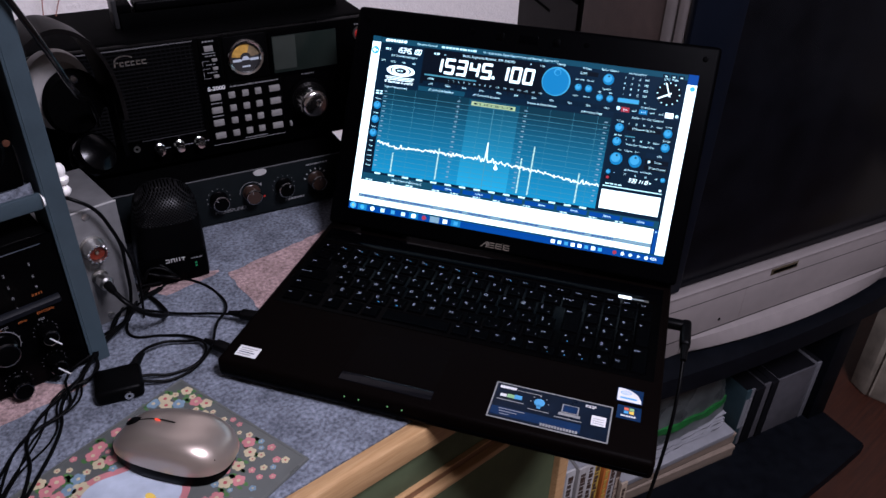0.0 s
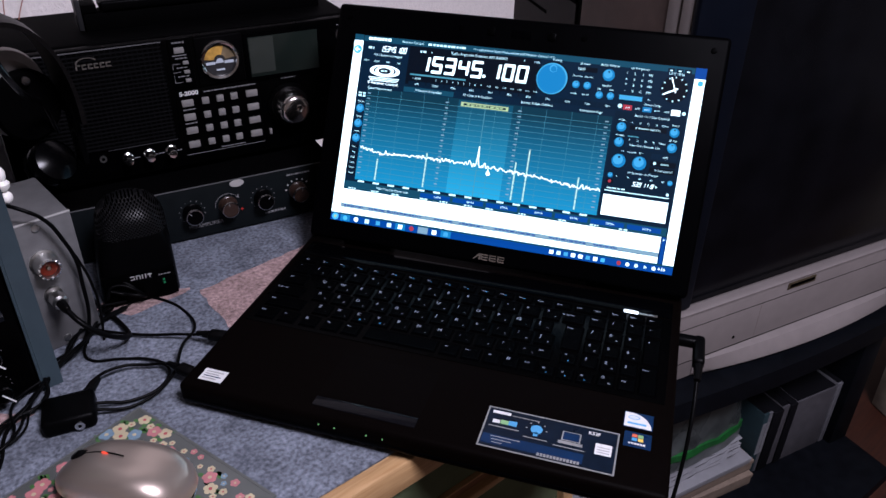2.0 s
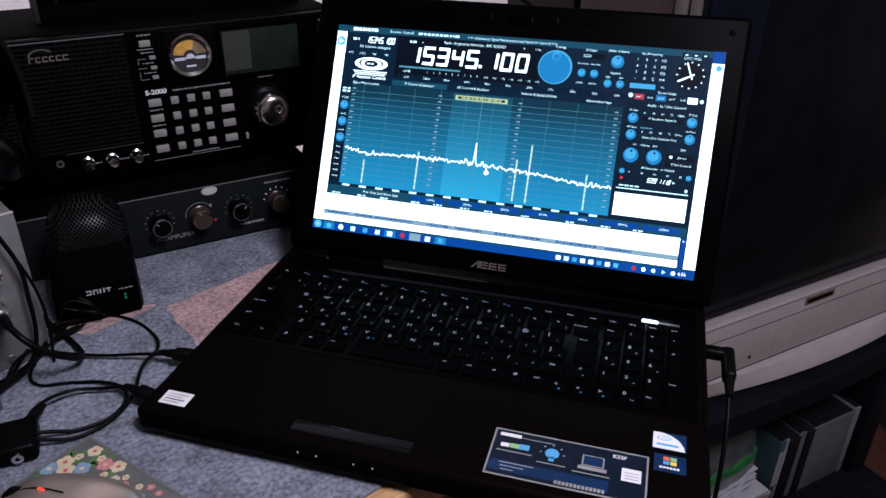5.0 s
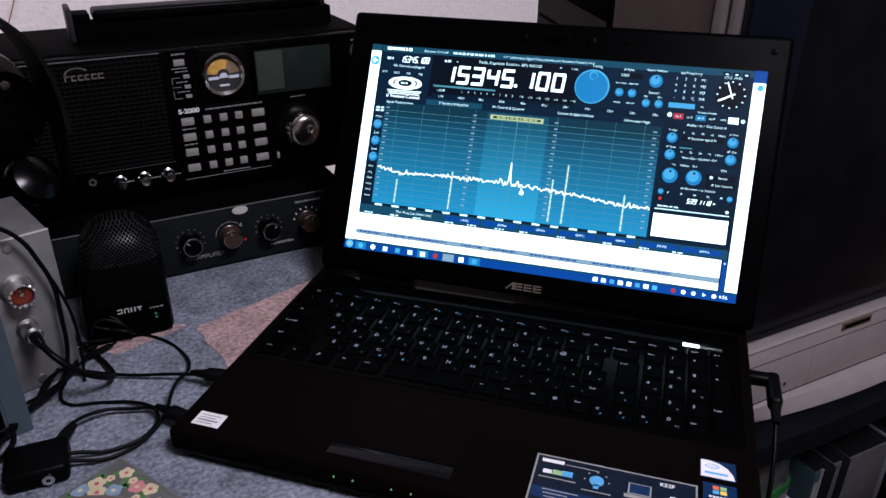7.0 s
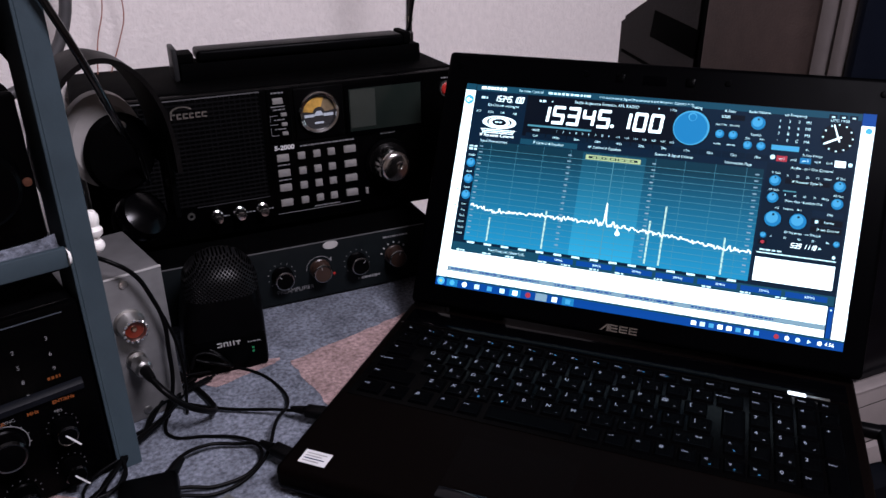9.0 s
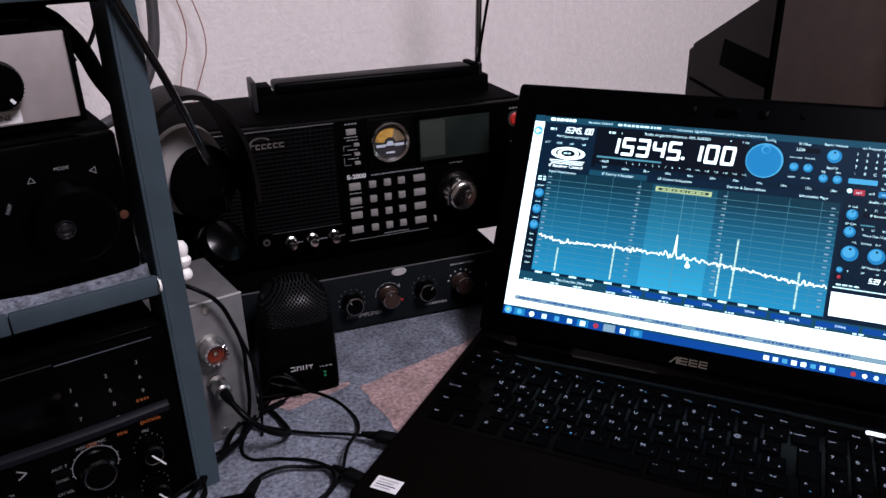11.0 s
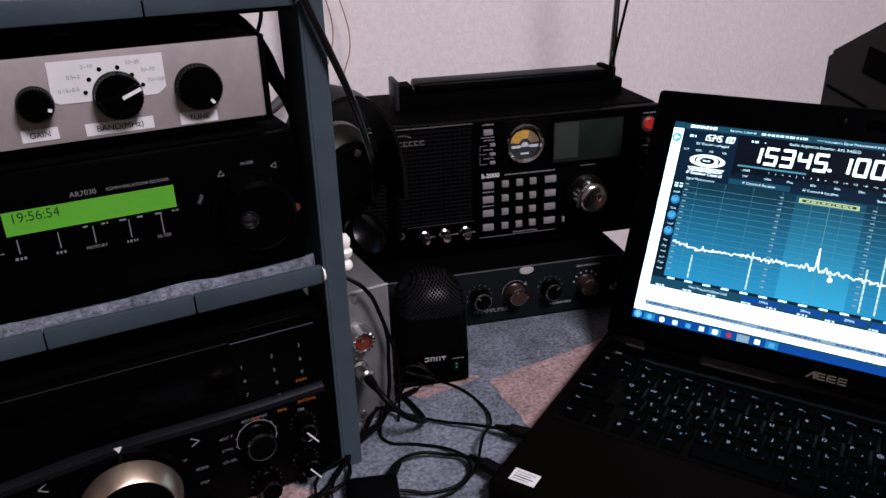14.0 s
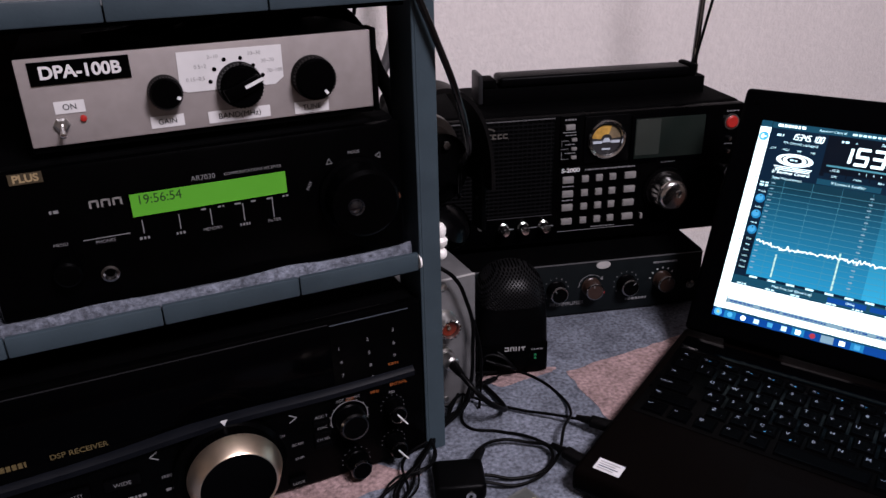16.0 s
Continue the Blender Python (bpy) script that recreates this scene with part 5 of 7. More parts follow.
# antenna amplifier with the warm grey front
amp = thing("antenna_amplifier", RACK_POSE @ pose(0, 0.015, 0.988), "antenna amplifier with a warm grey front and black knobs", "amplifier")
part("case", B(-0.2285, -0.0195, 0.002, 0.16, 0.0, 0.0545, 0.0015), MATTE, amp)
part("front_panel", B(-0.2275, -0.0205, -0.001, 0.002, 0.0045, 0.0545, 0.0008), PANEL, amp)
part("side_flange", B(-0.0204, -0.0178, -0.005, 0.012, 0.002, 0.056, 0.0006), MATTE, amp)
LABELM = mat("white_tape", (0.60, 0.59, 0.585), 0.5, vary=0.04)
part("name_plate", B(-0.2210, -0.1680, -0.0018, -0.0008, 0.0395, 0.0525), GLOSSBLK, amp, "black name plate")
text_mesh("name_print", "DPA-100B", 0.0098, LABELM, amp, front(-0.1945, 0.0460, -0.0019), bold=0.0003, stretch=1.02)
for x0, x1, z0, z1, t, s in ((-0.2120, -0.1960, 0.0227, 0.0297, "ON", 0.0048), (-0.1622, -0.1428, 0.0077, 0.0147, "GAIN", 0.0046), (-0.1285, -0.0902, 0.0066, 0.0138, "BAND(MHz)", 0.0050), (-0.0745, -0.0518, 0.0057, 0.0131, "TUNE", 0.0048)):
    part("tape_label", B(x0, x1, -0.0015, -0.0008, z0, z1), LABELM, amp, "white tape label")
    text_mesh("label_print", t, s, BLACK, amp, front((x0 + x1) / 2, (z0 + z1) / 2, -0.0016))
part("scale_sheet", prism(bmesh.new(), [(-0.1418, 0.0510), (-0.0792, 0.0504), (-0.0795, 0.0305), (-0.0850, 0.0265), (-0.1385, 0.0270), (-0.1425, 0.0290)], 0.0009, 0.0015, front(0, 0)), LABELM, amp, "white paper scale sheet")
bm = bmesh.new()
for x, z, t, dx in ((-0.1243, 0.0321, "0.15~0.5", -0.0085), (-0.1212, 0.0393, "0.5~2", -0.008), (-0.1148, 0.0445, "2~10", -0.0065), (-0.1049, 0.0445, "10~30", 0.0085), (-0.0976, 0.0394, "30~70", 0.009), (-0.0925, 0.0330, "70~100", 0.0078)):
    lathe(bm, [(0, 0), (0.0013, 0), (0.0013, 0.0002), (0, 0.0002)], front(x, z, -0.0016), 10)
part("scale_dots", bm, BLACK, amp)
bm = bmesh.new()
for x, z, t, dx in ((-0.1243, 0.0321, "0.15~0.5", -0.0085), (-0.1212, 0.0393, "0.5~2", -0.008), (-0.1148, 0.0445, "2~10", -0.0065), (-0.1049, 0.0445, "10~30", 0.0085), (-0.0976, 0.0394, "30~70", 0.009), (-0.0925, 0.0330, "70~100", 0.0078)):
    text_into(bm, t, 0.0032, front(x + dx, z + 0.0022, -0.0017), 0)
part("scale_print", bm, mat("pencil_grey", (0.22, 0.22, 0.22), 0.6), amp)
for x, z, r, turn in ((-0.1514, 0.0292, 0.0098, -112), (-0.1073, 0.0288, 0.0136, -68), (-0.0611, 0.0284, 0.0136, -145)):
    k = part("knob", L([(0, 0.001), (r * 1.02, 0.001), (r * 1.02, 0.004), (r * 0.97, 0.006), (r * 0.95, 0.0105), (r * 0.84, 0.012), (0, 0.012)], front(x, z), 40), SATIN, amp)
    bm = bmesh.new()
    for i in range(36):
        box(bm, -r * 0.035, r * 0.035, r * 0.9, r * 0.985, 0.002, 0.0105, m=front(x, z) @ Matrix.Rotation(2 * math.pi * i / 36, 4, "Z"))
    part("knurling", bm, SATIN, k)
    m = front(x, z) @ Matrix.Rotation(radians(turn), 4, "Z")
    if r > 0.012 and x < -0.1:
        part("pointer", B(-0.0010, 0.0010, 0.001, 0.0126, 0.0160, 0.0165, m=m), WHITE, k, "white pointer line")
        part("finger_ridge", B(-0.004, 0.004, -0.0115, 0.0115, 0.0110, 0.0160, 0.001, m=m), SATIN, k)
    else:
        part("pointer", B(-0.0009, 0.0009, r * 0.62, r * 0.84, 0.0118, 0.0126, m=m), WHITE, k, "white pointer dot")
sw = part("toggle_switch", L([(0, 0), (0.0045, 0), (0.0045, 0.002), (0.003, 0.003), (0, 0.003)], front(-0.2100, 0.0166, -0.001), 6), STEEL, amp)
part("lever", L([(0, 0), (0.0012, 0), (0.0018, 0.010), (0, 0.0112)], front(-0.2100, 0.0166, -0.003) @ Matrix.Rotation(radians(25), 4, "X"), 12), CHROME, sw)
part("indicator", L([(0, 0), (0.0020, 0), (0.0016, 0.0015), (0, 0.002)], front(-0.1981, 0.0188, -0.001), 14), REDM, amp)

# receiver with green display
rxa = thing("receiver", RACK_POSE @ pose(0, 0.015, 0.887), "black communications receiver with a lit green display", "receiver", "radio receivers")
part("case", B(-0.2655, -0.0050, 0.004, 0.21, 0.002, 0.0965, 0.003, 2), MATTE, rxa)
part("front_panel", B(-0.2665, -0.0040, -0.004, 0.004, 0.001, 0.0945, 0.003, 2), SATIN, rxa)
part("display_window", B(-0.1840, -0.0850, -0.0052, -0.003, 0.0552, 0.0722, 0.0005), GLOSSBLK, rxa)
part("display", B(-0.1825, -0.0862, -0.0056, -0.0048, 0.0566, 0.0712), glow("green_backlight", (0.13, 0.60, 0.02), 0.29, (0.05, 0.12, 0.02)), rxa, "lit green display")
text_mesh("display_digits", "19:56:54", 0.0085, mat("lcd_digits", (0.012, 0.04, 0.006), 0.5), rxa, front(-0.1655, 0.0668, -0.0057), stretch=0.92)
bm = bmesh.new()
for i, x in enumerate((-0.178, -0.156, -0.1365, -0.1158, -0.0965)):
    box(bm, x - 0.0003, x + 0.0003, -0.0045, -0.0035, 0.0445 - 0.001 * i, 0.0535)
    if i == 2:
        text_into(bm, "MEMORY", 0.0030, front(x, 0.0400, -0.0046), 0)
    elif i < 4:
        bars(bm, x - 0.0032, x + 0.0032, 0.0415 - 0.0008 * i, 0.0016, -0.0045, 46 + i, 0.0008, 0.0018)
box(bm, -0.213, -0.186, -0.0045, -0.0035, 0.0462, 0.0466), text_into(bm, "PHONES", 0.0030, front(-0.2005, 0.0440, -0.0046), 0), text_into(bm, "MENU", 0.0030, front(-0.2255, 0.0462, -0.0046), 0)
bars(bm, -0.2275, -0.2225, 0.0672, 0.0018, -0.0046, 43), text_into(bm, "AR7030", 0.0046, front(-0.1378, 0.0750, -0.0046), 0), text_into(bm, "COMMUNICATIONS RECEIVER", 0.0027, front(-0.1065, 0.0750, -0.0046), 0)
for i in range(6):
    bars(bm, -0.142 + i * 0.0105, -0.138 + i * 0.0105, 0.0540, 0.0010, -0.0046, 50 + i)
text_into(bm, "FILTER", 0.0030, front(-0.0965, 0.0385, -0.0046), 0)
text_into(bm, "MODE", 0.0030, front(-0.0384, 0.0769, -0.0046), 0)
text_into(bm, "FAST", 0.0030, front(-0.0707, 0.0582, -0.0046) @ Matrix.Rotation(radians(62), 4, "Z"), 0)
for x, z, a in ((-0.0559, 0.0723, 120), (-0.0208, 0.0723, -30)):
    for j in range(3):
        box(bm, -0.0022, 0.0022, -0.00135, -0.0010, 0, 0.0003, m=front(x, z, -0.0043) @ Matrix.Rotation(radians(a + 120 * j), 4, "Z"))
part("panel_print", bm, GREYPRINT, rxa)
bm = bmesh.new()
for i in range(3):
    x = -0.2055 + i * 0.0066
    box(bm, x, x + 0.0012, -0.0046, -0.0035, 0.0660, 0.0708), box(bm, x + 0.0042, x + 0.0054, -0.0046, -0.0035, 0.0660, 0.0708), box(bm, x, x + 0.0054, -0.0046, -0.0035, 0.0697, 0.0708)
part("maker_badge", bm, BUTTON, rxa)
part("gold_plate", B(-0.2440, -0.2262, -0.0048, -0.0038, 0.0868, 0.0932), mat("gold_plate", (0.06, 0.045, 0.024), 0.5, 0.3), rxa, "small gold plate")
text_mesh("plate_print", "PLUS", 0.0064, mat("gold_letter", (0.40, 0.30, 0.16), 0.45, 0.3), rxa, front(-0.2351, 0.0900, -0.0049), bold=0.0002)
k = part("tuning_knob", L([(0, 0), (0.0270, 0), (0.0270, 0.004), (0.0245, 0.007), (0.0235, 0.022), (0.021, 0.0245), (0, 0.0245)], front(-0.0385, 0.0470, -0.004), 48), SATIN, rxa)
part("finger_dimple", L([(0, 0.0016), (0.0025, 0.0012), (0.0045, 0.0002), (0.0055, 0.0012), (0.0062, 0.0)], front(-0.0465, 0.0465, -0.0285), 22), mat("dimple_gloss", (0.004, 0.004, 0.005), 0.16, spec=0.8), k)
part("phone_socket", L([(0.0025, 0), (0.0055, 0), (0.0055, 0.0025), (0.004, 0.003), (0.0025, 0.001)], front(-0.2020, 0.0226, -0.004), 22), DARKMETAL, rxa, "dark metal headphone socket")
part("side_knob", L([(0, 0), (0.0085, 0), (0.008, 0.010), (0.0065, 0.0115), (0, 0.012)], front(-0.2248, 0.0300, -0.004), 26), SATIN, rxa)
part("screw", L([(0, 0), (0.0030, 0), (0.0026, 0.001), (0, 0.0014)], front(-0.0085, 0.0400, -0.004), 14), mat("dark_copper", (0.12, 0.05, 0.03), 0.4, 0.6), rxa)

# wide receiver with gold-rimmed knob
rxb = thing("receiver", RACK_POSE @ pose(0, -0.003, DESK), "wide black communications receiver with a gold-rimmed tuning knob", "receiver", "radio receivers")
part("case", B(-0.335, 0.0005, 0.006, 0.25, 0.006, 0.140, 0.003), MATTE, rxb)
part("front_panel", B(-0.336, 0.0008, 0.0, 0.008, 0.004, 0.143, 0.003, 2), SATIN, rxb)
part("display_window", B(-0.330, -0.070, -0.0014, 0.001, 0.088, 0.139, 0.001), GLOSSBLK, rxb)
part("trim_line", B(-0.333, -0.0715, -0.0014, 0.0, 0.1391, 0.1393), mat("trim_dim", (0.014, 0.014, 0.015), 0.6, spec=0.06), rxb)
part("trim_line", B(-0.071, -0.010, -0.0012, 0.0, 0.1376, 0.1379), mat("trim_bluegrey", (0.055, 0.065, 0.080), 0.45, 0.2), rxb)
bm = bmesh.new()
rings = []
for i in range(61):
    x = -0.334 + 0.326 * i / 60
    g = math.exp(-(((x + 0.152) / 0.062) ** 2))
    d, up = 0.004 + 0.003 * g, 0.0060 * g + 0.0050 * max(-1.0, min(1.0, (x + 0.165) / 0.155))
    rings.append([bm.verts.new((x, y, z + up)) for y, z in ((0.0, 0.0740), (-d, 0.0755), (-d, 0.0795), (-d * 0.55, 0.0815), (0.0, 0.0825))])
for a, b in zip(rings, rings[1:]):
    for i in range(5):
        bm.faces.new((a[i], a[(i + 1) % 5], b[(i + 1) % 5], b[i]))
part("front_ridge", bm, mat("ridge_grey", (0.0036, 0.0042, 0.0060), 0.45, spec=0.06), rxb)
bm = bmesh.new()
lathe(bm, [(0, 0), (0.040, 0), (0.040, 0.006), (0.037, 0.010), (0, 0.010)], front(-0.152, 0.044), 56)
part("knob_boss", bm, SATIN, rxb)
k = part("tuning_knob", L([(0, 0.010), (0.0318, 0.010), (0.0318, 0.0195), (0.027, 0.0200), (0.0258, 0.0345), (0.024, 0.0335), (0, 0.0325)], front(-0.1510, 0.0515), 56), SATIN, rxb, "large black tuning knob with a gold rim")
part("gold_rim", L([(0.0270, 0.0198), (0.0322, 0.0198), (0.0328, 0.0210), (0.0322, 0.0230), (0.0276, 0.0345), (0.0264, 0.0356), (0.0256, 0.0350)], front(-0.1510, 0.0515), 64), GOLD, k, "polished gold-coloured rim")
bm = bmesh.new()
for i in range(60):
    box(bm, -0.0004, 0.0004, 0.0314, 0.0323, 0.011, 0.0190, m=front(-0.151, 0.0515) @ Matrix.Rotation(2 * math.pi * i / 60, 4, "Z"))
part("knurling", bm, SATIN, k)
RIMM = mat("knob_rim", (0.075, 0.075, 0.078), 0.2, 1.0)
for x, z, r, turn, mt in ((-0.0610, 0.0560, 0.0115, 20, GUN), (-0.0262, 0.0555, 0.0072, -145, BLACK), (-0.0270, 0.0225, 0.0072, -145, BLACK), (-0.0585, 0.0150, 0.0085, -30, BLACK)):
    k = part("knob", L([(0, 0), (r * 1.1, 0), (r * 1.1, 0.002), (r, 0.003), (r * 0.95, 0.013), (r * 0.82, 0.0145), (0, 0.0145)], front(x, z), 30), SATIN, rxb)
    part("rim", L([(r * 0.80, 0.0146), (r * 0.9, 0.0142), (r * 0.98, 0.0128), (r * 1.0, 0.0134), (r * 0.9, 0.0152), (r * 0.80, 0.0150)], front(x, z), 30), RIMM, k)
    if r < 0.008:
        m = front(x, z) @ Matrix.Rotation(radians(turn), 4, "Z")
        part("pointer", B(-0.0005, 0.0005, -0.002, 0.0110, 0.0150, 0.0158, m=m), WHITE, k, "white pointer")
    bm = bmesh.new()
    for j in range(9):
        box(bm, -0.0003, 0.0003, r * 1.28, r * 1.38, 0, 0.0003, m=front(x, z) @ Matrix.Rotation(radians(-100 + j * 25), 4, "Z"))
    if r > 0.011:
        for j in range(40):
            box(bm, -0.0009, 0.0009, r * 1.24, r * 1.29, 0, 0.0003, m=front(x, z) @ Matrix.Rotation(radians(-110 + j * 5.6), 4, "Z"))
    part("dial_marks", bm, GREYPRINT if r > 0.011 else DIMPRINT, rxb)
bm = bmesh.new()
for t, x, z in (("1", -0.0645, 0.1170), ("2", -0.0425, 0.1195), ("3", -0.0225, 0.1225), ("4", -0.0635, 0.1055), ("5", -0.0418, 0.1080), ("6", -0.0222, 0.1110), ("7", -0.0630, 0.0940), ("8", -0.0412, 0.0970), ("9", -0.0220, 0.1000), ("0", -0.0405, 0.0860)):
    text_into(bm, t, 0.0042, front(x, z, -0.0003), 0)
for t, x, z in (("CH", -0.1132, 0.0560), ("SCAN", -0.1022, 0.0450), ("STEP", -0.1020, 0.0320), ("AGC T/SYNC", -0.0610, 0.0728), ("PBS", -0.0262, 0.0682), ("AGC T", -0.0825, 0.0635), ("SYNC", -0.0825, 0.0535), ("CH SEL", -0.0825, 0.0430)):
    text_into(bm, t, 0.0033, front(x, z, -0.0004), 0)
text_into(bm, "WIDE", 0.0046, front(-0.2230, 0.0560, -0.0034), 0), text_into(bm, "LOCK", 0.0036, front(-0.1052, 0.0120, -0.0034), 0), text_into(bm, "FREQ", 0.0033, front(-0.1945, 0.0500, -0.0004), 0), text_into(bm, "CW.RTTY", 0.0033, front(-0.2550, 0.0560, -0.0034), 0), text_into(bm, "USB.LSB", 0.0033, front(-0.2850, 0.0560, -0.0034), 0), bars(bm, -0.197, -0.187, 0.0385, 0.002, -0.0004, 68), bars(bm, -0.222, -0.210, 0.0400, 0.002, -0.0004, 69)
for sx, x in ((1, -0.1035), (-1, -0.2005)):
    for s in (1, -1):
        box(bm, -0.0032, 0.0032, -0.0004, 0, -0.0004, 0.0004, m=Matrix.Translation((x, -0.0003, 0.0690 + s * 0.0017)) @ Matrix.Rotation(radians(s * sx * 32), 4, "Y"))
part("panel_print", bm, GREYPRINT, rxb)
bm = bmesh.new()
for t, x, z in (("CLR", -0.0610, 0.0755), ("MHz", -0.0412, 0.0760), ("ENT/kHz", -0.0222, 0.0783)):
    text_into(bm, t, 0.0036, front(x, z, -0.0050), 0, 0.0001)
bars(bm, -0.0275, -0.0195, 0.0935, 0.0020, -0.0004, 235, 0.0012, 0.0022)
part("panel_print", bm, ORANGE, rxb, "orange key lettering")
bm = bars(bmesh.new(), -0.300, -0.274, 0.0905, 0.0040, -0.0018, 80, 0.0022, 0.003)
text_into(bm, "DSP RECEIVER", 0.0056, front(-0.2430, 0.0905, -0.0018), 0, 0.0001)
part("panel_print", bm, mat("dull_gold_print", (0.085, 0.062, 0.022), 0.5), rxb, "dull gold lettering")
part("marker", prism(bmesh.new(), [(-0.0025, 0.002), (0.0025, 0.002), (0, -0.0025)], 0, 0.0005, front(-0.1520, 0.0862, -0.0076)), WHITE, rxb, "white marker triangle")
for z in (0.0600, 0.0500, 0.0395):
    part("push_button", B(-0.0895, -0.0770, -0.003, 0.001, z - 0.0030, z + 0.0012, 0.0008), BLACK, rxb)
part("lock_button", B(-0.1120, -0.0985, -0.003, 0.001, 0.0085, 0.0155, 0.0008), BLACK, rxb)
for x in (-0.223, -0.255, -0.285):
    part("push_button", B(x - 0.012, x + 0.012, -0.003, 0.001, 0.0520, 0.0600, 0.0008), BLACK, rxb)
for x in (-0.315, -0.03):
    part("foot", B(x - 0.012, x + 0.012, 0.01, 0.03, 0.0, 0.006, 0.001), RUBBER, rxb)

# black cables over the rack
coax = thing("coaxial_cable", RACK_POSE, "thick black coaxial cable hanging from the rack", "cable")
tube("cable", [(-0.036, 0.010, 1.20), (-0.009, -0.006, 1.105), (0.004, -0.008, 1.066), (0.0145, -0.009, 1.040), (0.0305, -0.008, 1.000), (0.047, 0.008, 0.960), (0.066, 0.055, 0.930), (0.090, 0.115, 0.900), (0.102, 0.140, 0.865)], 0.0024, COAXM, coax)
strap = thing("carry_strap", RACK_POSE, "black strap hanging behind the amplifier", "strap")
tube("strap", [(-0.12, 0.12, 1.046), (-0.06, 0.10, 1.047), (-0.020, 0.085, 1.046), (-0.008, 0.08, 1.034), (0.000, 0.08, 1.020), (0.006, 0.08, 1.003), (0.015, 0.08, 0.985), (0.022, 0.08, 0.952), (0.022, 0.09, 0.90)], 0.0056, MATTE, strap)
for i, (x, y, z0) in enumerate(((-0.16, 0.08, 1.043), (-0.13, 0.11, 1.043), (-0.105, 0.07, 1.043), (-0.085, 0.12, 1.043), (-0.06, 0.10, 1.043))):
    lead = thing("lead", RACK_POSE, "dark lead behind the amplifier on the shelf", "cable", "rack leads")
    tube("cable", [(x - 0.03, y, z0), (x, y - 0.01, z0 + 0.004), (x + 0.015, y, z0 + 0.010), (x + 0.02, y + 0.015, z0 + 0.02)], 0.0028, RUBBER, lead)
lead = thing("lead", RACK_POSE, "grey cable looping down behind the rack", "cable", "rack leads")
tube("cable", [(0.100, 0.30, 1.22), (0.108, 0.30, 1.07), (0.106, 0.30, 1.01), (0.099, 0.30, 0.977), (0.084, 0.30, 0.949), (0.058, 0.30, 0.927), (0.035, 0.30, 0.917), (0.0, 0.27, 0.908), (-0.03, 0.26, 0.90)], 0.0055, mat("grey_rubber", (0.055, 0.053, 0.055), 0.5), lead)
for pts in (((0.010, 0.25, 1.10), (0.0075, 0.25, 1.045), (0.0065, 0.25, 1.024), (0.012, 0.25, 1.008), (0.022, 0.25, 0.990)), ((0.044, 0.25, 1.10), (0.0475, 0.25, 1.045), (0.0465, 0.25, 1.026), (0.040, 0.25, 1.010), (0.028, 0.25, 0.992))):
    lead = thing("lead", RACK_POSE, "thin black cable hanging behind the rack", "cable", "rack leads")
    tube("cable", list(pts), 0.0019, RUBBER, lead)
WIRE = mat("copper_wire_red", (0.30, 0.12, 0.085), 0.45)
for k, pts in enumerate((((0.105, 0.34, 1.22), (0.132, 0.34, 1.06), (0.1475, 0.34, 1.005), (0.1465, 0.34, 0.982), (0.137, 0.34, 0.953), (0.130, 0.335, 0.925), (0.124, 0.33, 0.885)), ((0.108, 0.34, 1.22), (0.142, 0.34, 1.065), (0.163, 0.34, 1.01), (0.1665, 0.34, 0.975), (0.158, 0.34, 0.950), (0.142, 0.335, 0.918), (0.131, 0.33, 0.885)))):
    w = thing("thin_wire", RACK_POSE, "thin reddish wire hanging down the wall", "wire", "wall wires")
    tube("wire", list(pts), 0.0006, WIRE, w)

# ---- cables, adapter, mouse and mat on the desk ----
def cable(pts, r, label, z=None):
    ob = thing("desk_cable", Matrix.Identity(4), label, "cable", "desk cables")
    tube("cable", [(x, y, (DESK + r + h)) for x, y, h in pts], r, RUBBER, ob)
    return ob


cable([(-0.185, 0.046, 0.012), (-0.126, 0.057, 0.006), (-0.095, 0.066, 0.003), (-0.060, 0.074, 0.006), (-0.030, 0.078, 0.009)], 0.00135, "black cable running to the laptop over the felt")
cable([(-0.150, 0.095, 0.001), (-0.140, 0.060, 0.004), (-0.136, 0.040, 0.002), (-0.122, 0.025, 0.0), (-0.095, 0.034, 0.0), (-0.072, 0.039, 0.002), (-0.045, 0.034, 0.006), (-0.016, 0.026, 0.009)], 0.00135, "black cable running to the laptop over the felt")
cable([(-0.160, 0.110, 0.0), (-0.138, 0.119, 0.0), (-0.112, 0.122, 0.0), (-0.078, 0.110, 0.0), (-0.054, 0.086, 0.005), (-0.045, 0.055, 0.012), (-0.036, 0.022, 0.004), (-0.046, -0.014, 0.002), (-0.066, -0.030, 0.006), (-0.078, -0.036, 0.008)], 0.00135, "black cable looped round on the felt")
cable([(-0.084, -0.026, 0.010), (-0.090, -0.006, 0.010), (-0.083, 0.018, 0.007), (-0.066, 0.030, 0.004), (-0.046, 0.032, 0.006), (-0.038, 0.016, 0.003), (-0.052, -0.010, 0.002), (-0.070, -0.023, 0.006), (-0.080, -0.032, 0.008)], 0.0014, "short black lead looping out of the adapter")
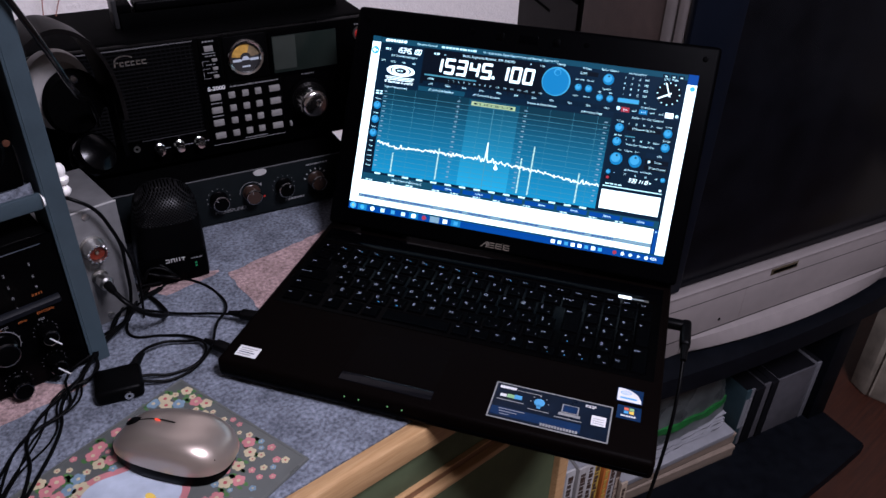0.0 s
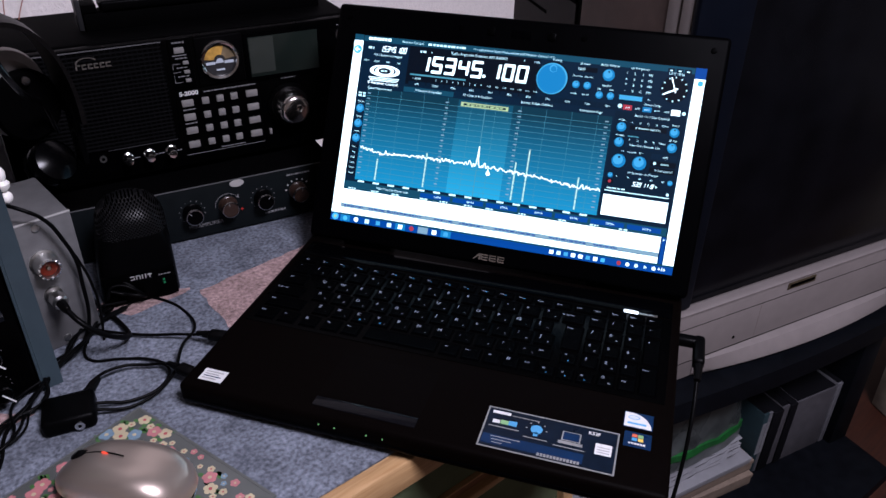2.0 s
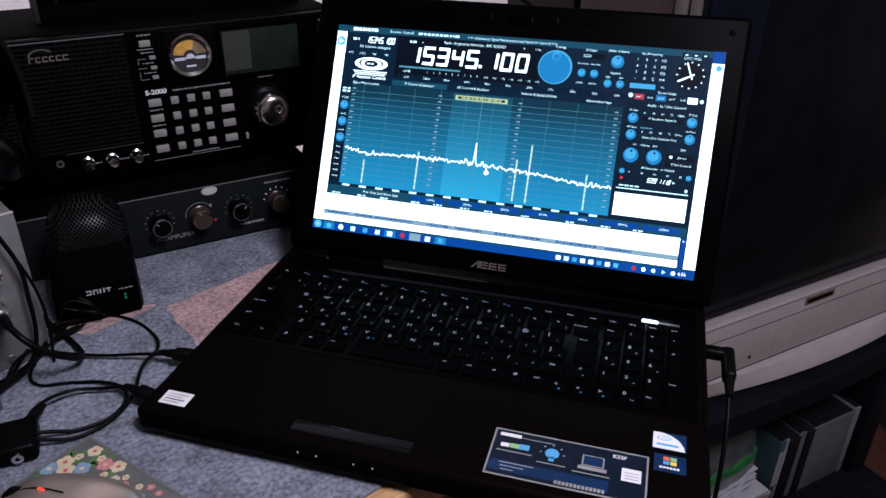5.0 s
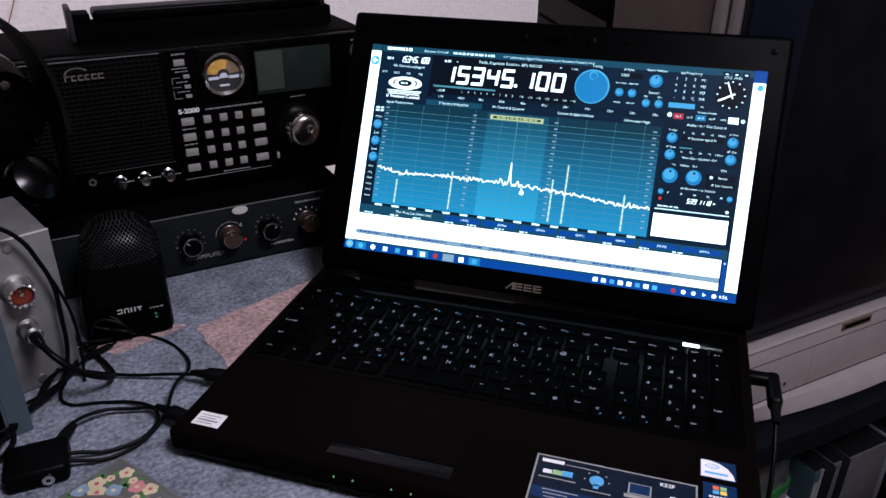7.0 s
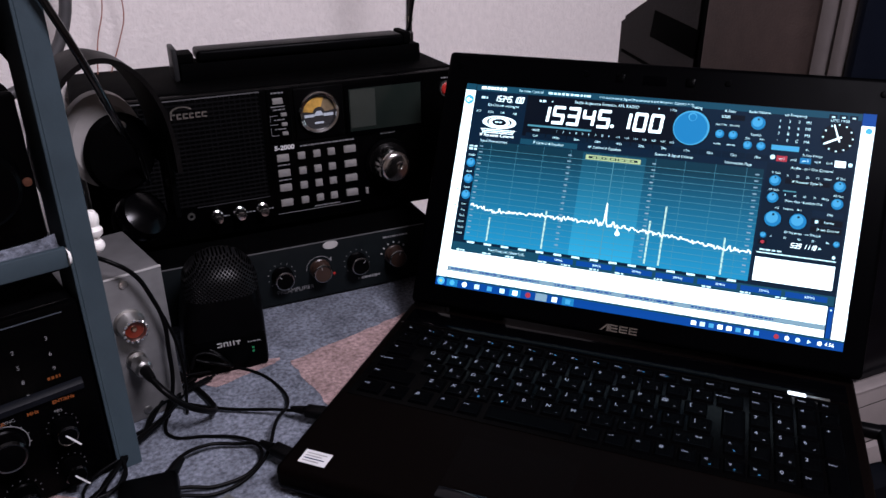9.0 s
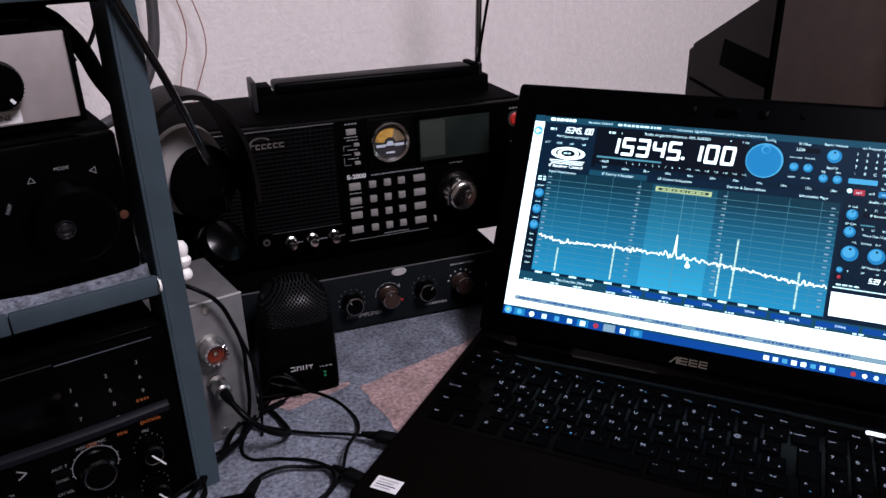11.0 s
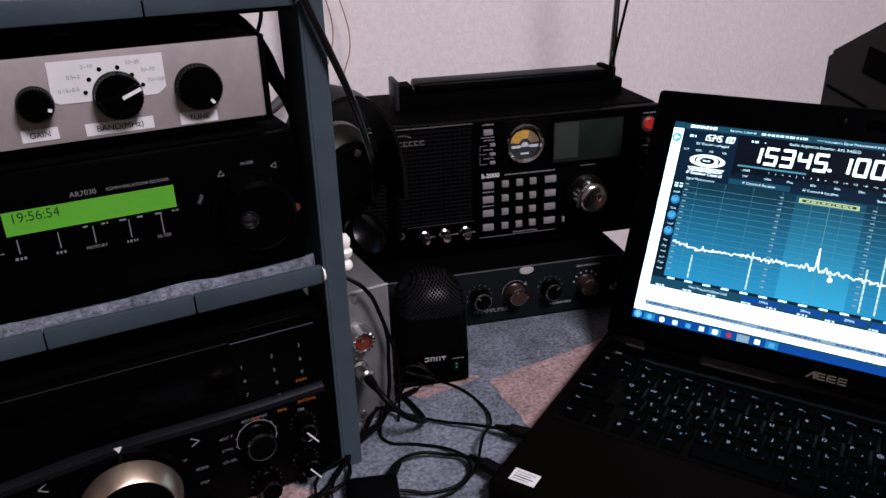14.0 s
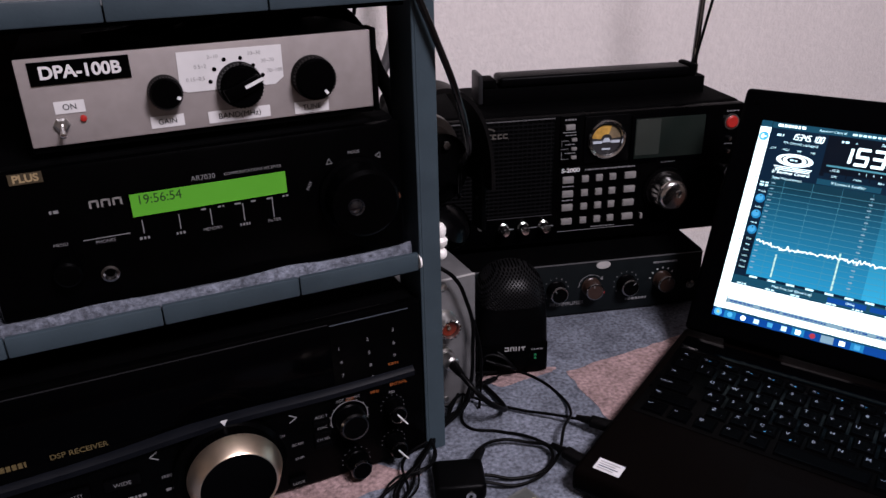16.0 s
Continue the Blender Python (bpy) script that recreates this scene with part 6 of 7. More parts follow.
for k in range(7):
    rnd = random.Random(100 + k)
    j = lambda a: rnd.uniform(-a, a)
    cable([(-0.145 + j(0.01), 0.098 + j(0.008), 0.001 + k * 0.0006), (-0.146 + j(0.008), 0.066 + j(0.008), 0.008 + j(0.006)), (-0.136 + j(0.01), 0.036 + j(0.012), 0.004 + abs(j(0.008))), (-0.128 + j(0.008), -0.008 + j(0.01), 0.003 + abs(j(0.008))), (-0.125 + j(0.012), -0.040 + j(0.008), 0.004 + abs(j(0.006))), (-0.118 + j(0.014), -0.068 + j(0.01), 0.003 + abs(j(0.004))), (-0.112 + j(0.014), -0.105 + j(0.01), 0.0 + abs(j(0.003))), (-0.098 + j(0.016), -0.150 + j(0.01), 0.0 + abs(j(0.002))), (-0.08 + j(0.016), -0.20, 0.0)], rnd.choice((0.0009, 0.0012, 0.0015)), "black cable in a tangle beside the rack")
for k in range(4):
    rnd = random.Random(300 + k)
    j = lambda a: rnd.uniform(-a, a)
    cable([(-0.152 + j(0.006), 0.094 + j(0.008), 0.012 + k * 0.004), (-0.138 + j(0.008), 0.100 + j(0.006), 0.020 + j(0.006)), (-0.126 + j(0.008), 0.112 + j(0.004), 0.010), (-0.150 + j(0.006), 0.118 + j(0.004), 0.003), (-0.160, 0.10, 0.002)], 0.0015, "black cable bunched at the loudspeaker's foot")
for x, y, a, w in ((-0.016, 0.0785, 8, 0.016), (-0.014, 0.026, -10, 0.018)):
    p = thing("usb_plug", pose(x, y, DESK + 0.012, 0, 0, a), "black plug in the laptop's side", "plug", "laptop plugs")
    part("grip", B(-w, 0.008, -0.0055, 0.0055, -0.0035, 0.0035, 0.002, 3), RUBBER, p)
    part("strain_relief", L([(0, 0), (0.0038, 0), (0.0022, 0.012), (0, 0.012)], Matrix.Translation((-w, 0, 0)) @ Matrix.Rotation(radians(-90), 4, "Y"), 12), RUBBER, p)
hub = thing("adapter", pose(-0.086, -0.040, DESK, 0, 0, 40) @ Matrix.Diagonal((0.9, 0.9, 0.9, 1)), "small black audio adapter box with a chrome socket", "adapter")
part("body", B(-0.022, 0.022, -0.019, 0.019, 0.0, 0.017, 0.005, 3), BLACK, hub)
part("socket", L([(0.0016, 0), (0.0042, 0), (0.0042, 0.002), (0.0016, 0.002)], front(0.008, 0.008, -0.019), 18), CHROME, hub)
part("strain_relief", L([(0, 0), (0.0055, 0), (0.0028, 0.022), (0, 0.022)], Matrix.Translation((0.014, 0.016, 0.010)) @ Matrix.Rotation(radians(-30), 4, "Z") @ Matrix.Rotation(radians(-88), 4, "X"), 14), RUBBER, hub)

MAT_POSE = pose(-0.043, -0.0125, DESK, 0, 0, -17.7)  # x along the far edge, -y towards the viewer
mousemat = thing("mouse_mat", MAT_POSE, "clear-edged grey mouse mat printed with small flowers", "mouse mat")
part("sheet", B(0, 0.156, -0.190, 0, 0.0, 0.0022, 0.0008), mat("mat_grey", (0.085, 0.09, 0.085), 0.35, vary=0.12, scale=30, coat=0.15, spec=0.3), mousemat)
part("border", box(box(box(box(bmesh.new(), 0.0008, 0.0026, -0.188, -0.001, 0.0021, 0.0025), 0.1534, 0.1552, -0.188, -0.001, 0.0021, 0.0025), 0.0027, 0.1533, -0.0026, -0.001, 0.0021, 0.0025), 0.0027, 0.1533, -0.189, -0.1873, 0.0021, 0.0025), mat("mat_edge", (0.08, 0.085, 0.08), 0.3), mousemat)
PETALS = [mat("petal_pink", (0.40, 0.15, 0.16), 0.5, vary=0.15), mat("petal_cream", (0.42, 0.36, 0.23), 0.5, vary=0.12), mat("petal_blue", (0.14, 0.21, 0.27), 0.5, vary=0.12), mat("leaf_green", (0.05, 0.12, 0.035), 0.5, vary=0.2), mat("petal_rose", (0.32, 0.06, 0.07), 0.5, vary=0.15), mat("print_white", (0.36, 0.40, 0.47), 0.5), mat("print_yellow", (0.65, 0.45, 0.08), 0.5)]
bm = bmesh.new()
rnd = random.Random(5)
spots = []
for k in range(420):
    if k < 130:
        x, y = rnd.uniform(0.008, 0.148), -rnd.uniform(0.006, 0.040)
    elif k < 270:
        x, y = rnd.uniform(0.112, 0.150), -rnd.uniform(0.02, 0.17)
    else:
        x, y = rnd.uniform(0.006, 0.040), -rnd.uniform(0.01, 0.18)
    if any(math.dist((x, y), s) < 0.0068 for s in spots):
        continue
    spots.append((x, y))
    big = rnd.random() < 0.32
    r = rnd.uniform(0.0048, 0.0066) if big else rnd.uniform(0.0022, 0.0036)
    c = rnd.choice((0, 0, 1, 1, 2, 0))
    if big:
        for j in range(4):
            a = rnd.uniform(0, 6.3)
            flat_ngon(bm, x + r * 1.25 * math.cos(a), y + r * 1.25 * math.sin(a), r * 0.5, r * 0.32, 0.00226, 3, 8, rnd.uniform(0, 3), rnd.uniform(0, 3) + 6.283)
    n = 5
    a0 = rnd.uniform(0, 6.3)
    for j in range(n):
        a = a0 + 2 * math.pi * j / n
        flat_ngon(bm, x + r * 0.55 * math.cos(a), y + r * 0.55 * math.sin(a), r * 0.48, r * 0.48, 0.00230 + 0.000004 * j, c, 10)
    flat_ngon(bm, x, y, r * 0.28, r * 0.28, 0.00234, 1 if c != 1 else 4, 8)
ring = []
for i in range(60):
    a = 2 * math.pi * i / 60
    s = 1 + 0.05 * math.cos(6 * a)
    ring.append((0.078 + 0.042 * s * math.cos(a), -0.118 + 0.050 * s * math.sin(a)))
f = bm.faces.new([bm.verts.new((x, y, 0.00228)) for x, y in ring])
f.material_index = 0
f = bm.faces.new([bm.verts.new((0.078 + (x - 0.078) * 0.86, -0.118 + (y + 0.118) * 0.88, 0.00232)) for x, y in ring])
f.material_index = 5
flat_ngon(bm, 0.085, -0.098, 0.005, 0.003, 0.00236, 6, 14)
link_mesh("flower_print", bm, PETALS, mousemat, "printed pink, cream and blue flowers", smooth=False)

mouse = thing("mouse", pose(0.005, -0.090, DESK + 0.0022, 0, 0, 4), "champagne metallic mouse lying on the flowered mat", "mouse")
bm = bmesh.new()
rings = []
NU, NV = 40, 12
for v in range(NV + 1):
    t = v / NV
    ring = []
    for u in range(NU):
        a = 2 * math.pi * u / NU
        ex, ey = math.copysign(abs(math.cos(a)) ** 0.72, math.cos(a)), math.copysign(abs(math.sin(a)) ** 0.75, math.sin(a))
        s = math.cos(t * math.pi / 2) ** 0.62
        x, y = 0.0495 * ex * s, (0.0290 + 0.0025 * ex) * ey * s
        z = 0.0085 + 0.0060 * max(0.0, -ey) * s + 0.0275 * math.sin(t * math.pi / 2) ** 0.9 * (1 - 0.22 * (ex * s) ** 2 + 0.14 * ex * s)
        ring.append(bm.verts.new((x, y, z)))
    rings.append(ring)
for a, b in zip(rings, rings[1:]):
    for u in range(NU):
        bm.faces.new((a[u], a[(u + 1) % NU], b[(u + 1) % NU], b[u]))
bm.faces.new(rings[0][::-1])
bmesh.ops.remove_doubles(bm, verts=bm.verts[:], dist=1e-6)
part("shell", bm, MOUSE, mouse)
bm = bmesh.new()
rings = []
for z, k in ((0.0, 0.90), (0.002, 0.95), (0.0080, 0.955), (0.0135, 0.93)):
    rings.append([bm.verts.new((0.0495 * k * math.copysign(abs(math.cos(2 * math.pi * u / NU)) ** 0.72, math.cos(2 * math.pi * u / NU)), (0.0290 + 0.0025 * math.cos(2 * math.pi * u / NU)) * k * math.copysign(abs(math.sin(2 * math.pi * u / NU)) ** 0.75, math.sin(2 * math.pi * u / NU)), z)) for u in range(NU)])
for a, b in zip(rings, rings[1:]):
    for u in range(NU):
        bm.faces.new((a[u], a[(u + 1) % NU], b[(u + 1) % NU], b[u]))
bm.faces.new(rings[0][::-1]), bm.faces.new(rings[-1])
part("underside", bm, SATIN, mouse)
part("scroll_wheel", L([(0, -0.0035), (0.0055, -0.0035), (0.0065, -0.002), (0.0065, 0.002), (0.0055, 0.0035), (0, 0.0035)], Matrix.Translation((-0.034, 0.003, 0.0225)) @ Matrix.Rotation(radians(90), 4, "X"), 22), RUBBER, mouse)
part("wheel_slot", L([(0, 0), (0.009, 0), (0.007, 0.0012), (0, 0.0016)], Matrix.Translation((-0.034, 0.003, 0.0263)) @ Matrix.Rotation(radians(-20), 4, "Y") @ Matrix.Diagonal((1, 0.55, 1, 1)), 22), SATIN, mouse)
tube("seam", [(-0.030, 0.003, 0.0292), (-0.018, 0.003, 0.0335), (-0.006, 0.002, 0.0360), (0.003, 0.001, 0.0368)], 0.0005, SATIN, mouse, 1)
part("red_light", B(-0.0125, -0.0075, 0.0014, 0.0030, 0.0352, 0.0362, 0.0004, m=Matrix.Rotation(radians(-4), 4, "Y")), emit("mouse_led", (1.0, 0.08, 0.04), 1.2), mouse, "lit red light")
part("maker_print", B(0.039, 0.0405, -0.016, -0.002, 0.0270, 0.0284, m=Matrix.Rotation(radians(6), 4, "Y")), SATIN, mouse)

# ---- television on its stand ----
TV_AT = (0.4553, 0.5321)
tv = thing("television", pose(*TV_AT, 0.455, 0, 0, 44), "old tube television with a beige lower front panel", "television")
TVL, TVW = -0.162, 0.462
part("front_frame", box(box(box(bmesh.new(), TVL, -0.085, -0.006, 0.004, 0.1165, 0.600, 0.003), 0.385, TVW, -0.006, 0.004, 0.1165, 0.600, 0.003), -0.085, 0.385, -0.006, 0.004, 0.53, 0.600, 0.003), TVDARK, tv, "dark navy screen surround")
bm = bmesh.new()
for i in range(13):
    for j in range(9):
        bm.verts.new((-0.087 + 0.474 * i / 12, 0.004 - 0.014 * (1 - ((i - 6) / 6) ** 2) * (1 - ((j - 4) / 4) ** 2), 0.1135 + 0.4185 * j / 8))
bm.verts.ensure_lookup_table()
for i in range(12):
    for j in range(8):
        bm.faces.new([bm.verts[k] for k in (i * 9 + j, (i + 1) * 9 + j, (i + 1) * 9 + j + 1, i * 9 + j + 1)])
part("screen", bm, mat("tube_glass", (0.0022, 0.0024, 0.0034), 0.22, vary=0.4, scale=14, spec=0.11), tv, "dark switched-off tube screen")
part("bezel_side", B(TVL, TVW + 0.001, 0.0042, 0.021, 0.003, 0.600, 0.003), TVBEIGE, tv, "beige front edge")
part("bezel_side", B(TVL, TVW + 0.001, 0.0222, 0.041, 0.003, 0.600, 0.003), TVBEIGE, tv, "beige front edge")
part("side_shell", B(TVL + 0.005, TVW - 0.004, 0.0412, 0.194, 0.004, 0.592, 0.006), TVBROWN, tv, "dark brown side casing")
part("joint", B(TVL + 0.008, TVW - 0.007, 0.194, 0.200, 0.006, 0.582), MATTE, tv)
bm = bmesh.new()
A = [(TVL + 0.008, 0.200), (TVW - 0.007, 0.200), (TVW - 0.03, 0.355), (TVL + 0.010, 0.355)]
q = [[bm.verts.new((x, y, z)) for (x, y), z in zip(A, zz)] for zz in ((0.01, 0.01, 0.03, 0.03), (0.571, 0.571, 0.483, 0.483))]
bm.faces.new(q[0][::-1]), bm.faces.new(q[1])
for i in range(4):
    bm.faces.new((q[0][i], q[0][(i + 1) % 4], q[1][(i + 1) % 4], q[1][i]))
bmesh.ops.bevel(bm, geom=bm.edges[:], offset=0.006, segments=2, affect="EDGES")
part("rear_shell", bm, TVREAR, tv, "dark tapering rear casing")
part("tube_neck_cover", B(TVL + 0.16, TVW - 0.16, 0.354, 0.44, 0.06, 0.36, 0.012), TVREAR, tv)
SIDE = Matrix.Translation((TVL + 0.008, 0.200, 0)) @ Matrix.Rotation(math.atan2(0.155, 0.002), 4, "Z")
part("grip_recess", B(0.004, 0.087, -0.002, 0.0007, -0.016, 0.016, 0.0005, m=SIDE @ Matrix.Translation((0, 0, 0.472)) @ Matrix.Rotation(radians(-9), 4, "Y")), MATTE, tv, "dark recessed carrying grip")
part("case_joint", B(0.070, 0.145, -0.002, 0.0006, -0.002, 0.002, m=SIDE @ Matrix.Translation((0, 0, 0.422)) @ Matrix.Rotation(radians(-9), 4, "Y")), MATTE, tv)
bm = bmesh.new()
for i in range(10):
    box(bm, 0.030, 0.120, -0.002, 0.0006, 0.12 + i * 0.018, 0.128 + i * 0.018, m=SIDE)
part("vent_slots", bm, MATTE, tv)
part("lower_panel", B(TVL + 0.002, TVW - 0.002, -0.014, 0.0038, 0.004, 0.1130, 0.002), TVBEIGE, tv, "beige lower front panel")
part("top_ridge", B(TVL + 0.002, TVW - 0.002, -0.0158, -0.0055, 0.1133, 0.1160, 0.001), TVBEIGE, tv, "rounded upper edge")
part("panel_groove", B(TVL + 0.002, TVW - 0.002, -0.01415, -0.012, 0.0902, 0.0912), MATTE, tv)
part("panel_groove", B(TVL + 0.002, TVW - 0.002, -0.01415, -0.012, 0.0318, 0.0332), MATTE, tv)
part("flap_joint", B(0.0406, 0.0410, -0.01405, -0.012, 0.034, 0.090), TVBROWN, tv)
bm = bmesh.new()
rings = []
for i in range(49):
    u = i / 48
    x = -0.068 + 0.436 * u
    d = 0.0215 * math.sin(math.pi * u) ** 0.75
    rings.append([bm.verts.new((x, y, z)) for y, z in ((-0.013, 0.031), (-0.0155 - d * 0.45, 0.0285), (-0.0155 - d * 0.95, 0.0125), (-0.0150 - d, 0.0085), (-0.013 - d * 0.8, 0.0045), (-0.013, 0.004))])
for a, b in zip(rings, rings[1:]):
    for i in range(6):
        bm.faces.new((a[i], a[(i + 1) % 6], b[(i + 1) % 6], b[i]))
bm.faces.new(rings[0][::-1]), bm.faces.new(rings[-1])
part("lower_lip", bm, TVBEIGE, tv, "bowed beige lip")
part("badge", B(0.084, 0.138, -0.0152, -0.0135, 0.0995, 0.1100, 0.0006), mat("badge_bronze", (0.10, 0.08, 0.05), 0.4, 0.6), tv, "small bronze badge")
part("badge_bars", bars(bmesh.new(), 0.088, 0.134, 0.1048, 0.0046, -0.0158, 90, 0.003, 0.006), SATIN, tv, m=Matrix.Identity(4))
part("sensor_hole", L([(0, 0), (0.0026, 0), (0.0022, 0.0005), (0, 0.0005)], front(0.0, 0.0465, -0.014), 14), MATTE, tv)

SHELF_Z = 0.146
stand = thing("television_stand", pose(*TV_AT, 0, 0, 0, 44), "dark television stand with a bowed top and open shelf", "television stand")


def bowed_board(x0, x1, y_end, bow, y_back, z0, z1, seg=24):
    """A board whose front edge bulges outwards, with a rounded nose."""
    pts = [(x0 + (x1 - x0) * i / seg, y_end - bow * math.sin(math.pi * i / seg)) for i in range(seg + 1)] + [(x1, y_back), (x0, y_back)]
    bm = prism(bmesh.new(), pts, z0, z1)
    es = [e for e in bm.edges if abs(e.verts[0].co.z - e.verts[1].co.z) < 1e-6 and max(v.co.y for v in e.verts) < y_back - 0.05]
    bmesh.ops.bevel(bm, geom=es, offset=0.003, segments=2, affect="EDGES")
    return bm


part("top_board", bowed_board(-0.33, 0.50, -0.030, 0.026, 0.46, 0.421, 0.455), STAND, stand)
bm = bmesh.new()
for i in range(14):
    x0, x1 = -0.33 + 0.83 * i / 22, -0.33 + 0.83 * (i + 1) / 22
    y0, y1 = (-0.030 - 0.026 * math.sin(math.pi * (x + 0.33) / 0.83) for x in (x0, x1))
    prism(bm, [(x0, y0 + 0.004), (x1, y1 + 0.004), (x1, y1 + 0.012), (x0, y0 + 0.012)], 0.4170, 0.4208)
part("board_edge", bm, mat("edge_grey", (0.10, 0.10, 0.105), 0.45), stand, "thin pale edge strip under the board")
part("shelf_board", bowed_board(-0.34, 0.375, -0.102, 0.042, 0.45, SHELF_Z - 0.024, SHELF_Z), STAND, stand)
part("back_board", B(-0.33, 0.49, 0.43, 0.445, 0.06, 0.421), STAND, stand)
part("side_board", B(0.3310, 0.374, -0.012, 0.43, SHELF_Z, 0.421, 0.002), STAND, stand)
part("side_board", B(-0.325, -0.307, -0.045, 0.43, SHELF_Z, 0.421, 0.002), STAND, stand)
part("plinth", B(-0.32, 0.36, 0.0, 0.43, 0.055, SHELF_Z - 0.024, 0.003), STAND, stand)
for x in (-0.30, 0.345):
    for y in (-0.05, 0.40):
        castor = part("castor", L([(0, -0.011), (0.026, -0.011), (0.029, -0.007), (0.029, 0.007), (0.026, 0.011), (0, 0.011)], Matrix.Translation((x, y, 0.029)) @ Matrix.Rotation(radians(90), 4, "Y"), 24), SATIN, stand, "black castor wheel")
        part("fork", B(x - 0.016, x + 0.016, y - 0.014, y + 0.014, 0.052, SHELF_Z - 0.024, 0.004), BLACK, castor)
SP = stand.matrix_world
# Card and paper colours are greyed to hold the shade of the top board
CREAM = mat("shaded_cream_card", (0.165, 0.125, 0.095), 0.6, vary=0.1, stain=0.15)
PAPER = mat("shaded_white_card", (0.20, 0.20, 0.215), 0.55, vary=0.08, stain=0.15)
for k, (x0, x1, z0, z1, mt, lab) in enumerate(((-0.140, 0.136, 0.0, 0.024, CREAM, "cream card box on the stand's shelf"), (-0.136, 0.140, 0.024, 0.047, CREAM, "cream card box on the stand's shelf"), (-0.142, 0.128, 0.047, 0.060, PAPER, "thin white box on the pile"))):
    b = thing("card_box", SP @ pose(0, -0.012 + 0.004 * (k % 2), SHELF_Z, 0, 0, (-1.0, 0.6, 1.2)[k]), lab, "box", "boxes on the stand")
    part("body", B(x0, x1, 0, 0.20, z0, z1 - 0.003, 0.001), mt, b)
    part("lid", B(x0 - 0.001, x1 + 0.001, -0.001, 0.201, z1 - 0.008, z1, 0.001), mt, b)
papers = thing("paper_bundle", SP @ pose(0, 0.0, SHELF_Z + 0.061, 0, 0, 1.0), "crumpled bundle of white papers on the boxes", "papers")
rnd = random.Random(8)
for k in range(4):
    bm = bmesh.new()
    n, rows = 18, []
    for i in range(n + 1):
        x = -0.125 + 0.235 * i / n + 0.004 * k
        lift = 0.0045 * k + 0.0025 * math.sin(x * 60 + k * 2) + rnd.uniform(0, 0.0018) + (0.006 if i >= n - 2 else 0.0)
        rows.append([bm.verts.new((x, y, z)) for y, z in ((0.0 + 0.003 * k + rnd.uniform(0, 0.003), lift + 0.002), (0.0 + 0.003 * k, lift + 0.0055), (0.13, lift + 0.0055), (0.13, lift + 0.002))])
    for a, b in zip(rows, rows[1:]):
        for i in range(4):
            bm.faces.new((a[i], a[(i + 1) % 4], b[(i + 1) % 4], b[i]))
    bm.faces.new(rows[0][::-1]), bm.faces.new(rows[-1])
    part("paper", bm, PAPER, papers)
bag = thing("plastic_bag", SP @ pose(0, 0.020, SHELF_Z + 0.085), "clear plastic bag with a green band standing on the boxes", "bag")
# Film colour is darkened too, for the shade inside the stand
FILM = (mat("shaded_bag_film", (0.055, 0.062, 0.062), 0.28, vary=0.5, scale=26, spec=0.4), mat("bag_green", (0.012, 0.085, 0.018), 0.4, vary=0.3, spec=0.4))


def bag_panel(z0, z1, nz, bulge, lift):
    bm = bmesh.new()
    rnd = random.Random(int(z0 * 1000) + 3)
    g = []
    for i in range(15):
        u = i / 14
        row = []
        for j in range(nz + 1):
            z = z0 + (z1 - z0) * j / nz
            right = 0.118 - 0.35 * max(0.0, z - 0.04)
            row.append((-0.12 + (right + 0.12) * u, -bulge * math.sin(math.pi * u) ** 0.6 - lift + rnd.uniform(-0.002, 0.002), z))
        g.append(row)
    front_v = [[bm.verts.new(p) for p in row] for row in g]
    back_v = [[bm.verts.new((p[0], 0.030 - p[1] * 0.5, p[2])) for p in row] for row in g]
    for vs in (front_v, back_v):
        for i in range(14):
            for j in range(nz):
                bm.faces.new((vs[i][j], vs[i + 1][j], vs[i + 1][j + 1], vs[i][j + 1]))
    for i in range(14):
        for j in (0, nz):
            bm.faces.new((front_v[i][j], front_v[i + 1][j], back_v[i + 1][j], back_v[i][j]))
    for j in range(nz):
        for i in (0, 14):
            bm.faces.new((front_v[i][j], front_v[i][j + 1], back_v[i][j + 1], back_v[i][j]))
    return bm


part("film", bag_panel(0.0, 0.150, 8, 0.014, 0.0), FILM[0], bag)
part("green_band", bag_panel(0.027, 0.040, 1, 0.015, 0.003), FILM[1], bag, "shiny green band")
kraft = thing("paper_parcel", SP @ pose(0, 0.075, SHELF_Z + 0.061), "brown paper parcel behind the plastic bag", "parcel")
part("body", B(-0.10, 0.155, 0, 0.07, 0, 0.155, 0.004), mat("brown_paper", (0.055, 0.028, 0.014), 0.8, vary=0.2, scale=20, spec=0.1), kraft)
# Binder colours carry the shade under the stand's top board
BIND = (mat("shaded_binder_grey", (0.052, 0.050, 0.056), 0.5, stain=0.2, spec=0.2), mat("binder_dark", (0.004, 0.004, 0.005), 0.5, spec=0.06), mat("binder_blue", (0.016, 0.030, 0.036), 0.5, spec=0.15), mat("shaded_binder_pale", (0.085, 0.085, 0.094), 0.5, spec=0.2))
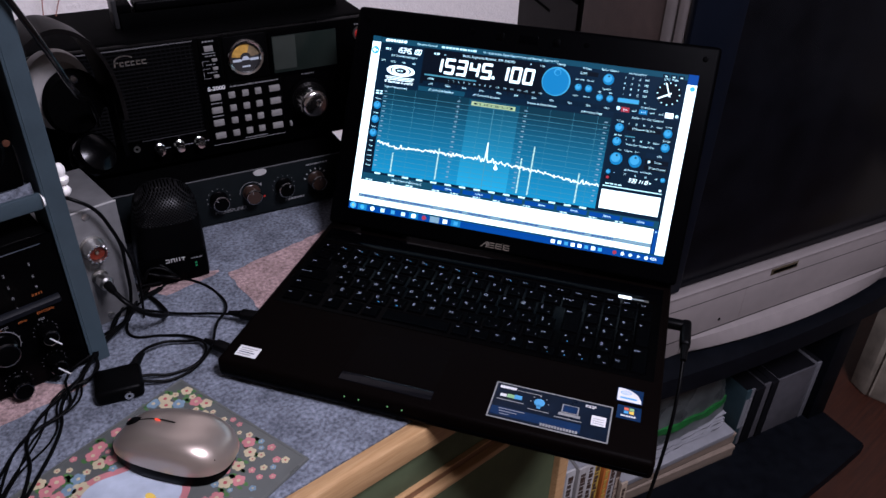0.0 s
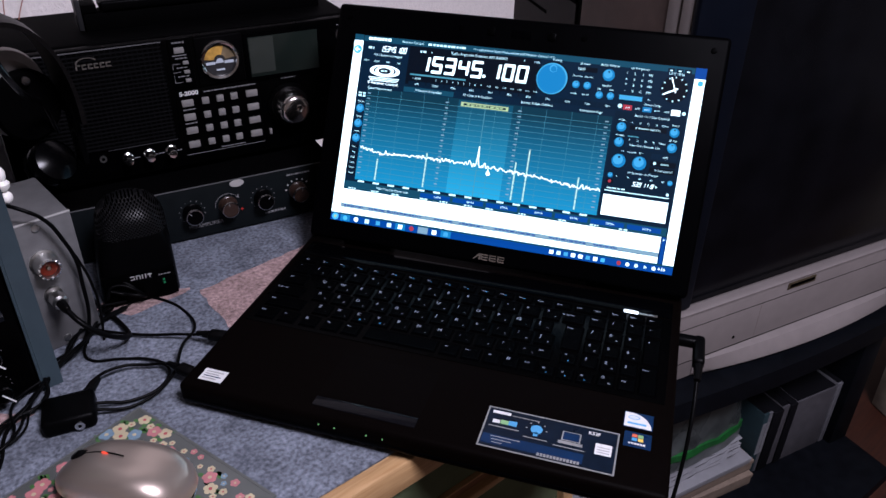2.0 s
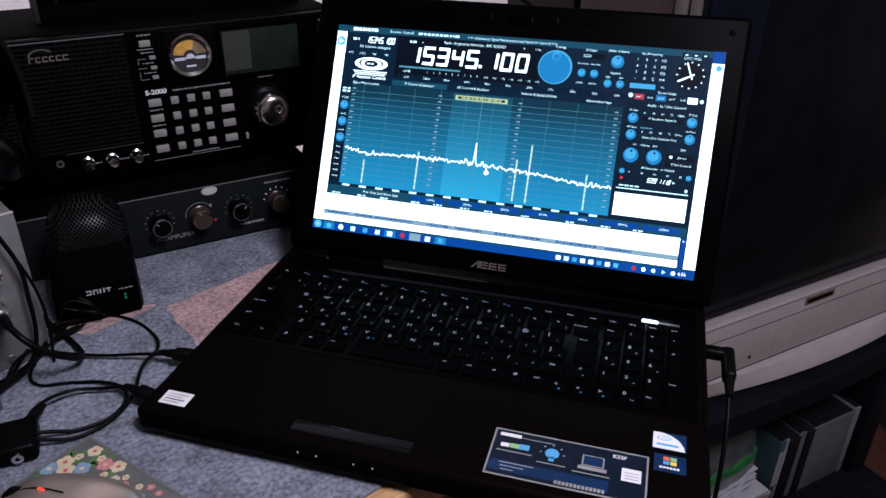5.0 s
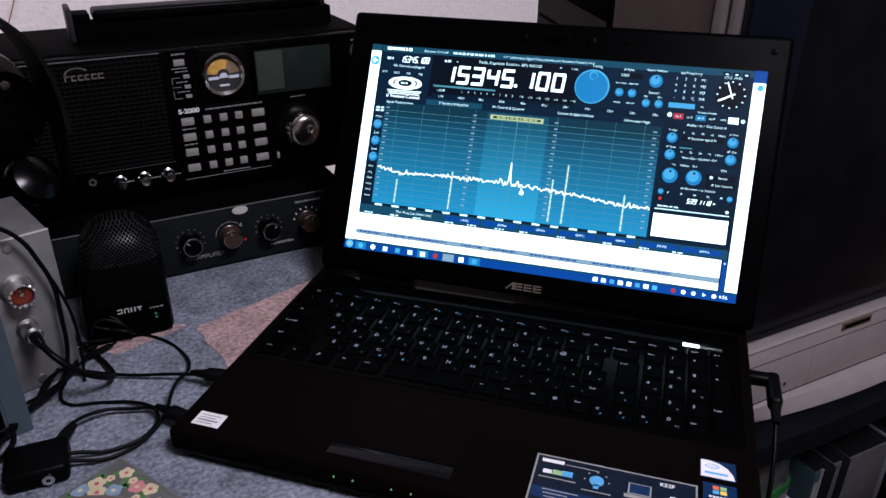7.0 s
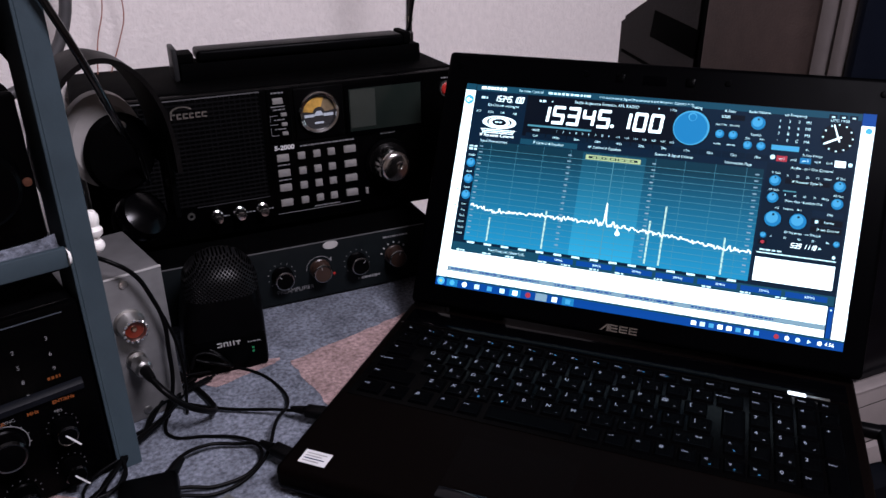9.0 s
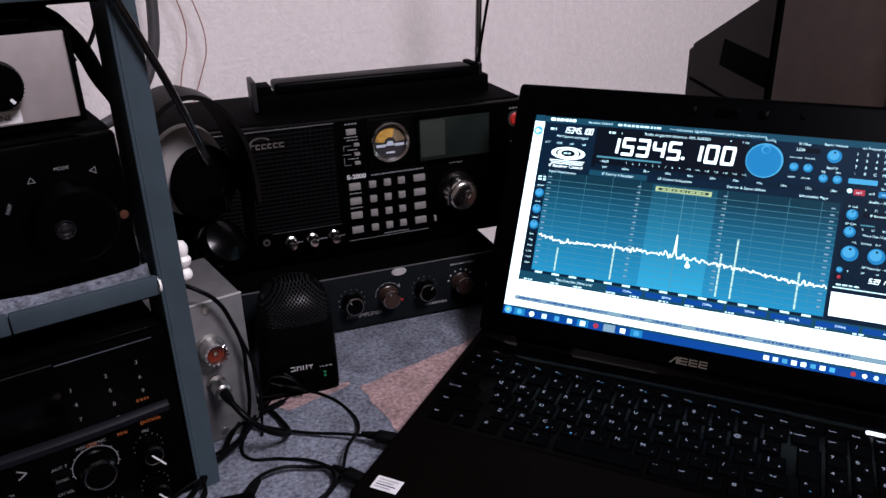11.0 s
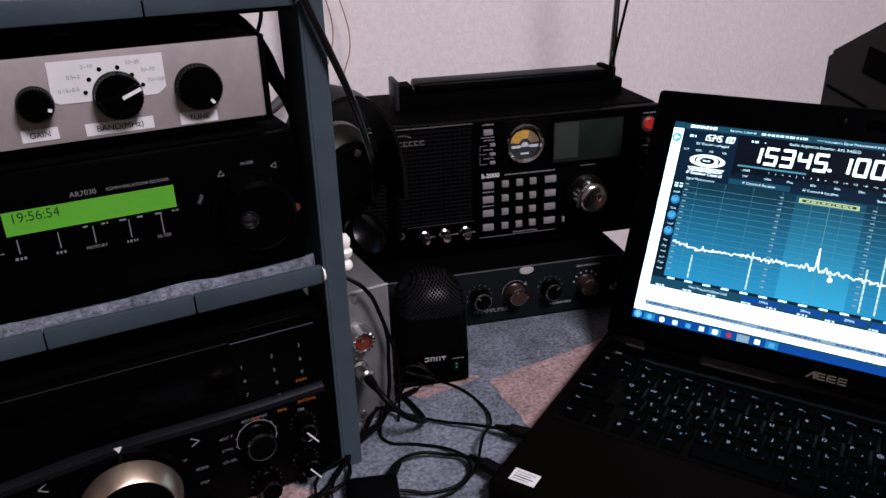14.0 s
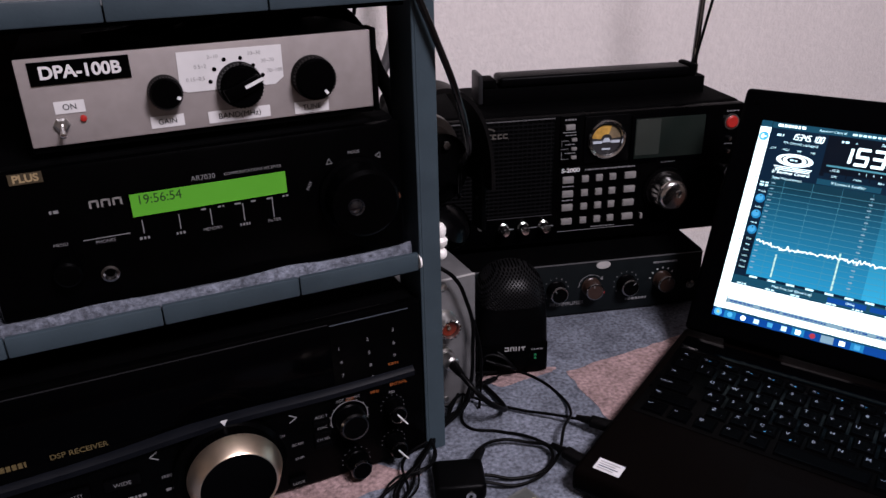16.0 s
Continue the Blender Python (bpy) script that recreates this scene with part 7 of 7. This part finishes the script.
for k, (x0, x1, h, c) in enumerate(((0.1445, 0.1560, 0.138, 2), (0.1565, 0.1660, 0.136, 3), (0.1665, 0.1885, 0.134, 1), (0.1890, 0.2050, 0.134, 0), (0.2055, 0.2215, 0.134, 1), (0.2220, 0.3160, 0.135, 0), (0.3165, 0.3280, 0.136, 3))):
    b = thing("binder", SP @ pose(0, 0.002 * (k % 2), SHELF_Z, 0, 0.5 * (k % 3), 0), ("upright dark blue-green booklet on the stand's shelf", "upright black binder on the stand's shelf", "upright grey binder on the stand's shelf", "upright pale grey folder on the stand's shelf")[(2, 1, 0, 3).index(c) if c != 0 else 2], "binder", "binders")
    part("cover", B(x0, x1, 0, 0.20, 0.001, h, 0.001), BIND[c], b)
    # Page tops are black in place of the shade that falls on them
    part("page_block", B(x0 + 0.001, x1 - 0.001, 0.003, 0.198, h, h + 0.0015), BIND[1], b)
    if k < 2:
        part("spine_print", bars(bmesh.new(), x0 + 0.002, x1 - 0.002, h * 0.6, h * 0.5, -0.0006, 140 + k, 0.001, 0.002), PAPER, b)
# Book colours are dimmed for the shaded shelf
BOOKS = [mat("shaded_book_" + n, c, 0.5, vary=0.1) for n, c in (("white", (0.30, 0.295, 0.29)), ("grey", (0.19, 0.19, 0.195)), ("pale", (0.26, 0.25, 0.24)), ("yellow", (0.30, 0.20, 0.035)), ("orange", (0.33, 0.10, 0.018)), ("cream", (0.25, 0.20, 0.15)), ("brown", (0.035, 0.02, 0.014)))]
x = -0.3030
for k, (w, h, c, ink) in enumerate(((0.014, 0.195, 0, 6), (0.018, 0.200, 1, 6), (0.016, 0.198, 0, 6), (0.017, 0.202, 2, 6), (0.014, 0.205, 0, 6), (0.013, 0.206, 3, 6), (0.013, 0.204, 4, 3), (0.015, 0.196, 2, 6), (0.012, 0.150, 6, 5), (0.012, 0.125, 5, 6))):
    b = thing("book", SP @ pose(0, -0.055 + 0.003 * (k % 3), SHELF_Z), ("white paperback with dark lettering", "grey paperback with dark lettering", "pale paperback with dark lettering", "yellow paperback with dark lettering", "orange paperback with yellow lettering", "cream paperback", "dark brown book")[c] + " standing on the stand's shelf", "book", "books on the stand")
    part("cover", B(x, x + w, 0, 0.14, 0.0, h, 0.001), BOOKS[c], b)
    bm = bmesh.new()
    rnd = random.Random(k)
    z = h - 0.012
    while z > 0.02:
        d = rnd.uniform(0.003, 0.009)
        box(bm, x + w * 0.25, x + w * rnd.uniform(0.6, 0.78), -0.0006, 0.0, z - d, z)
        z -= d + rnd.uniform(0.0012, 0.004)
    part("spine_print", bm, BOOKS[ink], b)
    part("page_block", B(x + 0.001, x + w - 0.001, 0.003, 0.138, h, h + 0.0015), PAPER, b)
    x += w + 0.0008
binm = mat("floral_cloth", (0.33, 0.285, 0.225), 0.85, vary=0.3, scale=18, bump=0.3, bscale=200, stain=0.3)
BLOOM = mat("faded_bloom", (0.40, 0.30, 0.13), 0.85, vary=0.3, scale=30)
basket = thing("cloth_basket", pose(0.879, 1.041, 0, 0, 0, -22.0), "cream cloth hamper with faded yellow flowers on the floor", "hamper")
PLAN = [(0.0, 0.0), (0.36, 0.0), (0.38, 0.04), (0.38, 0.28), (0.34, 0.30), (0.02, 0.30), (-0.031, 0.26), (-0.031, 0.023)]
bm = bmesh.new()
rings = [[bm.verts.new((0.17 + (x - 0.17) * k, 0.15 + (y - 0.15) * k, z)) for x, y in PLAN] for z, k in ((0.0, 0.985), (0.006, 1.0), (0.22, 1.015), (0.44, 1.03), (0.44, 0.99), (0.03, 0.95))]
for a, b in zip(rings, rings[1:]):
    for i in range(8):
        bm.faces.new((a[i], a[(i + 1) % 8], b[(i + 1) % 8], b[i]))
bm.faces.new(rings[0][::-1]), bm.faces.new(rings[-1])
part("cloth", bm, binm, basket)
for x in (0.012, 0.20):
    part("seam", B(x, x + 0.004, -0.0075, 0.001, 0.012, 0.42, 0.001), binm, basket)
rnd = random.Random(12)
bm = bmesh.new()
for k in range(9):
    cx, cz = 0.035 + 0.038 * k + rnd.uniform(-0.01, 0.01), rnd.uniform(0.05, 0.36)
    for j in range(5):
        a = j * 1.257 + rnd.uniform(-0.2, 0.2)
        lathe(bm, [(0, 0), (0.010, 0), (0.008, 0.0006), (0, 0.001)], front(cx + 0.012 * math.cos(a), cz + 0.012 * math.sin(a), -0.006 - 0.0001 * j), 10)
tagged(part("flower_print", bm, BLOOM, basket), kind="stuff")

# ---- ceiling light ----
lamp = thing("ceiling_light", Matrix.Translation(LAMP), "round white ceiling light that lights the room", "ceiling light")
part("shade", L([(0, 0.07), (0.24, 0.07), (0.25, 0.05), (0.25, 0.02), (0.2, 0.0), (0, 0.0)]), glow("lamp_glass", LAMP_TINT, 2.0, (0.8, 0.8, 0.8)), lamp, "glowing white lamp glass")
